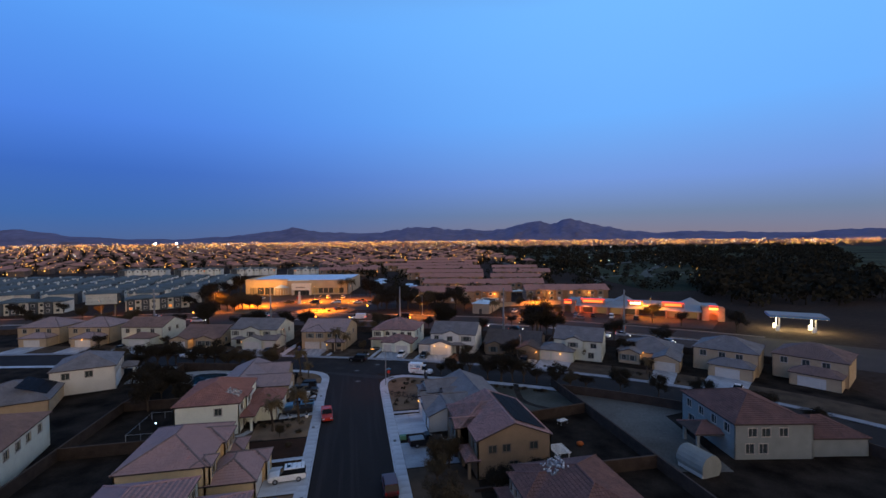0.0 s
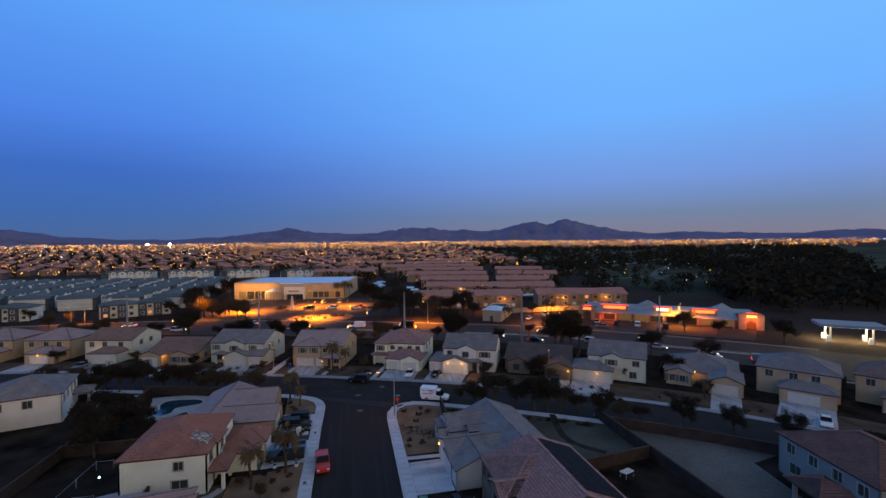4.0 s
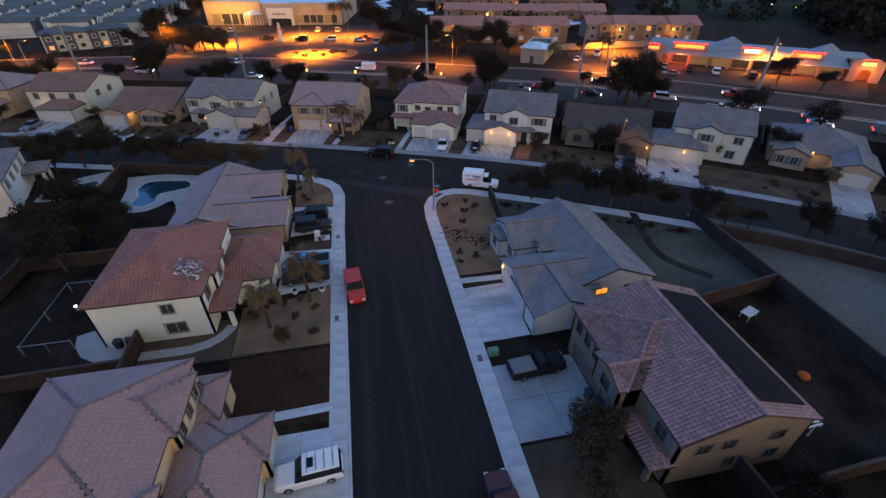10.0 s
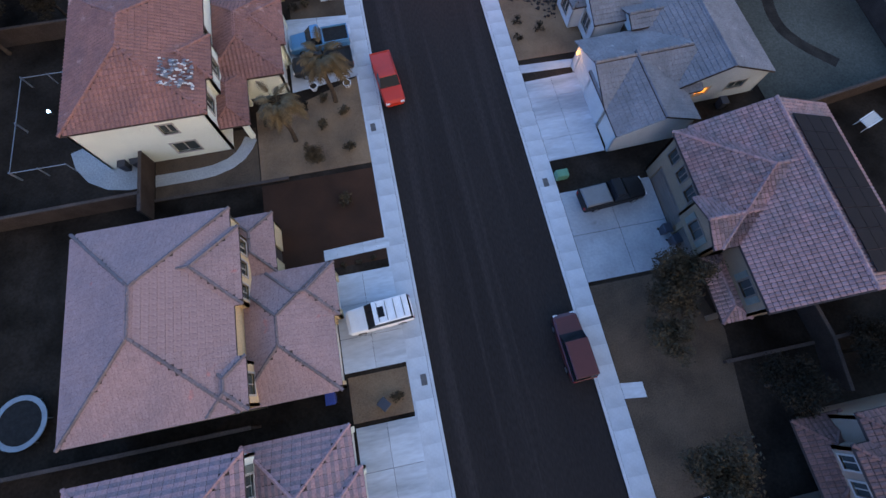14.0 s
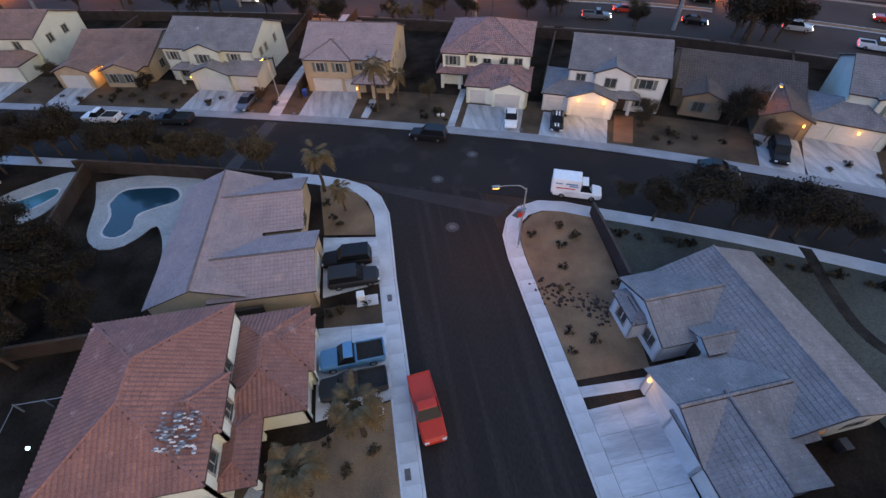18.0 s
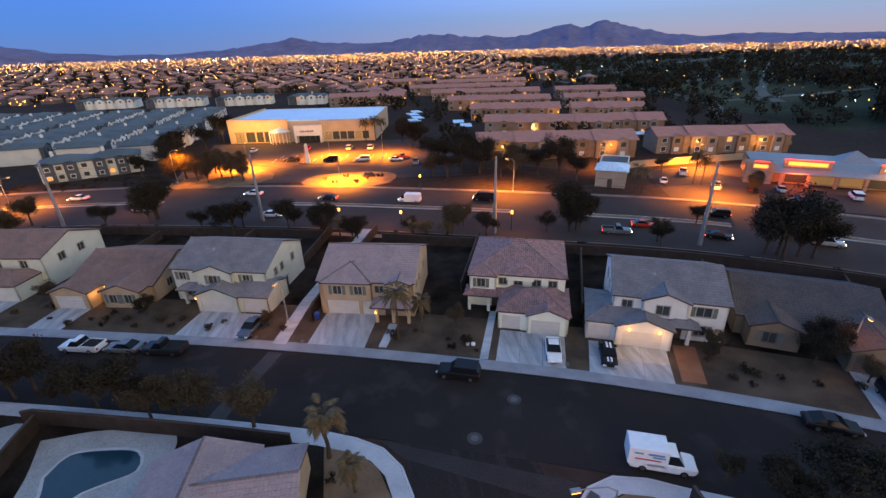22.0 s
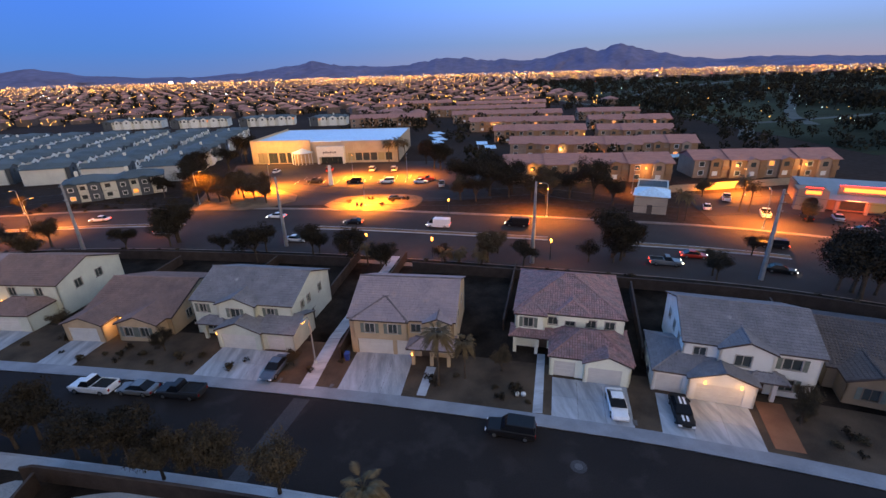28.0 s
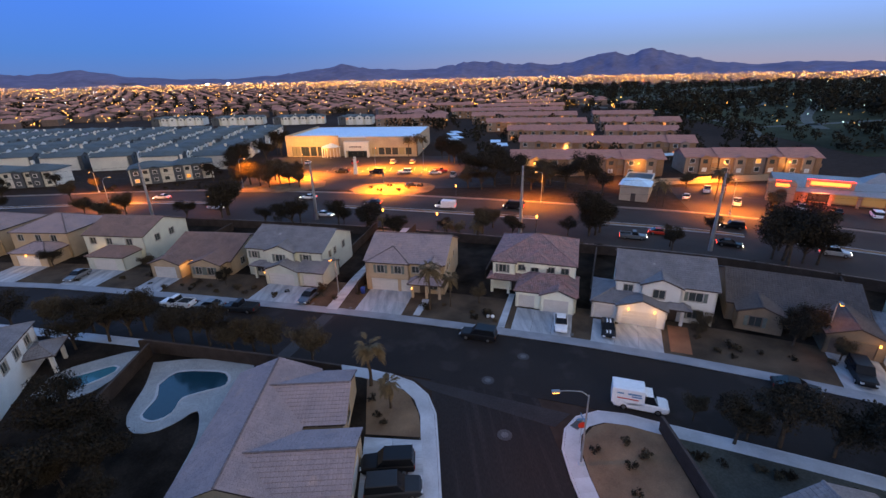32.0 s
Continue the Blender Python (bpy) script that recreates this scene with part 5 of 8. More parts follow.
def sparks(name, color, strength, count, seed, near, far, size, label, keep=None, zmax=9.0):
    """Far lamps of streets and yards, each a small glowing globe."""
    rng = np.random.RandomState(seed)
    g = Geo()
    k = 0
    while k < count:
        d = near * (far / near) ** rng.rand()
        az = rng.uniform(-58, 58)
        x, y = d * math.sin(radians(az)), d * math.cos(radians(az))
        if keep and not keep(x, y, rng):
            continue
        s = size * (0.20 + 0.00050 * d) * rng.choice([0.6, 0.8, 1.0, 1.5], p=[0.4, 0.3, 0.2, 0.1])
        z = rng.uniform(4, zmax)
        g.add([(x - s, y, z), (x + s, y, z), (x, y - s, z), (x, y + s, z), (x, y, z - s), (x, y, z + s)], [(0, 2, 5), (2, 1, 5), (1, 3, 5), (3, 0, 5), (2, 0, 4), (1, 2, 4), (3, 1, 4), (0, 3, 4)])
        k += 1
    tagged(part(name, g, glow(name, color, strength)), label, "street lights", kind="stuff")


def golf(x, y):
    return x > 150 + 0.16 * y and 120 < y < 1150


sparks("far_street_lights", (1.0, 0.38, 0.06), 8.0, 2300, 21, 400, 4000, 0.82, "orange street lights across the far town", lambda x, y, r: not golf(x, y) or r.rand() < 0.02)
sparks("far_bright_lights", (1.0, 0.44, 0.09), 8.0, 4000, 22, 1300, 4080, 0.72, "bright golden lights near the horizon", zmax=18)
sparks("far_white_lights", (0.85, 0.95, 1.0), 7.0, 460, 23, 800, 4050, 0.80, "white lights across the far town", lambda x, y, r: not golf(x, y) or r.rand() < 0.06)
sparks("far_red_lights", (1.0, 0.10, 0.05), 8.0, 60, 24, 900, 4000, 0.8, "red lights in the distance")
# ---- driveways, paths, garden walls ----
def slabs(name, corners, nu, nv, mat, label, category="driveway", group="driveways", z=0.14):
    """Concrete panels with open joints, over four corners a b c d (a to b across, a to d along)."""
    a, b, c, d = [Vector((*p, 0)) for p in corners]
    D = thing(name, label, category, pose(a.x, a.y, 0.1), group)
    P = lambda u, v: (a * (1 - u) * (1 - v) + b * u * (1 - v) + c * u * v + d * (1 - u) * v) - a
    e = 0.005
    for i in range(nu):
        for j in range(nv):
            q = [P(u, v) for u, v in (((i + e) / nu, (j + e) / nv), ((i + 1 - e) / nu, (j + e) / nv), ((i + 1 - e) / nu, (j + 1 - e) / nv), ((i + e) / nu, (j + 1 - e) / nv))]
            part("slab", Geo().prism([(p.x, p.y) for p in q], -0.05, z - 0.1), mat, D)
    return D


M["drive"] = material("driveway_concrete", (0.60, 0.65, 0.70), (0.36, 0.39, 0.43), 0.5, 5.0, 0.8, 0.1, spread=0.14, grit=0.10, stretch=(0.3, 1.2, 1), spots=((0.30, 0.325, 0.36), 0.55, 0.54, (0.10, 1.0, 1)))
M["drive3"] = material("grey_driveway_concrete", (0.37, 0.41, 0.45), (0.27, 0.30, 0.33), 0.4, 5.0, 0.8, 0.1, spread=0.05, grit=0.10, spots=((0.16, 0.17, 0.185), 0.5, 0.66, (1, 1, 1)))
M["drive2"] = material("street_driveway_concrete", (0.50, 0.53, 0.57), (0.26, 0.285, 0.31), 0.6, 5.0, 0.8, 0.1, spread=0.10, grit=0.10, stretch=(1.6, 0.3, 1))
DRV = "pale stained concrete driveway in jointed panels"
slabs("driveway", [(-12.2, -44.4), (-12.2, -36.9), (-7.5, -36.9), (-7.5, -44.4)], 3, 2, M["drive"], DRV)
slabs("driveway", [(-11.9, -57.2), (-11.9, -48.2), (-7.5, -48.2), (-7.5, -57.2)], 3, 2, M["drive"], DRV)
slabs("driveway", [(-13.6, -19.0), (-13.6, -10.4), (-7.5, -10.9), (-7.5, -18.2)], 3, 2, M["drive"], DRV)
slabs("driveway", [(-13.1, -7.0), (-13.1, 1.2), (-7.4, 0.2), (-7.36, -6.2)], 3, 2, M["drive"], DRV)
slabs("driveway", [(12.4, -30.2), (12.4, -21.7), (7.36, -21.9), (7.36, -30.3)], 4, 2, M["drive"], DRV)
slabs("driveway", [(15.3, -41.3), (15.3, -33.4), (7.36, -33.4), (7.36, -41.3)], 2, 2, M["drive3"], DRV)
slabs("driveway", [(12.4, -64.5), (12.4, -57.0), (7.36, -57.6), (7.36, -64.8)], 3, 2, M["drive"], DRV)
slabs("path", [(13.6, -21.1), (13.6, -20.2), (7.36, -20.0), (7.36, -20.9)], 1, 5, M["drive"], "narrow concrete garden path in square slabs", "path", "garden paths")
slabs("path", [(-12.6, -35.5), (-12.6, -34.6), (-7.36, -34.4), (-7.36, -35.3)], 1, 5, M["drive"], "narrow concrete garden path in square slabs", "path", "garden paths")
NWALK = offset(NCURB, 1.78)


def street_drive(x, y, turn, g0, g1, fy):
    m = pose(x, y, 0, 0, 0, turn)
    ends = []
    for gx in (g0, g1):
        p, q = m @ Vector((gx, fy, 0)), m @ Vector((gx, fy - 30, 0))
        for k in range(200):
            r = p.lerp(q, k / 199)
            if r.y < spot(NWALK, r.x)[1]:
                break
        ends.append(((p.x, p.y), (r.x, r.y)))
    slabs("driveway", [ends[0][0], ends[1][0], ends[1][1], ends[0][1]], 3, 2, M["drive2"], DRV)


for x, y, t, a, b, f in ((-106, 62.5, -8, 4, 12, -4.5), (-90, 59.5, -10, 4.5, 12, -5), (-73, 55.5, -13, 4.6, 12, -4.6), (-54.5, 47.2, -14, 0.2, 5.4, -2.7), (-37.3, 43.7, -18, 5.6, 15.4, -3.1), (-15.2, 34.9, -16, 0.4, 8.0, -0.1),
                         (5.9, 32.8, -21.5, 4.8, 13.0, -6.0), (22.2, 22.6, -25, -2.8, 6.2, -3.1), (37.2, 19.0, -30, 10.4, 15.6, -4.7), (53.2, 9.2, -36, -2.2, 6.0, -3.3), (69.8, 2.8, -44, 9.2, 14.4, -5.3), (83.7, -8.0, -52, 4, 12.4, -4.6)):
    street_drive(x, y, t, a, b, f)
slabs("path", [(-6.2, 30.0), (-5.1, 29.6), (-6.9, 24.7), (-7.9, 25.0)], 1, 3, M["drive"], "narrow concrete front path", "path", "garden paths")
slabs("path", [(8.0, 30.2), (8.9, 29.9), (5.0, 19.9), (4.0, 20.2)], 1, 6, M["drive"], "narrow concrete front path", "path", "garden paths")
slabs("path", [(-18.9, 38.6), (-17.3, 38.2), (-19.6, 28.0), (-21.4, 28.6)], 1, 6, M["drive"], "concrete walkway between garden walls", "path", "garden paths")
slabs("path", [(-9.5, 66.5), (-7.8, 66.0), (-17.3, 38.3), (-18.9, 38.7)], 1, 12, M["drive"], "concrete walkway between garden walls", "path", "garden paths")
M["paleroad"] = material("pale_concrete_strip", (0.085, 0.08, 0.082), (0.055, 0.053, 0.056), 0.3, 6.0, 0.85, 0.2)
setting("crossing", Geo().prism([(-21.6, 27.0), (-19.8, 26.4), (-24.2, 15.6), (-26.0, 16.2)], 0.0, 0.012), M["paleroad"], "worn pale concrete strip crossing the street")
M["gutter"] = material("worn_gutter_concrete", (0.050, 0.045, 0.045), (0.030, 0.027, 0.028), 0.25, 6.0, 0.85, 0.2)
setting("valley_gutter", Geo().prism([(-8.4, 10.4), (-6.4, 7.9), (6.2, 0.7), (8.4, 2.4)], 0.0, 0.012), M["gutter"], "pale concrete gutter across the junction mouth")
setting("gravel_bed", Geo().prism([(24.9, 11.9), (27.2, 10.9), (30.3, 17.0), (27.9, 18.0)], 0.0, 0.13), material("orange_brick_chips", (0.34, 0.16, 0.09), (0.26, 0.12, 0.07), 0.5, 14.0, 0.95, 0.5), "orange-brown gravel bed beside a driveway")
setting("gravel_bed", Geo().prism([(-17.0, -36.2), (-7.4, -36.2), (-7.4, -27.9), (-17.0, -27.9)], 0.0, 0.118), M["gravel2"], "dark red-brown gravel front yard")
setting("gravel_bed", Geo().prism([(-17.0, -27.4), (-7.4, -27.4), (-7.4, -18.2), (-13.4, -20.4), (-17.0, -20.4)], 0.0, 0.116), M["gravel"], "tan gravel front yard")
setting("gravel_bed", Geo().prism([(-13.0, 1.6), (-7.4, 0.6), (-7.6, 4.0), (-8.6, 7.2), (-10.6, 9.4), (-13.6, 11.0)], 0.0, 0.116), M["gravel"], "tan gravel corner bed")
setting("gravel_bed", Geo().prism([(7.4, -19.4), (7.4, -5.5), (7.7, -2.8), (8.6, -0.9), (10.0, 0.3), (11.8, 0.7), (14.0, 0.0), (16.3, -0.6), (15.8, -7.0), (15.3, -11.5), (13.8, -19.4)], 0.0, 0.116), M["gravel"], "tan gravel corner bed")
setting("gravel_bed", Geo().prism([(-13.0, -12.0), (-7.5, -12.0), (-7.5, -8.4), (-13.0, -8.2)], 0.0, 0.116), M["gravel3"], "brown gravel strip between two driveways")
setting("gravel_bed", Geo().prism([(-12.0, -47.9), (-7.5, -47.9), (-7.5, -44.7), (-12.0, -44.7)], 0.0, 0.116), M["gravel"], "tan gravel strip between driveways")
setting("gravel_bed", Geo().prism([(-25.7, -27.4), (-17.1, -27.4), (-17.1, -22.0), (-25.7, -22.0)], 0.0, 0.114), M["gravel3"], "brown gravel side yard")
setting("gravel_bed", Geo().prism([(7.4, -57.3), (7.4, -41.6), (15.2, -41.6), (16.5, -46.8), (15.0, -56.6)], 0.0, 0.116), M["gravel3"], "brown gravel front yard under trees")
slabs("path", [(9.0, -50.3), (9.0, -49.2), (7.36, -49.0), (7.36, -50.1)], 1, 2, M["drive"], "short concrete step beside the pavement", "path", "garden paths")
stream = line([(36.0, -8.2), (35.4, -11), (34.3, -14.5), (33.4, -19.5), (34.4, -22.5), (37.0, -25.5)], 1.0)
setting("dry_stream", Geo().strip(offset(stream, 0.62), offset(stream, -0.55), 0.0, 0.125), material("dark_wash_gravel", (0.050, 0.045, 0.040), (0.022, 0.020, 0.019), 0.6, 12.0, 0.95, 0.6, depth=0.04), "winding dark gravel strip across a bare yard")
setting("back_yard", Geo().prism([(-44, -27.3), (-26.4, -27.3), (-26.4, -24), (-30.4, -10), (-33, -3), (-44, -3)], 0.0, 0.115), M["dirt"], "dark bare dirt back yard")
setting("vacant_lot", Geo().prism([(43.1, -11.6), (52.5, -18), (66, -31), (56, -33), (52, -52), (43.1, -50)], 0.0, 0.12), M["sand"], "pale graded sand lot")
setting("back_yard", Geo().prism([(16.7, -1.6), (28.6, -6.6), (36.0, -10.4), (42.6, -14.4), (42.4, -28.2), (28.6, -29.6), (28.0, -12.5), (16.0, -11.6)], 0.0, 0.118), material("grey_green_dirt", (0.098, 0.104, 0.092), (0.052, 0.055, 0.048), 0.12, 5.0, 0.95, 0.4), "grey-green bare back yard")

M["cap"] = material("wall_cap_block", (0.100, 0.080, 0.072), (0.070, 0.057, 0.052), 0.6, 12.0, 0.95, 0.3)


def garden_wall(pts, h=1.8, label="brown block garden wall with a flat cap", block=None):
    W_ = thing("garden_wall", label, "wall", pose(*pts[0], 0.1), "garden walls")
    o = Vector(pts[0])
    for a, b in zip(pts, pts[1:]):
        a, b = Vector(a) - o, Vector(b) - o
        d = (b - a).normalized()
        n = Vector((-d.y, d.x))
        for w, z0, z1, nm, mt in ((0.10, -0.1, h, "wall_run", block or M["cmu"]), (0.13, h, h + 0.08, "cap", M["cap"])):
            q = [a + n * w, a - n * w, b - n * w, b + n * w]
            part(nm, Geo().prism([(p.x, p.y) for p in q], z0, z1), mt, W_)
    return W_


def behind(pts, x0, x1, d):
    return clip(offset(pts, d), x0, x1)


garden_wall([(-44, -27.9), (-25.9, -27.6)])
garden_wall([(-25.9, -29.2), (-25.9, -23.6)])
garden_wall([(-25.7, -27.6), (-14.7, -27.6)], 0.12, "low concrete edging between two yards")
garden_wall([(-44, -46.6), (-30, -46.7), (-18.4, -46.7)])
garden_wall([(-44, -62.5), (-43.6, -9.0), (-42.3, 4.0), (-42.3, 18.4)])
garden_wall([(-44, -8.6), (-30.5, -8.5), (-18, -8.3)])
garden_wall([(-44, 19.2), *behind(SCURB, -43, -16.5, -2.4)])
garden_wall([(16.4, -0.8), (16.1, -6.0), (15.7, -11.0)], 1.7)
garden_wall([*behind(SCURB, 42.5, 90, -2.6)], 1.7)
garden_wall([(42.8, -13.0), (42.6, -28.2), (42.3, -48.7), (42, -75)])
garden_wall([(28.2, -30.3), (42.4, -28.3)])
garden_wall([(15.4, -49.1), (22.4, -49.1)], 0.4, "low brown block wall beside a yard")
garden_wall([(22.9, -49.0), (31.7, -48.6), (42.2, -48.7)])
garden_wall([(22.6, -46.4), (22.8, -49.0), (22.3, -52.6)])
garden_wall([*behind(BS, -185, -17.2, -5.6)])
garden_wall([*behind(BS, -5.8, 105, -5.6)])
for x, y, t, dx, dp in ((-90, 59.5, -10, -2.2, 22), (-73, 55.5, -13, -2.2, 21), (-54.5, 47.2, -14, -1.6, 24), (-37.3, 43.7, -18, -1.4, 24), (5.9, 32.8, -21.5, -2.0, 24), (22.2, 22.6, -25, -3.6, 22), (37.2, 19.0, -30, -1.4, 18), (53.2, 9.2, -36, -3.2, 19), (69.8, 2.8, -44, -1.4, 17)):
    m = pose(x, y, 0, 0, 0, t)
    p, q = m @ Vector((dx, 3, 0)), m @ Vector((dx, dp, 0))
    garden_wall([(p.x, p.y), (q.x, q.y)], 1.7)
garden_wall([(-23.2, 38.2), (-22.8, 40.0), (-15.6, 66.5)])
garden_wall([(-16.9, 33.4), (-15.8, 37.6), (-6.6, 64.0)])

# pools
M["water"] = glossy("pool_water", (0.012, 0.05, 0.075), 0.08)
M["water2"] = glossy("pale_pool_water", (0.05, 0.20, 0.26), 0.08)
M["deck"] = material("pool_deck", (0.42, 0.44, 0.45), (0.31, 0.33, 0.34), 0.4, 8.0, 0.85, 0.2)


def pool(x, y, water_line, deck_line, water, label):
    P_ = thing("swimming_pool", label, "pool", pose(x, y, 0.1), "swimming pools")
    b = line([*water_line, water_line[0]], 0.6)[:-1]
    part("deck", Geo().prism(line([*deck_line, deck_line[0]], 0.9)[:-1], -0.05, 0.06), M["deck"], P_, "pale concrete pool deck")
    rim = Geo()
    cx, cy = sum(q[0] for q in b) / len(b), sum(q[1] for q in b) / len(b)
    a = [(q[0] + 0.3 * (q[0] - cx) / math.hypot(q[0] - cx, q[1] - cy), q[1] + 0.3 * (q[1] - cy) / math.hypot(q[0] - cx, q[1] - cy)) for q in b]
    rim.strip([*a, a[0]], [*b, b[0]], 0.0, 0.12)
    part("coping", rim, M["kerb"], P_)
    part("water", Geo().prism(b, 0.0, 0.075), water, P_, "still dark pool water")


pool(-36.0, 12.0, [(-2.1, -0.2), (-1.2, 2.0), (2.0, 2.0), (5.0, 1.2), (5.8, -1.0), (3.4, -2.0), (1.7, -2.9), (1.7, -5.2), (0.4, -6.3), (-1.3, -5.3), (-1.2, -2.6)],
     [(-5.2, 4.6), (0.5, 4.8), (7.4, 3.2), (8.4, -2.0), (8.2, -16.4), (6.4, -16.4), (6.0, -9.4), (4.4, -5.2), (3.2, -6.4), (1.6, -7.8), (-0.8, -7.9), (-2.9, -5.4), (-3.8, 0.0)], M["water"], "dark kidney-shaped pool with a pale deck")
pool(-47.5, 13.5, [(-2.8, -1.6), (0.2, -0.8), (2.4, 1.6), (1.6, 2.8), (-0.8, 1.6), (-2.8, 0.4)], [(-4.6, -3.4), (1.2, -2.8), (3.2, 1.0), (3.0, 6.0), (-1.6, 4.4), (-4.8, 1.8)], M["water2"], "pale blue pool beside a dark yard")


def arc_path(pts, w, label):
    l = line(pts, 1.0)
    setting("garden_path", Geo().strip(offset(l, w / 2), offset(l, -w / 2), 0.0, 0.135), M["deck"], label)


arc_path([(-17.6, -23.0), (-18.6, -24.6), (-20.9, -25.6), (-25.7, -25.7)], 1.1, "curved pale concrete garden path")
setting("patio", Geo().prism([(-26.0, -23.3), (-26.0, -26.0), (-27.8, -26.1), (-29.6, -25.7), (-31.2, -24.7), (-32.3, -23.2), (-32.8, -21.6), (-30.0, -20.6)], 0.0, 0.13), M["deck"], "rounded pale concrete patio at a house corner")

# manhole covers, meter boxes
M["iron"] = material("manhole_iron", (0.12, 0.115, 0.115), (0.08, 0.078, 0.08), 2.0, 20.0, 0.7, 0.3)
cov = None
for x, y in ((0.9, 0.2), (6.0, 13.0), (0.7, 8.8)):
    if cov is None:
        cov = thing("manhole_cover", "round worn manhole cover with a concrete collar", "manhole", pose(x, y, 0), "manhole covers")
        part("collar", Geo().tube([(0, 0, 0.0), (0, 0, 0.014)], 0.75, 20), M["paleroad"], cov)
        part("lid", Geo().tube([(0, 0, 0.0), (0, 0, 0.02)], 0.38, 20), M["iron"], cov)
    else:
        copy_thing(cov, pose(x, y, 0))
for x, y, t in ((-6.6, -45.9, 0), (6.5, -32.2, 0), (-6.8, -8.2, 0), (13.8, 17.1, -22), (-17.6, 28.2, -17), (-23.8, 30.4, -17), (-7.0, -24, 0)):
    b = thing("meter_box", "dark meter lid set in the pavement", "meter box", pose(x, y, 0.135, 0, 0, t), "meter boxes")
    part("lid", Geo().box(-0.22, -0.4, 0, 0.22, 0.4, 0.016, 0.005), M["iron"], b)

# ---- plants ----
M["bark"] = material("grey_bark", (0.10, 0.075, 0.055), (0.06, 0.045, 0.035), 3.0, 25.0, 0.95, 0.6)
M["leaf"] = material("olive_leaf", (0.038, 0.030, 0.020), (0.020, 0.017, 0.012), 1.5, 12.0, 0.8, 0.0, spread=0.4)
M["leaf2"] = material("dry_brown_leaf", (0.092, 0.070, 0.042), (0.050, 0.039, 0.025), 1.5, 12.0, 0.85, 0.0, spread=0.4)
M["leafdark"] = material("dark_olive_leaf", (0.034, 0.029, 0.019), (0.020, 0.018, 0.012), 0.3, 12.0, 0.95, 0.0, spread=0.4)
M["frond"] = material("palm_frond", (0.150, 0.108, 0.056), (0.085, 0.062, 0.034), 1.5, 12.0, 0.8, 0.0, spread=0.35)
M["thatch"] = material("dry_palm_skirt", (0.17, 0.12, 0.07), (0.11, 0.08, 0.05), 2.0, 20.0, 0.95, 0.5)


def leaves(G_, rng, cx, cy, cz, r, n, size):
    for _ in range(n):
        d = rng.randn(3)
        d /= np.linalg.norm(d)
        p = np.array((cx, cy, cz)) + d * r * rng.rand() ** 0.5 * np.array((1, 1, 0.8))
        u = rng.randn(3)
        u /= np.linalg.norm(u)
        v = np.cross(u, rng.randn(3))
        v /= np.linalg.norm(v)
        s = size * rng.uniform(0.6, 1.3)
        G_.add([p - u * s, p + v * s * 0.55, p + u * s, p - v * s * 0.55], [(0, 1, 2, 3)])


def tree(label, seed, h, r, leaf, dense=1.0, group="garden trees"):
    rng = np.random.RandomState(seed)
    T_ = thing("tree", label, "tree", pose(0, 0, 0), group)
    W_, C_ = Geo(), Geo()
    W_.tube([(0, 0, -0.2), (0.05, 0, h * 0.18), (0.1, 0.05, h * 0.38)], [0.20, 0.15, 0.12], 8)
    for k in range(11):
        a = 2.4 * k + rng.uniform(-0.4, 0.4)
        e = rng.uniform(0.45, 1.0)
        z0 = h * rng.uniform(0.22, 0.42)
        q = (r * 0.85 * e * math.cos(a), r * 0.85 * e * math.sin(a), h * rng.uniform(0.5, 0.95))
        m = (q[0] * 0.45, q[1] * 0.45, z0 + (q[2] - z0) * 0.6)
        W_.tube([(0.05, 0, z0), m, q], [0.09, 0.05, 0.015], 5)
        for j in range(6):
            t = rng.uniform(0.45, 1.1)
            c = [m[i] + (q[i] - m[i]) * t + rng.uniform(-0.5, 0.5) for i in range(3)]
            leaves(C_, rng, *c, r * rng.uniform(0.22, 0.42), int(72 * dense), 0.105)
    part("trunk", W_, M["bark"], T_)
    part("crown", C_, leaf, T_)
    return T_


def shrub(label, seed, r, leaf, group="shrubs"):
    rng = np.random.RandomState(seed)
    S_ = thing("shrub", label, "shrub", pose(0, 0, 0), group)
    C_, W_ = Geo(), Geo()
    for k in range(7):
        a, e = rng.uniform(0, 6.28), rng.uniform(0.2, 0.7) * r
        leaves(C_, rng, e * math.cos(a), e * math.sin(a), r * rng.uniform(0.35, 0.7), r * 0.45, 30, 0.11)
        W_.tube([(0, 0, -0.05), (e * math.cos(a), e * math.sin(a), r * 0.6)], [0.025, 0.01], 4)
    part("stems", W_, M["bark"], S_)
    part("foliage", C_, leaf, S_)
    return S_


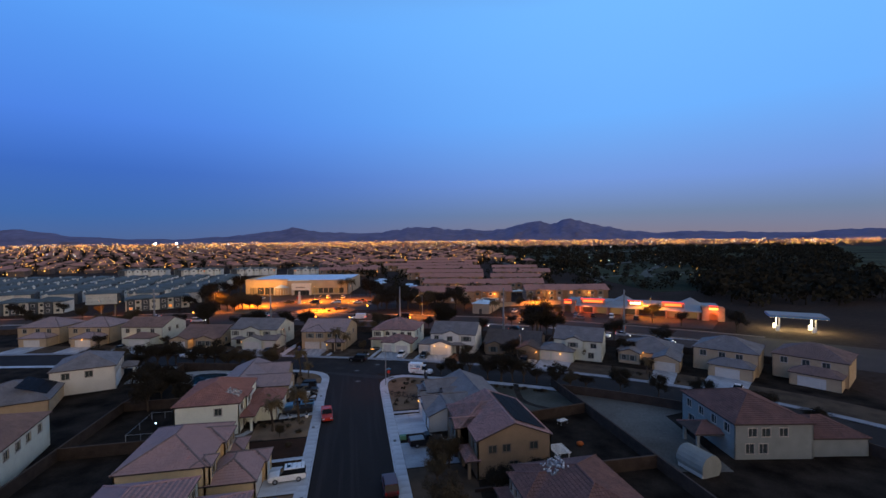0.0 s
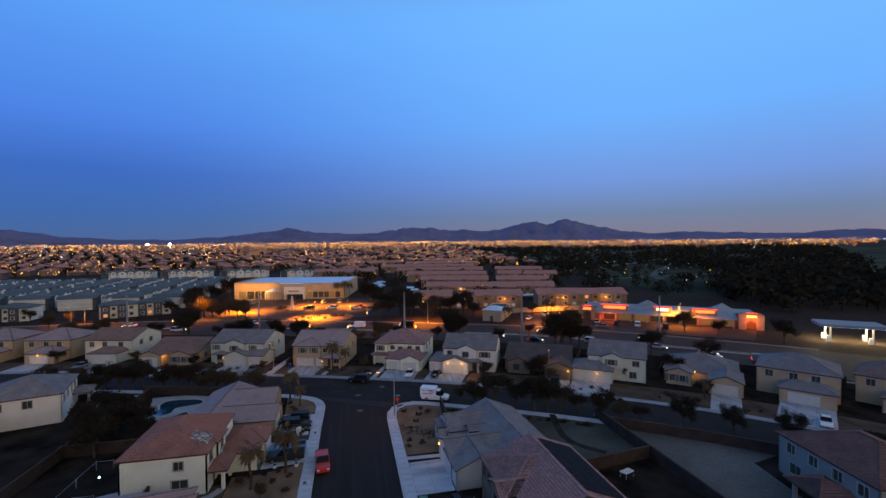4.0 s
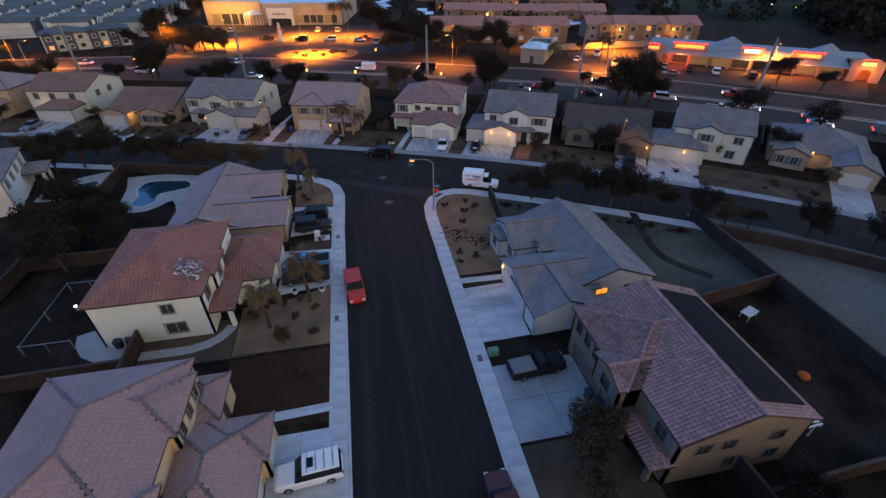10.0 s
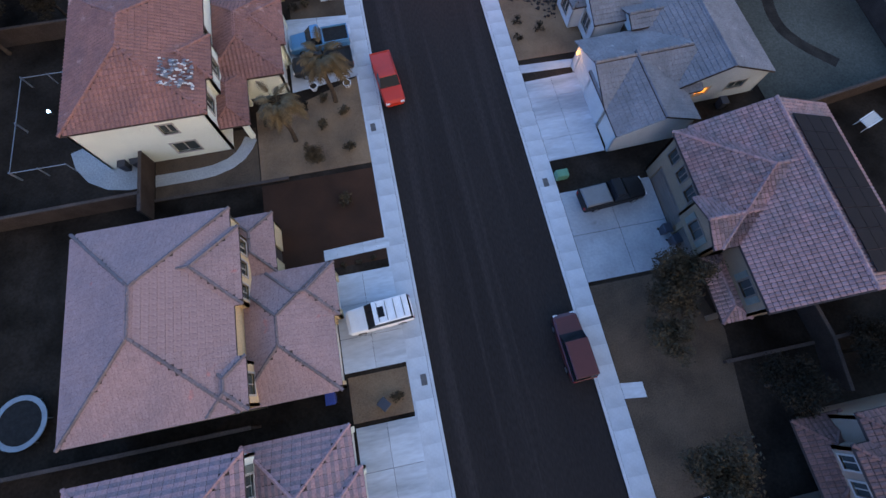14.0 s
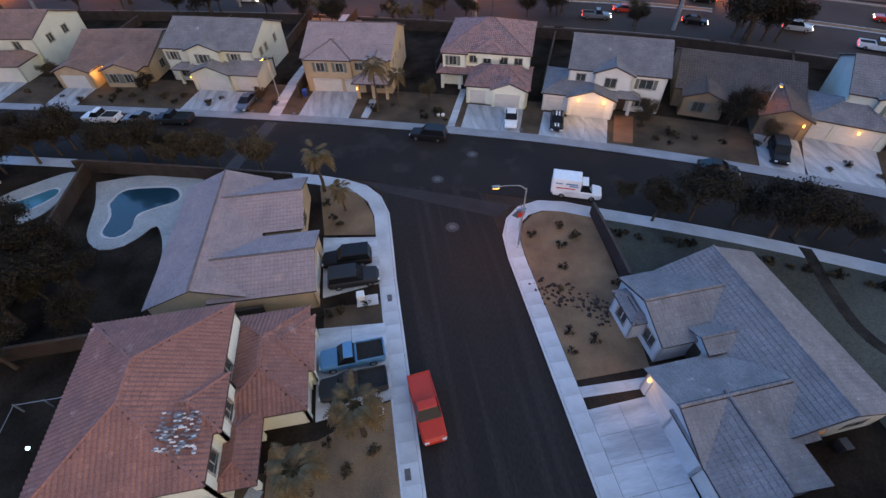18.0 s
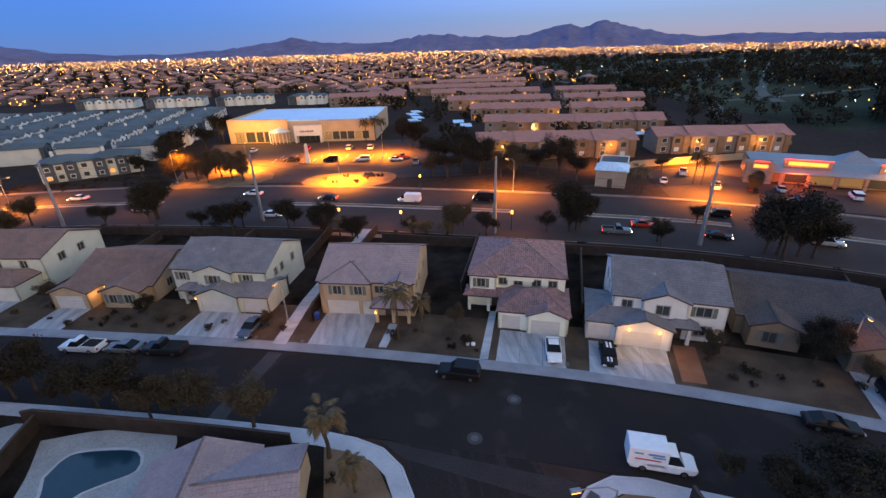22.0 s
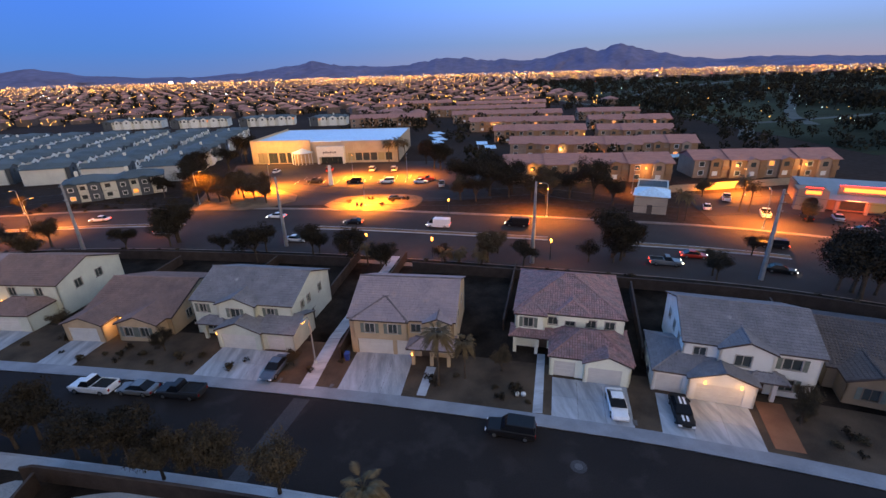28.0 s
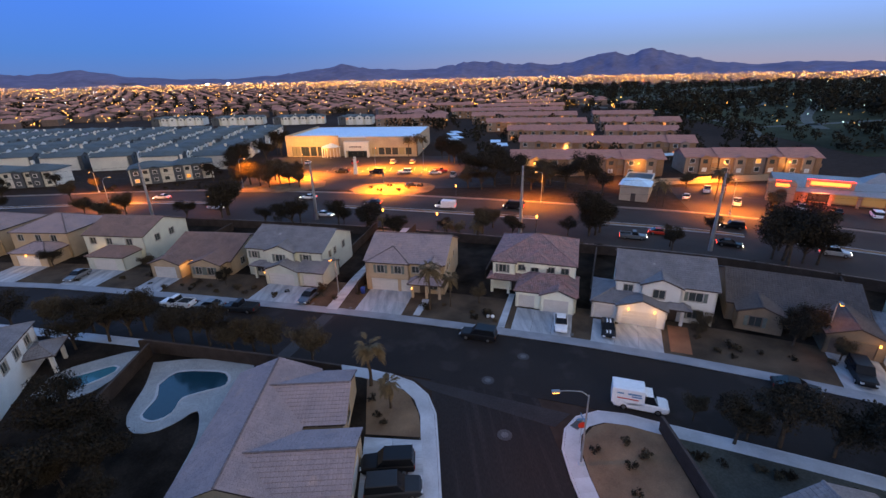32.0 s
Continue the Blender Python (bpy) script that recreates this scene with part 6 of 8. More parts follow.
def palm(label, seed, h, r=1.9, group="palm trees"):
    rng = np.random.RandomState(seed)
    P_ = thing("palm_tree", label, "palm", pose(0, 0, 0), group)
    pts = [(0.25 * math.sin(k * 0.9 + seed) * k / 8, 0.2 * math.cos(k + seed) * k / 8, -0.2 + h * k / 8) for k in range(9)]
    part("trunk", Geo().tube(pts, [0.26, 0.22, 0.2, 0.19, 0.18, 0.18, 0.19, 0.2, 0.2], 9), M["bark"], P_)
    tx, ty, tz = pts[-1]
    S_ = Geo()
    for k in range(90):
        a, l = rng.uniform(0, 6.28), rng.uniform(0.5, 1.5)
        S_.tube([(tx + 0.15 * math.cos(a), ty + 0.15 * math.sin(a), tz), (tx + 0.42 * math.cos(a), ty + 0.42 * math.sin(a), tz - l * 0.4), (tx + 0.36 * math.cos(a), ty + 0.36 * math.sin(a), tz - l)], [0.05, 0.04, 0.01], 3, False)
    part("skirt", S_, M["thatch"], P_, "skirt of dry brown fronds")
    C_ = Geo()
    for k in range(64):
        a, lift = rng.uniform(0, 6.28), rng.uniform(-0.45, 1.25)
        ca, sa, L_ = math.cos(a), math.sin(a), r * rng.uniform(0.8, 1.1)
        for j in range(9):
            t0 = 0.35 + 0.65 * j / 9
            px = lambda t, off=0.0: (tx + ca * L_ * t - sa * off, ty + sa * L_ * t + ca * off, tz + 0.15 + L_ * (lift * t - 0.75 * t * t))
            w = 0.46 * math.sin(math.pi * min(1, 0.15 + 0.85 * (j + 0.5) / 9)) + 0.05
            for sgn in (-1, 1):
                p, q = px(t0), px(t0 + 0.08)
                e = px(t0 + 0.13, sgn * w)
                C_.add([p, q, (e[0], e[1], e[2] - 0.12)], [(0, 1, 2)])
        C_.tube([px(0.0), px(0.5), px(1.0)], [0.025, 0.018, 0.006], 3, False)
    part("crown", C_, M["frond"], P_)
    return P_


def plant(protos, spots):
    """Sets copies at (x, y, size, which); the first places use the prototypes themselves."""
    used = set()
    for i, (x, y, s, k) in enumerate(spots):
        m = pose(x, y, 0.1 if y < 98 else -0.04, 0, 0, (x * 37 + y * 53) % 360) @ Matrix.Scale(s, 4)
        if k in used:
            copy_thing(protos[k], m)
        else:
            protos[k].matrix_basis = m
            used.add(k)


trees = [tree("dark olive-leaved desert tree", 1, 6.0, 2.9, M["leaf"], 1.2), tree("dry brown-leaved desert tree", 2, 5.2, 2.6, M["leaf2"], 1.5), tree("dense dark garden tree", 3, 5.5, 2.7, M["leaf"], 1.7)]
shrubs = [shrub("low dark desert shrub", 4, 0.8, M["leaf"]), shrub("small dry brown shrub", 5, 0.7, M["leaf2"])]
palms = [palm("fan palm with a shaggy brown skirt", 6, 5.6), palm("tall slender fan palm", 7, 9.5, 2.6), palm("short bushy young fan palm", 8, 2.4, 1.6)]
plant(trees, [
    (-50, 22.5, 1.1, 2), (-53.5, 21, 0.9, 0), (-46.5, 25.0, 1.0, 2), (-39, -9.5, 1.0, 2), (-36.5, -1.5, 0.9, 2), (-38.5, 1.5, 1.0, 0), (-38, -52, 1.0, 2), (-36, -57, 1.1, 0),
    (22.5, -3.2, 0.8, 2), (26.5, -3.9, 1.1, 2), (33, -8.0, 1.15, 2), (38, -9.0, 1.1, 0), (44, -13.5, 0.8, 2), (49, -17, 0.7, 0), (55, -20.5, 0.85, 2), (61, -24.5, 0.75, 2), (67, -29.5, 0.8, 2), (73, -37, 0.8, 2), (77, -43, 0.8, 0), (24.5, -50.2, 0.7, 2),
    (17.8, -51.3, 0.7, 2), (11.6, -43.6, 0.95, 1), (10.3, -55.4, 1.15, 1), (43.5, 12.6, 0.8, 2), (72.5, 3.5, 0.9, 2), (-26.5, 17.2, 0.95, 1), (-31.5, 17.6, 0.9, 1), (-35.5, 20, 1.0, 2), (-41, 21.5, 1.0, 0),
    (60, 38.5, 1.4, 0), (-64, 116.5, 1.35, 1), (-54, 115, 1.20, 1), (-48, 117.5, 1.35, 1), (-58, 118.5, 1.50, 1), (66, 35, 1.3, 2), (34.6, 57.6, 1.2, 2), (31.2, 55.2, 1.0, 0), (-56, 84.5, 1.2, 2),
    (13.4, -42.4, 0.90, 1), (10.9, -46.6, 0.8, 1), (-12.2, -26.6, 0.42, 1), (-20.7, 14.4, 1.1, 1), (-33, 19.2, 0.9, 0), (-38, 20.5, 1.0, 2), (-29, 18.0, 0.95, 1), (-48, 24, 1.1, 0), (-54, 25.5, 1.0, 2), (-60, 27, 1.0, 1),
    (-67, 28, 1.1, 0), (-42, 2.5, 1.1, 2), (-41, -4.5, 1.2, 2), (-46, 8.5, 1.0, 0), (-39.5, -2, 0.8, 1), (-34, -6, 0.7, 2),
    (24, -2.8, 0.75, 1), (30.5, -5.5, 1.05, 0), (35.5, -8.5, 0.9, 2), (40.5, -10.5, 0.75, 0), (46, -16, 0.8, 1), (20.5, 0.2, 0.6, 1),
    (2.6, 27.6, 0.62, 1), (29.8, 14.2, 0.55, 1), (31.5, 15.8, 0.6, 1), (41, 11.4, 0.85, 0), (44, 7.8, 0.6, 1), (60.5, 4.5, 0.6, 1), (70, -8.5, 0.7, 0), (-22.6, 33, 0.45, 1), (-40.5, 39.5, 0.5, 2), (-57, 47, 0.7, 1), (-78, 52, 0.8, 0),
    (33, 56, 1.25, 2), (61.5, 37.5, 1.5, 2), (64, 36.0, 1.3, 0), (-11.5, 60.5, 0.8, 2), (-18, 68.6, 0.95, 2), (-24, 71.5, 0.8, 0), (-35, 74, 0.9, 2), (-40, 75, 0.8, 2), (-57, 82, 1.3, 0), (11.5, 64, 0.9, 1), (27, 56.6, 0.8, 0),
    (-95, 88, 1.1, 1), (-90, 86, 1.0, 0), (45, 47, 0.9, 1), (80, 21, 1.2, 2), (90, 12, 1.3, 0), (-120, 92, 1.0, 2),
    (-25.2, 70.9, 1.00, 2), (-16.9, 63.8, 1.10, 2), (-10.6, 61.8, 0.90, 0), (8.5, 60.1, 1.20, 1), (-35.5, 68.7, 1.20, 2), (-56.4, 84.4, 1.50, 2), (32.2, 57.6, 1.50, 2), (-65.0, 80.3, 0.90, 2), (-0.0, 61.8, 0.70, 0), (14.5, 56.9, 0.80, 2), (-82.0, 77.8, 1.30, 1), (-84.0, 87.3, 1.30, 1), (60.6, 35.4, 1.90, 2), (64.6, 42.3, 1.40, 0), (44.3, 45.1, 0.70, 2), (-43.6, 74.5, 0.90, 0),
    (58, 53.5, 0.8, 0), (-66, 120, 1.4, 1), (-44, 114, 1.2, 1), (-55, 126, 1.5, 1), (11, 104, 1.4, 1), (27, 108, 1.6, 2), (33, 96, 1.5, 1), (38, 105, 1.6, 0), (7, 160, 1.5, 0), (11, 146, 1.4, 2), (15, 102, 1.50, 0), (20, 107, 1.65, 2), (25, 104, 1.80, 0), (30, 99, 1.50, 1), (35.5, 103, 1.65, 1), (41, 99, 1.72, 0), (46, 95, 1.80, 2), (49, 90, 1.50, 0), (13, 113, 1.65, 2), (17, 122, 1.80, 0), (22, 118, 1.65, 2), (9, 150, 1.80, 2), (14, 156, 1.65, 0),
    (-52, 121, 1.65, 1), (-57, 123, 1.50, 1), (-62, 121, 1.80, 1), (-47, 124, 1.35, 1), (-70, 132, 1.80, 0), (-75, 150, 1.80, 2), (-70, 168, 1.95, 0), (-68, 185, 1.95, 2), (-72, 140, 1.65, 2), (-82, 137, 1.0, 0), (-77.5, 128.5, 1.1, 2), (-130, 128, 1.1, 0), (-145, 122, 1.0, 2), (-112, 120.5, 0.9, 1),
    (-112, 108, 1.2, 1), (-135, 112, 1.1, 0), (-160, 117, 1.2, 2), (76, 92, 1.0, 1), (84, 68, 0.9, 1), (112, 46, 1.2, 2), (118, 38, 1.1, 0), (128, 24, 1.2, 2), (135, 30, 1.0, 0)])
plant(palms, [
    (-9.9, -20.6, 1.0, 0), (-13.8, -24.0, 0.92, 0), (-13.0, 9.2, 0.95, 0), (-10.6, 5.2, 0.62, 0), (-5.2, 26.3, 0.72, 1), (-2.0, 27.0, 0.74, 1), (0.5, 61.6, 1.0, 2), (3.2, 60.9, 0.9, 2), (7.2, 59.4, 1.1, 2), (-7.5, 165.5, 1.25, 1), (-3.6, 164.8, 1.35, 1), (-1.0, 166.0, 1.2, 1),
    (76, 78.5, 1.15, 1), (77.4, 77.2, 1.0, 1), (57.5, 75.4, 0.95, 1), (59.0, 74.8, 0.85, 1), (69, -9.8, 0.6, 0), (-70, 186, 1.1, 1), (-66.5, 180, 0.8, 1), (-14, 62.8, 0.7, 0)])
rs = np.random.RandomState(9)
spots_ = [(8.9, -2.9, 0.8, 0), (11.4, -5.0, 1.1, 0), (10.6, -7.7, 0.9, 0), (8.5, -15.0, 0.9, 0), (10.4, -16.2, 1.0, 0), (8.0, -16.9, 0.8, 0), (12.3, -2.2, 0.9, 1), (9.4, -10.2, 0.7, 1), (14.0, -14.6, 1.0, 1), (13.2, -4.0, 1.2, 1), (14.8, -10.6, 0.8, 0),
          (-15.6, -22.0, 1.2, 1), (-10.9, -20.3, 0.9, 1), (-12.6, -20.8, 0.8, 0), (-9.3, -22.0, 1.0, 1), (-11.3, -22.9, 1.0, 1), (-14.8, -21.0, 1.1, 0), (-9.2, -25.6, 1.0, 1), (-10.3, -30.5, 1.2, 1), (-8.8, -36.0, 0.5, 1), (-10.0, -36.1, 0.5, 1), (-11.2, -36.1, 0.5, 1), (-8.6, -46.6, 0.9, 1),
          (-12.6, 6.6, 1.0, 0), (-12.0, 4.0, 0.9, 0), (-11.2, 2.9, 0.8, 1), (-9.0, -8.4, 0.9, 0), (-11.5, -8.8, 0.9, 1), (-12.6, -9.2, 0.9, 0), (3.2, 23.6, 1.4, 0), (1.0, 24.6, 0.8, 1), (-38, 37.4, 1.5, 1), (-45.8, 38, 0.9, 0), (-43, 39, 1.0, 1), (-36, 35.5, 0.9, 0), (-41.0, 36.6, 0.9, 1)]
for k in range(34):
    x = rs.uniform(17, 41)
    spots_.append((x, spot(SCURB, x)[1] - 3.6 - rs.rand() * 0.8, rs.uniform(0.6, 1.0), int(rs.randint(2))))
for k in range(46):
    x = rs.uniform(-120, 70)
    p = offset(BS, -1.1 if k % 2 else -4.6)
    spots_.append((*spot(p, x)[:2], rs.uniform(0.6, 1.1), int(rs.randint(2))))
for k in range(60):
    x = rs.uniform(-55, 75)
    y = spot(NWALK, x)[1] + rs.uniform(1.0, 6.0)
    if all(math.hypot(x - a, y - b) > 1.2 for a, b, *_ in spots_) and not (-34 < x < -21 or -16.5 < x < -7 or 4 < x < 28 or -20 < x < -17 or 43 < x < 50 or 53 < x < 58):
        spots_.append((x, y, rs.uniform(0.6, 1.2), int(rs.randint(2))))
for k in range(40):
    spots_.append((rs.uniform(-110, -70), rs.uniform(116, 128), rs.uniform(0.7, 1.3), int(rs.randint(2))))
plant(shrubs, spots_)
# ---- vehicles ----
M["tyre"] = material("tyre_rubber", (0.02, 0.02, 0.02), (0.03, 0.03, 0.03), 4.0, 60.0, 0.9, 0.2)
M["rim"] = glossy("alloy_rim", (0.45, 0.46, 0.48), 0.3, 0.9)
M["carglass"] = glossy("car_glass", (0.012, 0.014, 0.018), 0.05)
M["head"] = glossy("headlamp", (0.75, 0.77, 0.8), 0.15)
M["tail"] = glossy("tail_lamp", (0.30, 0.02, 0.02), 0.2)
M["head_on"] = glow("headlamp_on", (1.0, 0.93, 0.75), 9.0)
M["tail_on"] = glow("tail_lamp_on", (1.0, 0.06, 0.03), 6.0)
PAINT = {k: glossy(k + "_car_paint", c, 0.45, 0.0, 0.0 if max(c) < 0.05 else 0.25) for k, c in dict(white=(0.88, 0.89, 0.90), red=(0.58, 0.035, 0.016), black=(0.012, 0.012, 0.014), maroon=(0.085, 0.016, 0.018), grey=(0.16, 0.17, 0.18), silver=(0.46, 0.48, 0.50), blue=(0.08, 0.26, 0.48), steelblue=(0.06, 0.09, 0.14), dark=(0.03, 0.032, 0.036)).items()}


def loft(G_, sections):
    """Closed rings of equal length joined in turn."""
    n = len(sections[0])
    v = [p for s in sections for p in s]
    f = [(i * n + k, i * n + (k + 1) % n, (i + 1) * n + (k + 1) % n, (i + 1) * n + k) for i in range(len(sections) - 1) for k in range(n)]
    f += [tuple(range(n - 1, -1, -1)), tuple(range((len(sections) - 1) * n, len(sections) * n))]
    G_.add(v, f)


def ring(x, w, z0, z1, c=0.12):
    return [(x, -w + c * 0.5, z0), (x, w - c * 0.5, z0), (x, w, z0 + c), (x, w, z1 - c), (x, w - c, z1), (x, -w + c, z1), (x, -w, z1 - c), (x, -w, z0 + c)]


def cabin_glass(G_, x0, x1, x2, x3, w0, w1, z0, z1):
    G_.add([(x0, -w0, z0), (x0, w0, z0), (x3, w0, z0), (x3, -w0, z0), (x1, -w1, z1), (x1, w1, z1), (x2, w1, z1), (x2, -w1, z1)],
           [(0, 1, 5, 4), (1, 2, 6, 5), (2, 3, 7, 6), (3, 0, 4, 7), (4, 5, 6, 7), (3, 2, 1, 0)])


def vehicle(kind, paint, x, y, turn, label, z=0.0, lights=False, group="parked vehicles", extra=None):
    """A vehicle whose nose points along +x before it is turned."""
    name, L_, W_, H_ = dict(sedan=("car", 4.7, 0.90, 1.42), suv=("car", 4.95, 0.97, 1.82), pickup=("pickup_truck", 5.5, 0.98, 1.80), van=("van", 5.5, 1.0, 2.2), truck=("box_truck", 5.5, 0.99, 2.6))[kind]
    V_ = thing(name, label, "truck" if kind == "truck" else "car", pose(x, y, z, 0, 0, turn), group)
    h = L_ / 2
    pm = PAINT[paint]
    B = Geo()
    belt = {"sedan": 0.92, "suv": 1.08, "pickup": 1.06, "van": 1.15, "truck": 1.15}[kind]
    nose = {"sedan": 0.72, "suv": 0.98, "pickup": 1.0, "van": 0.95, "truck": 1.05}[kind]
    loft(B, [ring(-h, W_ * 0.86, 0.42, belt - 0.16), ring(-h + 0.12, W_ * 0.96, 0.30, belt - 0.04), ring(-h * 0.5, W_, 0.24, belt), ring(h * 0.25, W_, 0.24, belt),
             ring(h * 0.42, W_, 0.24, nose + 0.06), ring(h - 0.25, W_ * 0.95, 0.28, nose - 0.04), ring(h, W_ * 0.80, 0.38, nose - 0.22)])
    part("body", B, pm, V_)
    g_, r_ = Geo(), Geo()
    if kind == "sedan":
        cabin_glass(g_, -h * 0.78, -h * 0.42, h * 0.05, h * 0.42, W_ * 0.92, W_ * 0.70, belt - 0.02, H_ - 0.03)
        r_.box(-h * 0.42, -W_ * 0.70, H_ - 0.06, h * 0.06, W_ * 0.70, H_, 0.04)
    elif kind == "suv":
        cabin_glass(g_, -h * 0.97, -h * 0.86, h * 0.12, h * 0.40, W_ * 0.94, W_ * 0.85, belt - 0.02, H_ - 0.04)
        r_.box(-h * 0.92, -W_ * 0.88, H_ - 0.08, h * 0.15, W_ * 0.88, H_, 0.05)
    elif kind == "pickup":
        cabin_glass(g_, -h * 0.10, -h * 0.04, h * 0.20, h * 0.44, W_ * 0.94, W_ * 0.76, belt - 0.02, H_ - 0.04)
        r_.box(-h * 0.06, -W_ * 0.78, H_ - 0.07, h * 0.22, W_ * 0.78, H_, 0.05)
        bed = Geo().box(-h + 0.12, -W_ + 0.14, belt + 0.002, -h * 0.16, W_ - 0.14, belt + 0.012)
        if extra == "red":
            part("bed_cover", Geo().box(-h + 0.12, -W_ + 0.12, belt, -h * 0.14, W_ - 0.12, belt + 0.08, 0.03), pm, V_, "red bed cover")
        if extra == "cover":
            part("bed_cover", Geo().box(-h + 0.12, -W_ + 0.12, belt, -h * 0.14, W_ - 0.12, belt + 0.22, 0.08), PAINT["grey"], V_, "grey hard bed cover")
        part("bed_liner", bed, M["tyre"], V_, "dark bed liner")
        for q in ((-h + 0.04, -W_ + 0.03, belt - 0.05, -h * 0.12, -W_ + 0.13, belt + 0.14), (-h + 0.04, W_ - 0.13, belt - 0.05, -h * 0.12, W_ - 0.03, belt + 0.14), (-h + 0.02, -W_ + 0.06, belt - 0.3, -h + 0.10, W_ - 0.06, belt + 0.14)):
            part("bed_side", Geo().box(*q, 0.03), pm, V_)
    elif kind == "van":
        cabin_glass(g_, h * 0.25, h * 0.35, h * 0.55, h * 0.82, W_ * 0.94, W_ * 0.82, belt - 0.02, H_ - 0.10)
        r_.box(-h + 0.05, -W_ * 0.95, belt - 0.1, h * 0.42, W_ * 0.95, H_, 0.12)
    else:
        cabin_glass(g_, h * 0.12, h * 0.18, h * 0.38, h * 0.60, W_ * 0.88, W_ * 0.76, belt - 0.02, 2.05)
        r_.box(h * 0.14, -W_ * 0.78, 2.02, h * 0.40, W_ * 0.78, 2.10, 0.04)
        part("cargo_box", Geo().box(-h - 0.2, -W_, 0.75, h * 0.10, W_, H_, 0.06), PAINT["white"], V_, "white cargo box")
        for s in (-1, 1):
            for k, (a, b, zz, hh) in enumerate(((-1.4, -0.1, 2.0, 0.20), (-2.4, -0.3, 1.40, 0.14), (-1.0, 0.0, 1.74, 0.16), (-2.5, -1.8, 2.0, 0.16))):
                part("sign", Geo().box(a, s * (W_ + 0.012) - 0.008, zz, b, s * (W_ + 0.012) + 0.008, zz + hh), PAINT["blue"] if k != 1 else PAINT["red"], V_, "painted sign bar")
    part("glasshouse", g_, M["carglass"], V_, "dark tinted glass")
    part("cab_roof" if kind in ("truck", "pickup") else "roof", r_, pm, V_)
    if "wheel" not in CACHE:
        t = Geo().tube([(0, -0.11, 0), (0, -0.08, 0), (0, 0.08, 0), (0, 0.11, 0)], [0.29, 0.34, 0.34, 0.29], 14)
        CACHE["wheel"] = t.mesh("tyre", M["tyre"], True)
        CACHE["rim"] = Geo().tube([(0, -0.118, 0), (0, 0.118, 0)], 0.21, 10).mesh("rim", M["rim"])
    for sx in (-0.60, 0.62):
        for s in (-1, 1):
            wh = part("wheel", CACHE["wheel"], None, V_, at=pose(h * sx, s * (W_ - 0.09), 0.34))
            part("rim", CACHE["rim"], None, wh)
    for s in (-1, 1):
        part("headlight", Geo().box(h - 0.16, s * W_ * 0.68 - 0.17, nose - 0.34, h + 0.01, s * W_ * 0.68 + 0.17, nose - 0.17, 0.02), M["head_on"] if lights else M["head"], V_)
        part("tail_light", Geo().box(-h - 0.01, s * W_ * 0.78 - 0.12, belt - 0.42, -h + 0.1, s * W_ * 0.78 + 0.12, belt - 0.14, 0.02), M["tail_on"] if lights else M["tail"], V_)
    if extra == "rack":
        for sx in (-0.75, -0.5, -0.25, 0.0):
            part("roof_bar", Geo().box(h * sx - 0.02, -W_ * 0.72, H_, h * sx + 0.02, W_ * 0.72, H_ + 0.05), M["dark"], V_)
        part("sunroof", Geo().box(-h * 0.18, -W_ * 0.4, H_ - 0.01, h * 0.02, W_ * 0.4, H_ + 0.008), M["carglass"], V_)
    if extra == "stripes":
        for s in (-1, 1):
            part("stripe", Geo().box(h * 0.45, s * 0.2 - 0.1, nose + 0.04, h * 0.8, s * 0.2 + 0.1, nose + 0.055), PAINT["white"], V_)
            part("stripe", Geo().box(-h * 0.42, s * 0.2 - 0.1, H_ + 0.0, h * 0.05, s * 0.2 + 0.1, H_ + 0.012), PAINT["white"], V_)
    return V_


CACHE = {}
D = 0.14
vehicle("suv", "white", -8.95, -40.75, 184, "white estate car with a black roof rack on a driveway", D, extra="rack")
vehicle("pickup", "red", -4.95, -19.6, -84, "red pickup truck parked at the kerb", extra="red")
vehicle("suv", "maroon", 4.65, -45.8, 92, "dark maroon car parked at the kerb")
vehicle("pickup", "black", 11.3, -34.55, 4, "dark pickup truck with a pale bed cover on a driveway", D, extra="cover")
vehicle("pickup", "blue", -10.45, -14.1, 182, "blue pickup truck with a black bed on a driveway", D)
vehicle("pickup", "dark", -10.45, -16.75, 182, "dark pickup truck beside a palm", D)
vehicle("suv", "black", -10.55, -2.8, 178, "black people carrier on a driveway", D)
vehicle("suv", "dark", -10.0, -5.5, 0, "dark grey estate car on a driveway", D)
vehicle("suv", "dark", 4.6, -70.0, 90, "dark car parked at the kerb")
vehicle("truck", "white", 16.1, 2.75, -23, "white box truck with painted sign bars, parked at the kerb")
vehicle("suv", "black", 1.0, 17.95, 158, "black car parked at the kerb")
vehicle("pickup", "white", -45.4, 32.5, 164, "white pickup truck parked at the kerb")
vehicle("sedan", "grey", -40.0, 31.2, 164, "grey saloon car parked at the kerb")
vehicle("pickup", "dark", -34.6, 29.8, 164, "dark brown pickup truck parked at the kerb")
vehicle("sedan", "steelblue", -24.7, 32.3, -108, "steel-blue car on a driveway", D)
vehicle("sedan", "white", 13.0, 19.4, -108, "white sports saloon on a driveway", D)
vehicle("sedan", "black", 19.05, 17.45, -112, "black coupe with white racing stripes on a driveway", D, extra="stripes")
vehicle("sedan", "black", 34.5, 3.4, -28, "black saloon parked at the kerb")
vehicle("suv", "black", 43.4, 4.6, -120, "black car on a shaded driveway", D)
vehicle("sedan", "white", 79.5, -25, -140, "white car on a driveway", D)
vehicle("sedan", "grey", -69.5, 46.0, -100, "grey car on a driveway", D)
rv_ = np.random.RandomState(31)
kinds, cols = ["sedan", "suv", "sedan", "pickup", "van"], ["white", "silver", "black", "grey", "white", "dark", "red"]
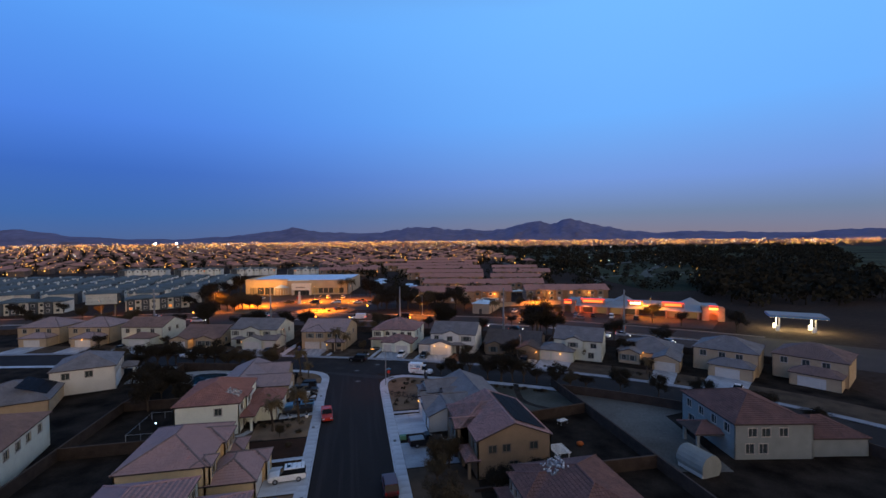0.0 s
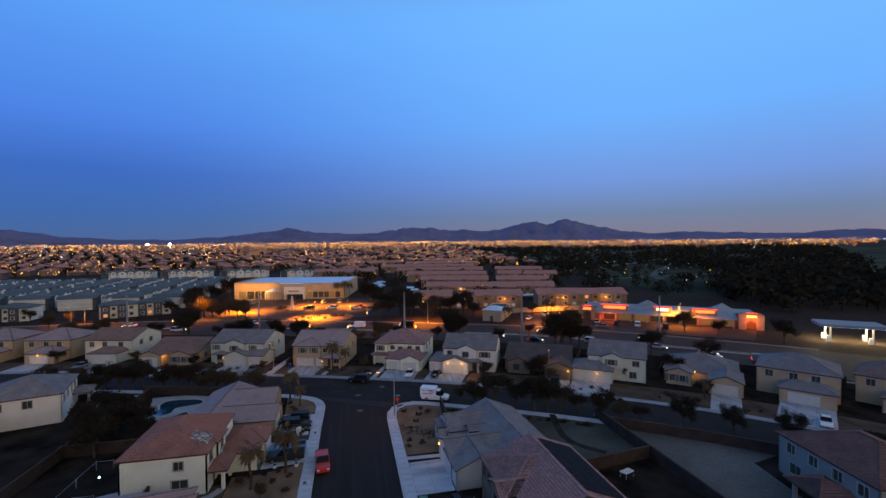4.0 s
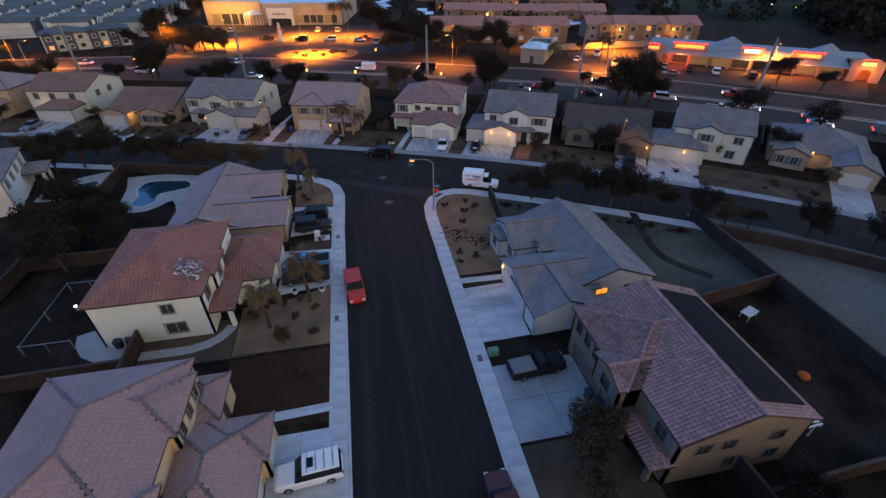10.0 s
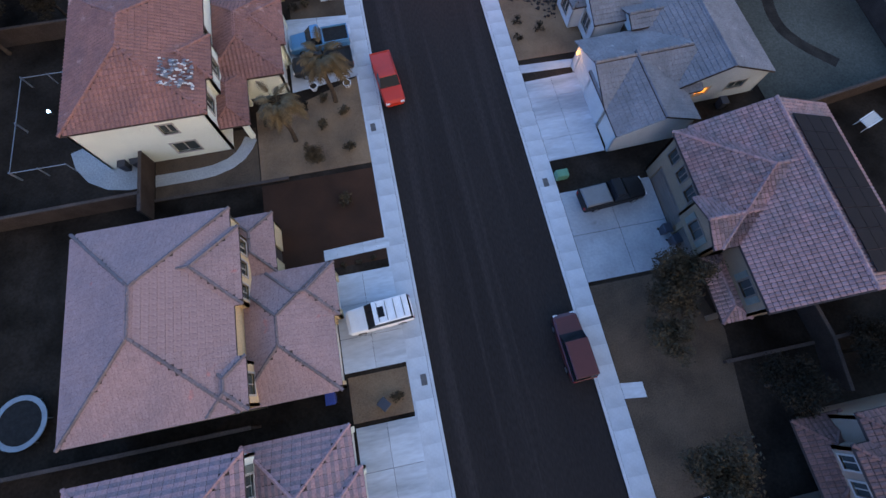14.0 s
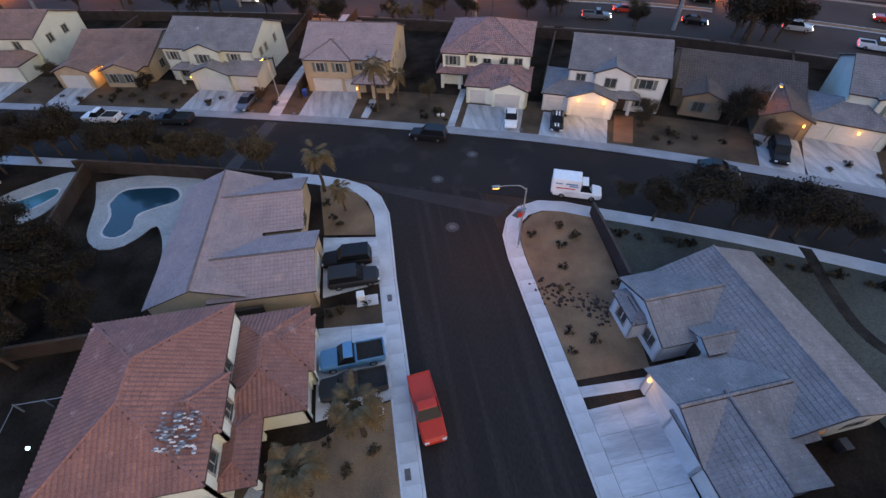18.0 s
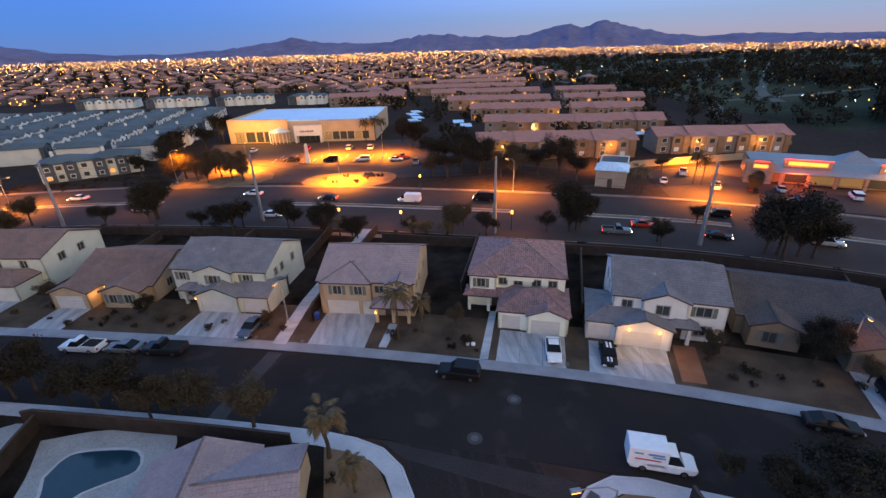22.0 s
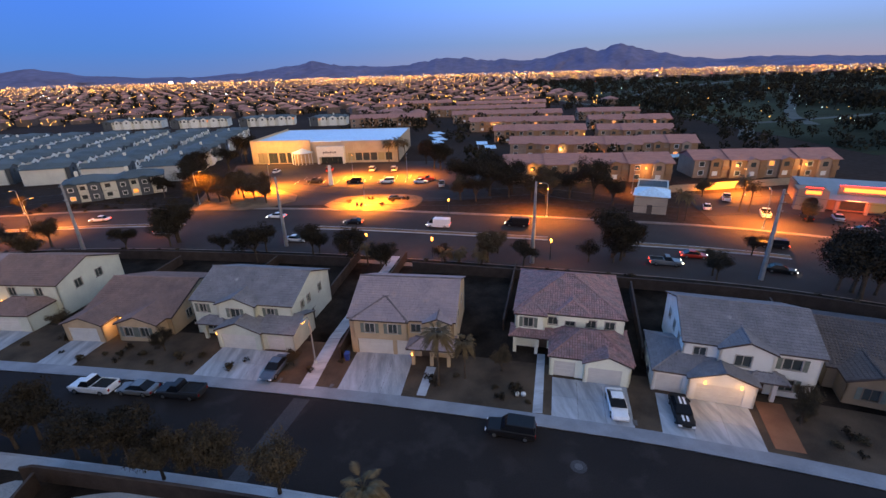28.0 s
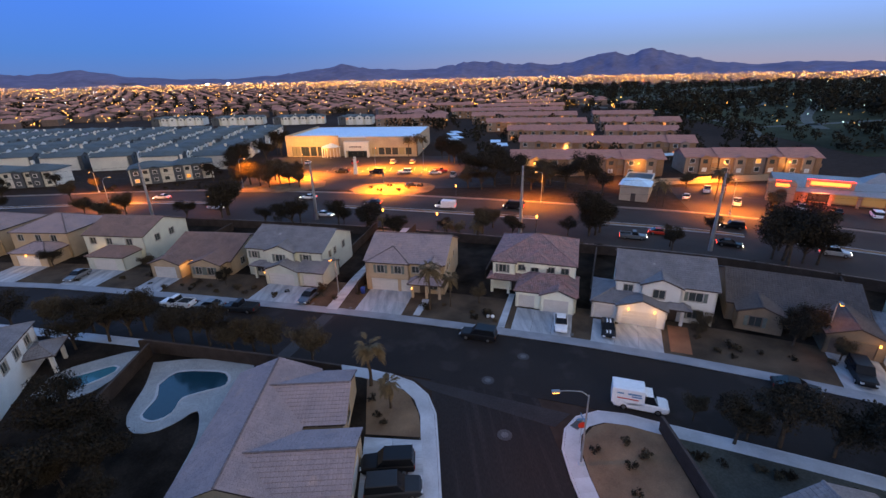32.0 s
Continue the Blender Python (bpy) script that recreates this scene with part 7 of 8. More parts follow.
for x, lane, way in ((-38, 7, 180), (-18, 4, 180), (2, 4, 180), (20, 7.5, 180), (47, -5, 0), (57, -8, 0), (73, -5, 0), (80, -9, 0), (65, 5, 180), (-62, -6, 0), (-84, 5, 180), (92, 6, 180), (40, -9.5, 0), (-30, -9, 0), (88, -4, 0), (97, -5, 0), (104, -8.5, 0), (112, -5, 0), (95, -9, 0)):
    px, py, a = spot(offset(BMED, lane), x)
    k, c = kinds[rv_.randint(5)], cols[rv_.randint(7)]
    vehicle(k, c, px, py, a + way, f"{c} {'car' if k != 'van' else 'van'} with lit lamps on the boulevard", 0.0, True, "cars on the boulevard")
for x, y, a in ((-6, 150, 80), (-14, 152, 80), (-30, 155, 80), (-50, 158, 80), (2, 128, -10), (4, 131, -10), (-9, 131, 170), (-20, 134, 170), (-33, 137, 170), (8, 122, 80), (70, 82, 54), (79, 74, 54), (86, 70, 54), (92, 68, 54), (97, 63, 54), (103, 59, 54), (89, 60, 144), (80, 88, 54), (110, 53, 54), (-7, 109, 10)):
    k, c = kinds[rv_.randint(4)], cols[rv_.randint(7)]
    vehicle(k, c, x, y, a, f"{c} car in a car park bay", 0.03, False, "cars in the car park")

# ---- poles and lamps ----
M["lamp_on"] = glow("sodium_lamp", (1.0, 0.36, 0.05), 4.5)
M["steel"] = material("weathered_steel_pole", (0.30, 0.32, 0.34), (0.22, 0.24, 0.26), 1.2, 18.0, 0.6, 0.1, 0.4)
M["wire"] = material("cable", (0.03, 0.03, 0.03), (0.04, 0.04, 0.04), 1.0, 9.0, 0.7, 0.0)


def power_pole(x, y, h):
    P_ = thing("power_pole", "tall tapered steel power pole", "pole", pose(x, y, 0), "power poles")
    part("shaft", Geo().tube([(0, 0, -0.2), (0, 0, h)], [0.42, 0.18], 12), M["steel"], P_)
    for z in (h - 0.6, h - 2.0, h - 3.4):
        part("insulator", Geo().tube([(0, -0.15, z), (0, -0.75, z + 0.1)], [0.05, 0.07], 6), M["steel"], P_)
    return x, y, h


poles = [power_pole(*p) for p in ((-150, 89, 15), (-74.2, 81.8, 15), (-31.6, 77.0, 15), (16.6, 58.2, 15.5), (51.6, 44.0, 15.5), (88, 28, 15.5))]
for (x0, y0, h0), (x1, y1, h1) in zip(poles, poles[1:]):
    for k in range(3):
        pts = []
        for i in range(15):
            t = i / 14
            pts.append((x0 + (x1 - x0) * t, y0 - 0.75 + (y1 - y0) * t, h0 - 0.6 - 1.4 * k + (h1 - h0) * t - 1.4 * 4 * t * (1 - t)))
        tagged(part("power_line", Geo().tube(pts, 0.025, 4), M["wire"]), "thin dark power line between poles", "cable", "power lines")


def street_lamp(x, y, turn, h=8.5, arm=2.4, power=1500, color=SODIUM, label="steel street lamp with a glowing sodium head", lit=True):
    S_ = thing("street_lamp", label, "street lamp", pose(x, y, 0.1, 0, 0, turn), "street lamps")
    part("base", Geo().tube([(0, 0, -0.1), (0, 0, 0.35)], [0.24, 0.2], 10), M["kerb"], S_)
    part("post", Geo().tube([(0, 0, 0), (0, 0, h - 0.6)], [0.11, 0.07], 8), M["steel"], S_)
    part("arm", Geo().tube([(0, 0, h - 0.7), (arm * 0.25, 0, h - 0.15), (arm * 0.7, 0, h), (arm, 0, h)], [0.06, 0.05, 0.045, 0.04], 6), M["steel"], S_)
    hd = part("head", Geo().box(arm - 0.15, -0.16, h - 0.06, arm + 0.55, 0.16, h + 0.1, 0.05), M["steel"], S_)
    part("lens", Geo().box(arm - 0.08, -0.13, h - 0.15, arm + 0.5, 0.13, h - 0.062), M["lamp_on"] if lit else M["head"], hd, "glowing lamp lens")
    if lit:
        q = Matrix.Rotation(radians(turn), 3, "Z") @ Vector((arm + 0.2, 0, 0))
        lamp("street_light", (x + q.x, y + q.y, h - 0.2), power, color, 0.2, 150)


street_lamp(7.05, -4.1, 178, 8.4, 2.7, 420)
street_lamp(-20.0, 33.2, -105, 7.0, 1.4, 420)
street_lamp(28.8, 83.9, 160, 8.5, 1.6, 24000)
street_lamp(71.6, 66.2, 60, 8.5, 1.8, 30000)
street_lamp(-63.1, 116.7, 20, 9.5, 1.6, 10000)
street_lamp(-46.0, 130.0, 90, 8.0, 1.6, 100000)
street_lamp(-15.6, 104.2, 70, 7.0, 1.2, 70000)
street_lamp(-20.5, 139.5, 80, 8.0, 1.6, 110000)
street_lamp(-2.0, 136.0, 80, 8.0, 1.6, 80000)
street_lamp(-96, 100, 60, 8.0, 1.8, 24000)
street_lamp(-110, 118, -90, 7.0, 1.6, 6000)
street_lamp(-152, 112, -90, 7.0, 1.6, 6000)
street_lamp(45.2, 11.3, -120, 6.5, 1.0, 140)
street_lamp(70.5, 148, -90, 7.0, 1.2, 3000)
street_lamp(88, 91, 100, 7.0, 1.2, 42000)
street_lamp(120, 58, -120, 8.0, 1.6, 20000)
street_lamp(60, 100, 30, 7.0, 1.2, 9000)
for x, y in ((-14.2, 69.4), (20.4, 59.0), (5.8, 91.6), (-64, 92), (-1.5, 64.6)):
    S_ = thing("post_lamp", "short dark post lamp beside the boulevard", "street lamp", pose(x, y, 0.1), "post lamps")
    part("post", Geo().tube([(0, 0, -0.1), (0, 0, 3.4)], [0.09, 0.06], 8), M["dark"], S_)
    part("lantern", Geo().tube([(0, 0, 3.4), (0, 0, 3.5), (0, 0, 3.95), (0, 0, 4.1)], [0.08, 0.2, 0.22, 0.05], 8), M["lamp_on"], S_, "glowing lantern")
    lamp("post_light", (x, y - 0.1, 4.4), 700, SODIUM, 0.15)

# signs
sg = thing("street_sign", "street name blades and a red stop sign on a post", "sign", pose(7.9, -1.6, 0.1))
part("post", Geo().tube([(0, 0, -0.1), (0, 0, 3.1)], 0.035, 6), M["steel"], sg)
part("stop_plate", Geo().tube([(0, -0.05, 2.2), (0, -0.08, 2.2)], 0.38, 8), PAINT["red"], sg, "red octagonal plate")
part("name_blade", Geo().box(-0.5, -0.015, 2.75, 0.5, 0.015, 2.98), PAINT["blue"], sg, "blue name blade")
part("name_blade", Geo().box(-0.015, -0.5, 3.0, 0.015, 0.5, 3.2), PAINT["blue"], sg, "blue name blade")

# ---- yard things ----
pg = thing("pergola", "white slatted patio cover beside a house", "pergola", pose(29.6, -43.9, 0.1, 0, 0, 2) @ Matrix.Scale(0.72, 4))
for sx in (-1.3, 1.3):
    for sy in (-1.8, 1.8):
        part("post", Geo().box(sx - 0.06, sy - 0.06, 0, sx + 0.06, sy + 0.06, 2.3), M["white_trim"], pg)
    part("beam", Geo().box(sx - 0.07, -2.2, 2.3, sx + 0.07, 2.2, 2.46), M["white_trim"], pg)
for k in range(11):
    part("slat", Geo().box(-1.7, -2.1 + k * 0.4, 2.462, 1.7, -1.93 + k * 0.4, 2.54), M["white_trim"], pg)
for k, (x, y) in enumerate(((3.2, 23.2), (3.9, 23.0))):
    lt = thing("garden_ornament", "small white garden ornament on a gravel lawn", "ornament", pose(x, y, 0.1, 0, 0, 30 * k), "garden ornaments")
    part("body", Geo().tube([(0, 0, 0), (0, 0, 0.25), (0, 0, 0.4)], [0.26, 0.3, 0.12], 8), PAINT["white"], lt)
M["bin"] = material("dark_bin_plastic", (0.03, 0.035, 0.05), (0.04, 0.045, 0.06), 2.0, 30.0, 0.5, 0.1)
M["binblue"] = material("blue_bin_plastic", (0.03, 0.06, 0.30), (0.025, 0.05, 0.24), 2.0, 30.0, 0.5, 0.1)
for x, y, t, m in ((15.0, -39.4, 10, "bin"), (14.6, -38.4, 0, "bin"), (-13.2, -45.9, 0, "binblue"), (-26.9, -23.9, 20, "bin"), (-27.9, -24.0, 0, "bin"), (-16.0, 33.2, -10, "binblue"), (23.9, -27.9, 0, "bin"), (-9.6, -47.0, 40, "bin"), (19.5, 24, -25, "bin")):
    b = thing("wheelie_bin", "plastic wheelie bin beside a house", "bin", pose(x, y, 0.12, 0, 0, t), "wheelie bins")
    part("tub", Geo().add([(-0.24, -0.28, 0), (0.24, -0.28, 0), (0.24, 0.28, 0), (-0.24, 0.28, 0), (-0.32, -0.38, 0.98), (0.32, -0.38, 0.98), (0.32, 0.38, 0.98), (-0.32, 0.38, 0.98)], [(3, 2, 1, 0), (4, 5, 6, 7), (0, 1, 5, 4), (1, 2, 6, 5), (2, 3, 7, 6), (3, 0, 4, 7)]), M[m], b)
    part("lid", Geo().box(-0.34, -0.42, 0.985, 0.34, 0.40, 1.07, 0.04), M[m], b)
    for s in (-1, 1):
        part("wheel", Geo().tube([(s * 0.26, 0.30, 0.1), (s * 0.32, 0.30, 0.1)], 0.1, 10), M["tyre"], b)
for x, y in ((-11.6, -19.0), (-8.6, -19.2)):
    b = thing("planter", "white round flower pot with dark soil", "planter", pose(x, y, 0.12), "planters")
    part("pot", Geo().tube([(0, 0, 0), (0, 0, 0.4), (0, 0, 0.5)], [0.24, 0.36, 0.38], 14), PAINT["white"], b)
    part("soil", Geo().tube([(0, 0, 0.44), (0, 0, 0.505)], 0.3, 12), M["dirt"], b)
sw = thing("garden_swing", "pale metal garden table frame in a back yard", "garden furniture", pose(36.0, -32.2, 0.12, 0, 0, 20))
for sx in (-0.8, 0.8):
    for sy in (-0.45, 0.45):
        part("leg", Geo().tube([(sx, sy, 0), (sx * 0.9, sy * 0.9, 0.74)], 0.025, 6), M["white_trim"], sw)
for k in range(6):
    part("slat", Geo().box(-0.9, -0.5 + k * 0.18, 0.74, 0.9, -0.38 + k * 0.18, 0.77), M["white_trim"], sw)
ob = thing("orange_pouffe", "round orange garden seat on bare dirt", "seat", pose(35.0, -40.2, 0.12))
part("cushion", Geo().ball(0, 0, 0.33, 0.55, 0.55, 0.33, 14, 8), material("orange_cloth", (0.50, 0.13, 0.03), (0.42, 0.10, 0.03), 3.0, 40.0, 0.9, 0.2), ob, smooth=True)
tr = thing("trampoline", "round dark trampoline in a back yard", "trampoline", pose(-34.4, -43.2, 0.12))
part("mat", Geo().tube([(0, 0, 0.62), (0, 0, 0.64)], 1.5, 22), M["tyre"], tr)
part("rim", Geo().strip([(1.85 * math.cos(k * 0.2618), 1.85 * math.sin(k * 0.2618)) for k in range(25)], [(1.5 * math.cos(k * 0.2618), 1.5 * math.sin(k * 0.2618)) for k in range(25)], 0.60, 0.67), M["metal"], tr)
for k in range(6):
    part("leg", Geo().tube([(1.7 * math.cos(k * 1.047), 1.7 * math.sin(k * 1.047), 0), (1.7 * math.cos(k * 1.047), 1.7 * math.sin(k * 1.047), 0.6)], 0.035, 6), M["metal"], tr)
sh = thing("garden_shed", "pale rounded garden shed behind a wall", "shed", pose(47.6, -50.4, 0.1, 0, 0, 8))
part("wall", Geo().box(-1.6, -2.0, 0, 1.6, 2.0, 1.7), WALLS["grey"], sh)
part("roof", Geo().tube([(0, -2.15, 1.2), (0, 2.15, 1.2)], 1.75, 18), WALLS["sage"], sh, smooth=False)
ub = thing("utility_box", "pale utility cabinet on a concrete pad", "utility box", pose(-8.9, -8.1, 0.1))
part("pad", Geo().box(-1.0, -0.6, 0, 1.0, 0.6, 0.08), M["kerb"], ub)
part("cabinet", Geo().box(-0.9, -0.2, 0.08, -0.2, 0.5, 1.1, 0.04), M["white_trim"], ub)
ug = thing("utility_box", "green utility cabinet beside the pavement", "utility box", pose(7.9, -31.9, 0.1))
part("cabinet", Geo().box(-0.5, -0.35, 0.0, 0.5, 0.35, 0.7, 0.05), material("green_enamel", (0.10, 0.26, 0.16), (0.08, 0.21, 0.13), 2.0, 30.0, 0.5, 0.1), ug)
# fence frame with lamps in a back yard
fn = thing("dog_run", "low grey post-and-rail run in a dark back yard", "fence", pose(-36.6, -18.6, 0.1))
for y in (-4.8, 0.0, 4.8):
    part("post", Geo().tube([(0, y, 0), (0, y, 1.3)], 0.07, 8), M["metal"], fn)
for x in (2.2, 4.4):
    for y in (-4.8, 4.8):
        part("post", Geo().tube([(x, y, 0), (x, y, 1.3)], 0.05, 8), M["metal"], fn)
part("rail", Geo().tube([(0, -4.8, 1.2), (0, 4.8, 1.2)], 0.035, 6), M["metal"], fn)
for y in (-4.8, 4.8):
    part("rail", Geo().tube([(0, y, 1.2), (4.4, y, 1.2)], 0.035, 6), M["metal"], fn)
yl = thing("yard_lamp", "small cold-white garden lamp", "lamp", pose(-34.6, -17.2, 0.1))
part("globe", Geo().ball(0, 0, 0.5, 0.14), glow("cold_globe", (0.45, 0.75, 1.0), 6.0), yl)
part("stem", Geo().tube([(0, 0, 0), (0, 0, 0.4)], 0.03, 6), M["dark"], yl)


# roof equipment
def solar(x, y, turn, eave, x0, x1, y0, y1, z0, slope, nx, ny, label):
    S_ = thing("solar_array", label, "solar panels", pose(x, y, 0.1, 0, 0, turn), "solar arrays")
    for i in range(nx):
        for j in range(ny):
            a, b = x0 + (x1 - x0) * i / nx + 0.02, x0 + (x1 - x0) * (i + 1) / nx - 0.02
            c, d = y0 + (y1 - y0) * j / ny + 0.02, y0 + (y1 - y0) * (j + 1) / ny - 0.02
            za, zb = z0 + (c - y0) * slope, z0 + (d - y0) * slope
            fr = part("panel", Geo().add([(a, c, za), (b, c, za), (b, d, zb), (a, d, zb), (a, c, za - 0.05), (b, c, za - 0.05), (b, d, zb - 0.05), (a, d, zb - 0.05)],
                                         [(0, 1, 2, 3), (7, 6, 5, 4), (0, 4, 5, 1), (1, 5, 6, 2), (2, 6, 7, 3), (3, 7, 4, 0)]), M["solar"], S_)


solar(14.9, -37.3, -90, 5.3, -3.6, 8.3, 7.4, 11.9, 7.50, -0.38, 8, 3, "dark solar panels along a tiled roof slope")
solar(-72.0, -4.0, -72, 2.8, -4.0, 4.4, 7.6, 12.4, 5.25, -0.40, 5, 3, "dark solar panels on a grey roof")
ac = thing("tile_stack", "broken silver patch of stripped roof tiles", "roof patch", pose(-20.45, -20.8, 6.38, 0, 0, 0))
rr = np.random.RandomState(4)
for k in range(130):
    u, v = rr.uniform(-1.15, 0.95), rr.uniform(-1.35, 1.35)
    part("scrap", Geo().box(u - 0.10, v - 0.035, -0.42 * u - 0.06, u + 0.10, v + 0.035, -0.42 * u + 0.05), M["metal"] if k % 3 else M["white_trim"], ac)

ac = thing("tile_stack", "broken silver patch of stripped roof tiles", "roof patch", pose(22.6, -57.2, 7.05, 0, 0, 0))
for k in range(110):
    u, v = rr.uniform(-1.3, 1.0), rr.uniform(-1.5, 1.3)
    part("scrap", Geo().box(u - 0.09, v - 0.05, 0.40 * u - 0.06, u + 0.09, v + 0.05, 0.40 * u + 0.1), M["metal"] if k % 3 else M["white_trim"], ac)

# ---- shops, bank, petrol station ----
M["neon"] = glow("red_neon", (1.0, 0.018, 0.006), 5.0)
M["sign_red"] = glow("red_orange_sign", (1.0, 0.13, 0.015), 4.0)
M["sign_white"] = glow("white_sign", (1.0, 0.72, 0.45), 4.5)
M["sign_lit"] = glow("lit_sign_panel", (1.0, 0.42, 0.07), 3.0)
M["shoproof"] = material("pale_shop_roof", (0.30, 0.33, 0.36), (0.22, 0.245, 0.27), 0.1, 4.0, 0.7, 0.1)
M["redwall"] = material("peach_stucco", (0.40, 0.26, 0.18), (0.33, 0.21, 0.15), 0.5, 20.0, 0.9, 0.2)


M["shoplit"] = glow("dim_shop_window", (1.0, 0.50, 0.12), 0.13)


def shops():
    S_ = thing("shopping_strip", "low shop row with pale roofs, red neon edges and lit signs", "building", pose(92.0, 78.5, 0, 0, 0, -36))
    w = Geo()
    holes = [(8 + k * 5.6, 0.3, 12.6 + k * 5.6, 2.8) for k in range(8)]
    wall_with_holes(w, 0, 0, 60, 0, 0, 3.6, holes, 0.3)
    w.box(0, 0.3, 0, 0.3, 16, 4.2).box(59.7, 0.3, 0, 60, 16, 4.2).box(0, 16, 0, 60, 16.3, 4.2)
    part("wall", w.weld(), WALLS["umber"], S_)
    # a low roof that rises from the front eave to a flat deck
    part("roof", Geo().add([(5, -2.6, 3.3), (53, -2.6, 3.3), (53, 5, 4.9), (5, 5, 4.9), (5, -2.6, 3.05), (53, -2.6, 3.05), (53, 5, 4.6), (5, 5, 4.6)], [(0, 1, 2, 3), (7, 6, 5, 4), (0, 4, 5, 1), (1, 5, 6, 2), (2, 6, 7, 3), (3, 7, 4, 0)]), M["shoproof"], S_, "pale sloping front roof")
    part("deck", Geo().box(0.3, 5.01, 4.3, 59.7, 15.9, 4.6), M["shoproof"], S_, "pale flat roof")
    for h in holes:
        part("shop_window", Geo().box(h[0], 0.18, h[1], h[2], 0.24, h[3]), M["shoplit"] if int(h[0]) % 2 else M["glass"], S_)
    for k in range(9):
        part("column", Geo().box(6.6 + k * 5.6, -2.3, 0, 7.2 + k * 5.6, -1.7, 3.05), M["redwall"], S_)
    # towers with a round-headed opening at both ends
    for a, b, zt in ((-1.2, 4.9, 5.6), (53.1, 60.6, 5.8)):
        arch, m_, r = Geo(), (a + b) / 2, 1.5
        pts = [(m_ + r * math.cos(math.radians(t)), 1.9 + r * math.sin(math.radians(t))) for t in range(180, -1, -20)]
        for yy in (-2.6, -2.2):
            arch.v += [(a, yy, 0), (a, yy, zt - 0.6), (m_ - 1.6, yy, zt), (m_ + 1.6, yy, zt), (b, yy, zt - 0.6), (b, yy, 0), (m_ + r, yy, 0)] + [(x, yy, z) for x, z in pts[::-1]] + [(m_ - r, yy, 0)]
        n = 7 + len(pts) + 1
        arch.f += [tuple(range(n)), tuple(range(2 * n - 1, n - 1, -1))] + [(k, k + n, (k + 1) % n + n, (k + 1) % n) for k in range(n)]
        t = part("tower_front", arch, M["redwall"], S_, "stucco tower with an arched opening")
        part("tower_side", Geo().box(a, -2.19, 0, a + 0.35, -0.01, zt - 0.6).box(b - 0.35, -2.19, 0, b, -0.01, zt - 0.6).box(a, -2.19, zt - 0.9, b, 3.0, zt - 0.62), M["redwall"], t)
        part("neon_edge", Geo().box(m_ - 1.6, -2.72, zt + 0.02, m_ + 1.6, -2.58, zt + 0.16), M["neon"], t, "red neon tube")
        part("sign_panel", Geo().box(m_ - 1.5, -2.68, zt - 1.5, m_ + 1.5, -2.61, zt - 0.7), M["sign_lit"] if a > 50 else M["sign_red"], t, "glowing sign panel")
    for a, b, mat in ((8, 16, "sign_red"), (27, 31, "sign_white"), (40, 46, "sign_red")):
        g = part("roof_sign_wall", Geo().box(a - 1, 0.2, 4.0, b + 1, 0.6, 6.0, 0.05), M["redwall"], S_, "stucco sign wall on the roof")
        part("neon_edge", Geo().box(a - 1, 0.1, 6.02, b + 1, 0.26, 6.16), M["neon"], g, "red neon tube")
        part("sign_panel", Geo().box(a, 0.1, 4.7, b, 0.19, 5.6), M[mat], g, "glowing sign panel")
    for a in (24, 50):
        part("roof_pavilion", Geo().add([(a - 4, 8, 4.6), (a + 4, 8, 4.6), (a + 4, 15, 4.6), (a - 4, 15, 4.6), (a, 11.5, 7.2)], [(0, 1, 4), (1, 2, 4), (2, 3, 4), (3, 0, 4)]), M["shoproof"], S_, "pale pyramid roof")
    m = pose(92.0, 78.5, 0, 0, 0, -36)
    for u, p, c in ((10, 1300, (1.0, 0.16, 0.04)), (28, 600, (1.0, 0.45, 0.14)), (43, 800, (1.0, 0.16, 0.04)), (57, 900, (1.0, 0.20, 0.04))):
        q = m @ Vector((u, -3.6, 2.8))
        lamp("shop_light", q, p, c, 0.5)


shops()
M["slateroof"] = material("blue_grey_flat_roof", (0.10, 0.125, 0.14), (0.07, 0.09, 0.10), 0.2, 4.0, 0.8, 0.1)
bk = thing("kiosk_building", "small cream building with a pale flat hip roof", "building", pose(51.0, 83.4, 0, 0, 0, -33))
part("wall", Geo().box(0, 0, 0, 7.4, 17, 4.4), WALLS["sandy"], bk)
part("flat_roof", Geo().box(0.3, 8.2, 4.41, 7.1, 16.7, 4.55), M["slateroof"], bk, "dark blue-grey flat roof")
for q in ((0, 8.1, 7.4, 8.19), (0, 16.71, 7.4, 17), (0, 8.2, 0.29, 16.7), (7.11, 8.2, 7.4, 16.7)):
    part("parapet", Geo().box(q[0], q[1], 4.4, q[2], q[3], 4.85), WALLS["ash"], bk)
part("roof", Geo().add([(-0.5, -0.5, 4.42), (7.9, -0.5, 4.42), (7.9, 8.0, 4.42), (-0.5, 8.0, 4.42), (3.7, 3.75, 5.9)], [(0, 1, 4), (1, 2, 4), (2, 3, 4), (3, 0, 4)]), M["whiteroof"], bk)
part("door", Geo().box(3.0, -0.06, 0, 4.2, 0.0, 2.2), M["door"], bk)
garden_wall([(66.5, 96.0), (71, 98.4), (112, 98.6)], 2.0, "long pale block wall lit by street lamps", WALLS["sandy"])
setting("shop_car_park", Geo().prism([(63, 68), (92, 52), (124, 30), (140, 44), (96, 74), (108, 94), (72, 95)], -0.05, 0.02), M["asphalt2"], "asphalt car park of the shops")


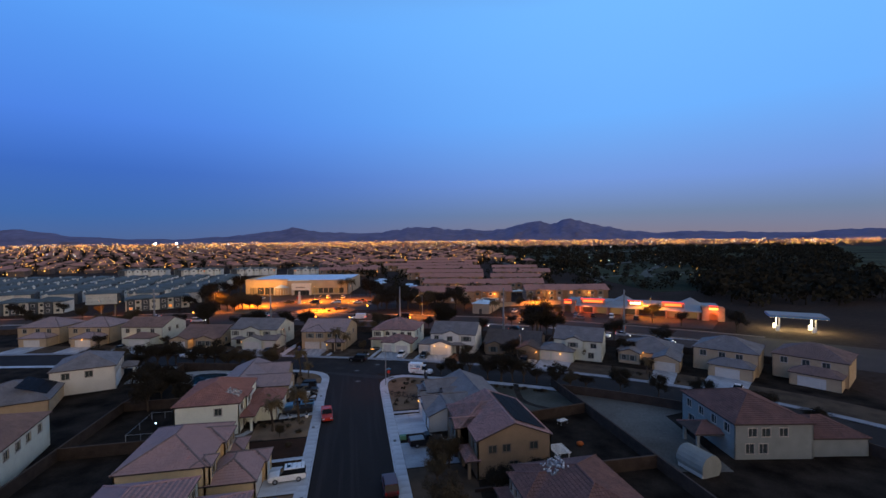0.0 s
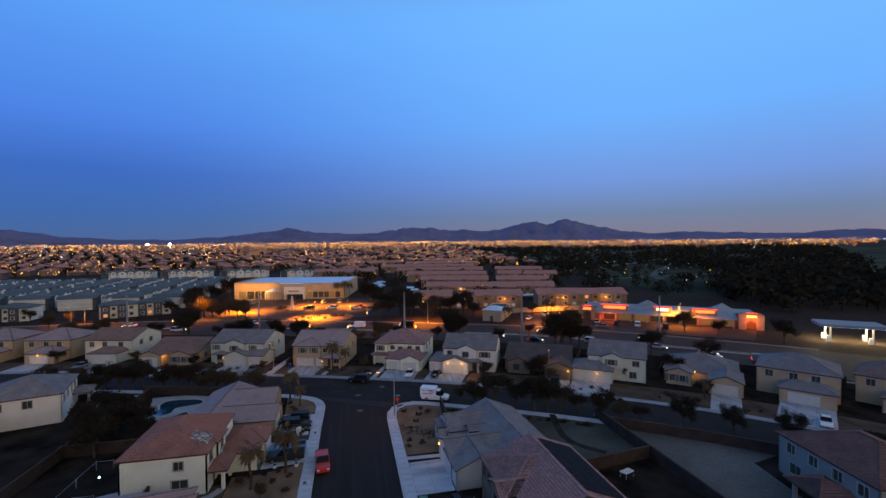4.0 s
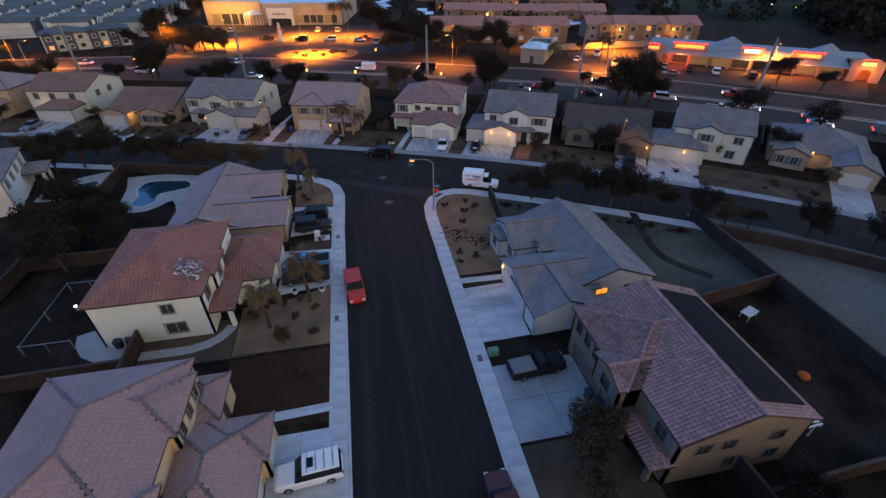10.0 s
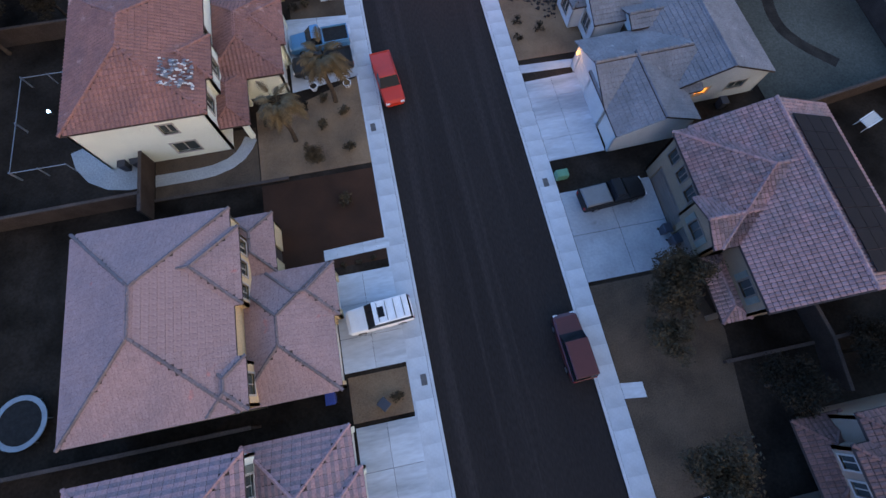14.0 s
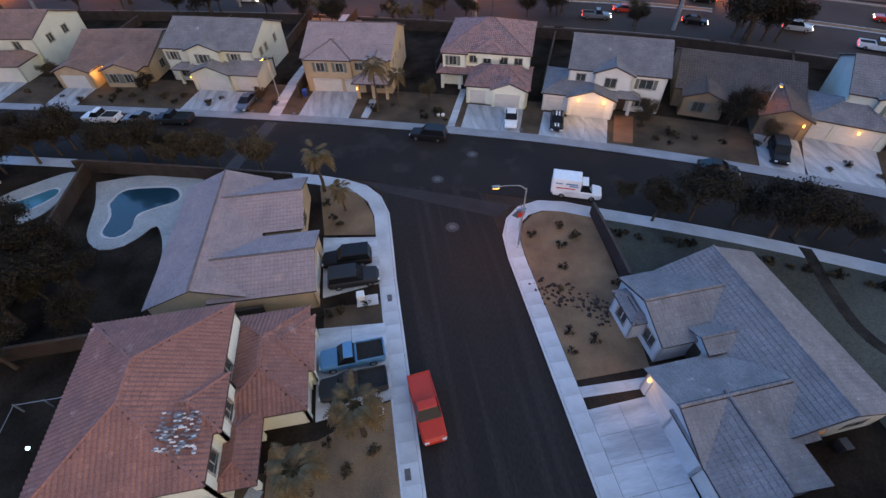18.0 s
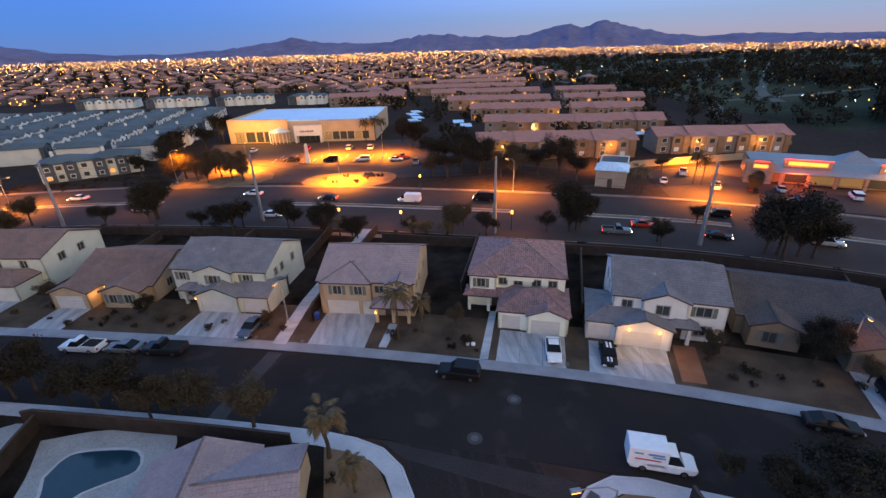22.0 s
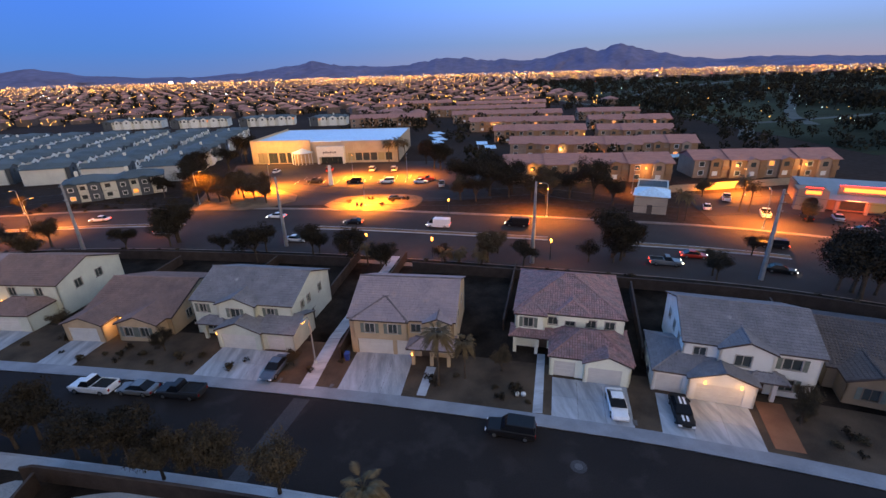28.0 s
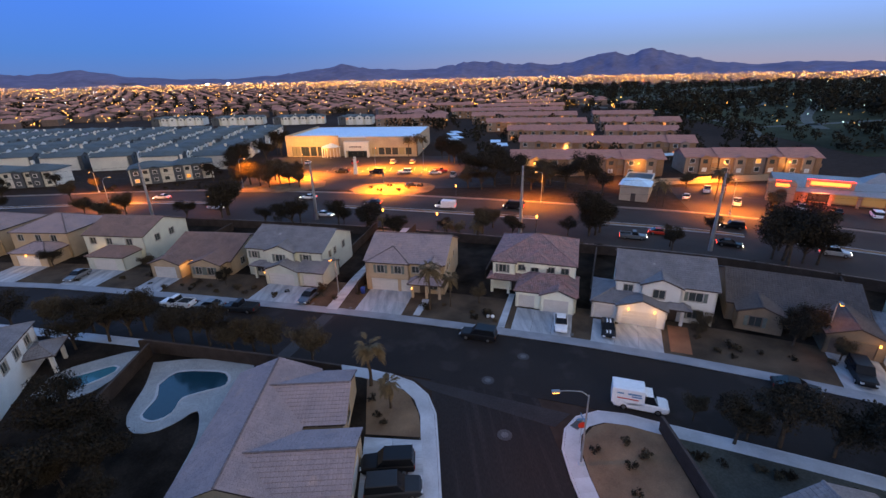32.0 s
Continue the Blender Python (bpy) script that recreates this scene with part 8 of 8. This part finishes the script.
def station():
    G_ = thing("petrol_station", "petrol station canopy glowing underneath", "petrol station", pose(150, 22, 0, 0, 0, -38))
    part("canopy", Geo().box(-8, -4.5, 4.8, 8, 4.5, 5.7, 0.06), M["shoproof"], G_)
    part("fascia", Geo().box(-8.06, -4.56, 5.0, 8.06, 4.56, 5.4), PAINT["blue"], G_, "blue canopy band")
    part("soffit", Geo().box(-7.8, -4.3, 4.76, 7.8, 4.3, 4.796), glow("canopy_light", (1.0, 0.80, 0.42), 3.0), G_, "glowing canopy ceiling")
    for x in (-5, 5):
        for y in (-2.5, 2.5):
            part("column", Geo().box(x - 0.2, y - 0.2, 0, x + 0.2, y + 0.2, 4.76), M["white_trim"], G_)
            part("pump", Geo().box(x - 0.9, y - 0.3, 0, x - 0.3, y + 0.3, 1.8, 0.05), PAINT["white"], G_)
    for x, y in ((146, 25), (154, 19)):
        lamp("canopy_light", (x, y, 4.3), 5200, (1.0, 0.84, 0.42), 0.8)


station()

setting("planting_bed", Geo().prism([(-64, 110.5), (-50, 107.8), (-42, 109), (-36, 114), (-36.5, 121), (-44, 130), (-54, 140), (-70, 146), (-66, 128)], -0.05, 0.15), M["gravel"], "raised gravel planting bed beside the boulevard")
# car park island, trees lit from beside
isl = line([(-27, 107.6), (-24, 113.6), (-18, 115.4), (-6, 114.6), (0.5, 109.5), (-2, 101), (-9, 98.4), (-17, 99.6), (-24, 103), (-27, 107.6)], 2.0)
setting("traffic_island", Geo().prism(isl[:-1], -0.05, 0.16), M["gravel"], "kerbed gravel island in the car park")
for k, x in enumerate((-68.5, -60.5, -56.0, -48.2, -45.6, -30.5, -29.0, -22.8, -5.6, -3.0, 1.2, 3.4, 20.6, 30.5, 33.0, 47.5, 50.2, 63.5)):
    px, py, _ = spot(offset(NCURB, 3.4 + (k * 37 % 5) * 0.9), x)
    copy_thing(shrubs[k % 2], pose(px, py, 0.1, 0, 0, 70 * k) @ Matrix.Scale(0.8 + 0.25 * (k % 3), 4))
for x, y, k in ((-20, 108, 1), (-14, 110, 0), (-8, 106, 1), (-17, 104, 0), (-11, 103, 1), (-4, 108, 0)):
    copy_thing(shrubs[k], pose(x, y, 0.12) @ Matrix.Scale(1.7, 4))
mn = thing("monument_sign", "pale tapered pylon sign in the car park", "sign", pose(-27.4, 132.6, 0))
part("pylon", Geo().add([(-0.8, -0.4, 0), (0.8, -0.4, 0), (0.8, 0.4, 0), (-0.8, 0.4, 0), (-0.4, -0.2, 6.5), (0.4, -0.2, 6.5), (0.4, 0.2, 6.5), (-0.4, 0.2, 6.5)], [(0, 1, 5, 4), (1, 2, 6, 5), (2, 3, 7, 6), (3, 0, 4, 7), (4, 5, 6, 7)]), WALLS["white"], mn)
for k in range(9):
    for x0, y0 in ((-40, 136.5), (-38, 142.0)):
        setting("bay_line", Geo().prism([(x0 + k * 4.6, y0 - k * 0.8), (x0 + 0.12 + k * 4.6, y0 - k * 0.8), (x0 + 0.9 + k * 4.6, y0 + 5 - k * 0.8), (x0 + 0.78 + k * 4.6, y0 + 5 - k * 0.8)], 0.0, 0.024), M["paint"], "painted parking bay line")
for k, (x, y, t) in enumerate(((14, 192, 100), (16, 200, 100), (19, 209, 100), (36, 189, 80), (37, 177, 80), (92, 135.5, 10), (101.5, 137, 10), (111, 138.8, 10), (18, 222, 100), (21, 232, 100))):
    c_ = thing("carport", "white open carport roof on posts", "carport", pose(x, y, 0, 0, 0, t), "carports")
    part("roof", Geo().box(-4.5, -2.5, 2.6, 4.5, 2.5, 2.75), M["whiteroof"], c_)
    for sx in (-4, 0, 4):
        part("post", Geo().tube([(sx, 1.8, 0), (sx, 1.8, 2.6)], 0.07, 6), M["steel"], c_)
# gym front lighting
for x, y, p in ((-60, 172.0, 2100), (-53, 170.8, 2100), (-46, 169.5, 1900), (-32, 164.0, 300), (-20, 163.5, 650), (-8, 161.5, 700)):
    lamp("facade_light", (x, y, 5.5), p, (1.0, 0.42, 0.08), 0.4)
for x, y, p in ((36, 117.5, 420), (52, 114, 500), (70, 110.5, 500), (98, 107, 600), (118, 103.5, 600), (60, 154, 800), (85, 188, 700), (55, 242, 700), (20, 288, 700)):
    lamp("landing_light", (x, y, 4.2), p, (1.0, 0.5, 0.13), 0.3)
    lb = thing("landing_lamp", "glowing wall lantern on a post", "lamp", pose(x, y, 0), "landing lamps")
    part("post", Geo().tube([(0, 0, 0), (0, 0, 4.3)], 0.05, 6), M["dark"], lb)
    part("globe", Geo().ball(0, 0, 4.6, 0.28), M["lamp_on"], lb)


# ---- golf course and far trees ----
def far_trees(name, seed, count, where, leaf, label, size=(3.0, 6.0)):
    rng = np.random.RandomState(seed)
    G_ = Geo()
    k = 0
    while k < count:
        x, y = where(rng)
        if x is None:
            continue
        k += 1
        r = rng.uniform(*size)
        h = r * rng.uniform(0.75, 1.2)
        G_.tube([(x, y, 0), (x, y, h * 0.6)], [0.3, 0.15], 4, False)
        for _ in range(46):
            d = rng.randn(3)
            d /= np.linalg.norm(d)
            p = np.array((x, y, h)) + d * np.array((r, r, r * 0.8)) * rng.rand() ** 0.4
            u = rng.randn(3)
            u /= np.linalg.norm(u)
            v = np.cross(u, rng.randn(3))
            v /= np.linalg.norm(v)
            s = r * rng.uniform(0.16, 0.30)
            G_.add([p - u * s, p + v * s * 0.7, p + u * s, p - v * s * 0.7], [(0, 1, 2, 3)])
    tagged(part(name, G_, leaf), label, "trees", kind="stuff")


def on_golf(r):
    """Clumps of trees with open fairways between them."""
    x, y = golf_spot(r)
    if math.sin(x * 0.021 + 1.3 * math.sin(y * 0.013)) + math.sin(y * 0.024 + 0.8 * math.sin(x * 0.017)) < -0.35:
        return None, None
    return x, y


def golf_spot(r):
    y = r.uniform(130, 1150)
    x = r.uniform(150 + 0.16 * y, 190 + 1.25 * y)
    if r.rand() < 0.16:
        y = r.uniform(60, 200)
        x = r.uniform(175, 420)
    return x, y


def in_town(r):
    y = r.uniform(240, 1500)
    x = r.uniform(-1.1 * y - 60, 1.0 * y)
    if golf(x, y) or (-310 < x < -30 and y < 420) or (20 < x < 200 and y < 480):
        return None, None
    return x, y


far_trees("golf_course_trees", 41, 1450, on_golf, M["leafdark"], "dark woods of a golf course", (3.0, 7.5))
far_trees("town_trees", 42, 3600, in_town, M["leafdark"], "dark garden trees across the far town", (2.2, 4.6))
far_trees("apartment_trees", 43, 330, lambda r: (r.uniform(25, 280), r.uniform(135, 480)), M["leafdark"], "dark trees among the apartment blocks", (2.2, 4.4))
setting("fairway", Geo().prism([(175, 130), (400, 120), (1500, 900), (1300, 1150), (340, 1150)], -0.05, 0.0), material("dusk_fairway", (0.075, 0.090, 0.055), (0.014, 0.018, 0.012), 0.010, 0.5, 0.95, 0.2), "dark grass fairways of a golf course")
M["golfroad"] = material("pale_park_road", (0.12, 0.135, 0.12), (0.075, 0.085, 0.075), 0.05, 2.0, 0.9, 0.1)
for pts, w in (([(165, 182), (195, 222), (215, 300), (200, 385), (190, 455), (210, 560)], 7.0), ([(235, 215), (277, 274), (420, 420), (690, 700)], 7.0), ([(200, 230), (330, 252), (520, 300)], 6.0),
               ([(205, 345), (320, 390), (480, 520)], 9.0), ([(190, 455), (300, 520), (420, 700), (600, 900)], 10.0), ([(245, 600), (400, 640), (700, 860)], 14.0)):
    l = line(pts, 12.0)
    setting("park_road", Geo().strip(offset(l, w / 2), offset(l, -w / 2), 0.0, 0.05), M["golfroad"], "pale road through a dark park")
sparks("roadside_lights", (1.0, 0.40, 0.06), 5.0, 22, 27, 190, 420, 0.7, "orange lamps along roads beyond the shops", lambda x, y, r: x > 120 and y > 60)
sparks("golf_lights", (0.75, 1.0, 0.75), 10.0, 34, 25, 240, 1300, 0.60, "pale green-white lamps among dark trees", lambda x, y, r: golf(x, y))
st = thing("stadium_lights", "bank of bright floodlights far across the town", "floodlight", pose(-1330, 3240, 0))
for dx in (0, 118):
    part("mast", Geo().tube([(dx, dx * 0.4, 0), (dx, dx * 0.4, 14)], 1.0, 6), M["steel"], st)
    part("flood", Geo().ball(dx, dx * 0.4, 12, 7.5, 7.5, 6.5, 12, 8), glow("floodlight", (1.0, 0.80, 0.55), 30.0), st)


# ---- rubble and small things of the corner bed ----
M["rubble"] = material("dark_broken_rock", (0.075, 0.062, 0.056), (0.045, 0.038, 0.036), 1.2, 9.0, 0.95, 0.5, spread=0.4)
rq = np.random.RandomState(77)
rb = Geo()
for k in range(130):
    t_ = rq.rand()
    x, y, s = 7.4 + 5.4 * t_ + rq.randn() * 0.7, -9.6 - 4.2 * t_ + rq.randn() * 0.8, rq.uniform(0.08, 0.26)
    j = rq.uniform(0.7, 1.3, 6)
    rb.add([(x - s * j[0], y, 0.1 + s * 0.3), (x + s * j[1], y, 0.1 + s * 0.25), (x, y - s * j[2], 0.1 + s * 0.3), (x, y + s * j[3], 0.1 + s * 0.2), (x, y, 0.06), (x + 0.2 * s, y, 0.1 + s * 0.75 * j[4])], [(0, 2, 5), (2, 1, 5), (1, 3, 5), (3, 0, 5), (2, 0, 4), (1, 2, 4), (3, 1, 4), (0, 3, 4)])
tagged(part("rubble", rb, M["rubble"]), "loose dark rubble strewn over a gravel bed", "rubble", kind="stuff")
dr = thing("storm_drain", "dark iron storm drain cover in the pavement", "drain", pose(8.6, 0.75, 0.13, 0, 0, 38))
part("frame", Geo().box(-0.75, -0.42, 0, 0.75, 0.42, 0.02), M["iron"], dr)
for k in range(7):
    part("bar", Geo().box(-0.66 + k * 0.2, -0.34, 0.02, -0.56 + k * 0.2, 0.34, 0.035), M["dark"], dr)

# ---- pavement slabs of the street ----
for nm, sx in (("west", -1), ("east", 1)):
    pv = bpy.data.objects["pavement_" + nm]
    hw = 0.66 if sx < 0 else 0.745
    me = Geo().box(-hw, -0.74, 0.0, hw, 0.74, 0.016, 0.004).mesh("slab", M["concrete"])
    for k in range(74):
        y = -7.5 - 1.5 * k if sx < 0 else -6.3 - 1.5 * k
        part("slab", me, None, pv, at=pose(-6.83 if sx < 0 else 6.595, y, 0.121))

# ---- roof tiles one by one on the slopes nearest the way ----
for rf, face, tw, tl, rm, roof, (lo, hi) in LOOSE:
    v, fc = tile_geo([face], tw, tl, *TILE.get(roof, (0.98, 1.0)))
    base = np.array(v[:8]) - np.array(v[0])
    me = bpy.data.meshes.new("tile")
    me.from_pydata(base.tolist(), [], [(0, 1, 4, 3), (1, 2, 5, 4), (6, 7, 2, 1, 0)])
    me.materials.append(rm)
    rest, count = Geo(), 0
    for k in range(len(v) // 8):
        o = v[8 * k]
        if lo < o[0] < hi and count < 300:
            count += 1
            part("tile", me, None, rf, at=Matrix.Translation(o))
        else:
            rest.add(v[8 * k:8 * k + 8], [(0, 1, 4, 3), (1, 2, 5, 4), (6, 7, 2, 1, 0)])
    if rest.v:
        tagged(part("roof_tiles", rest, rm, rf), kind="stuff")
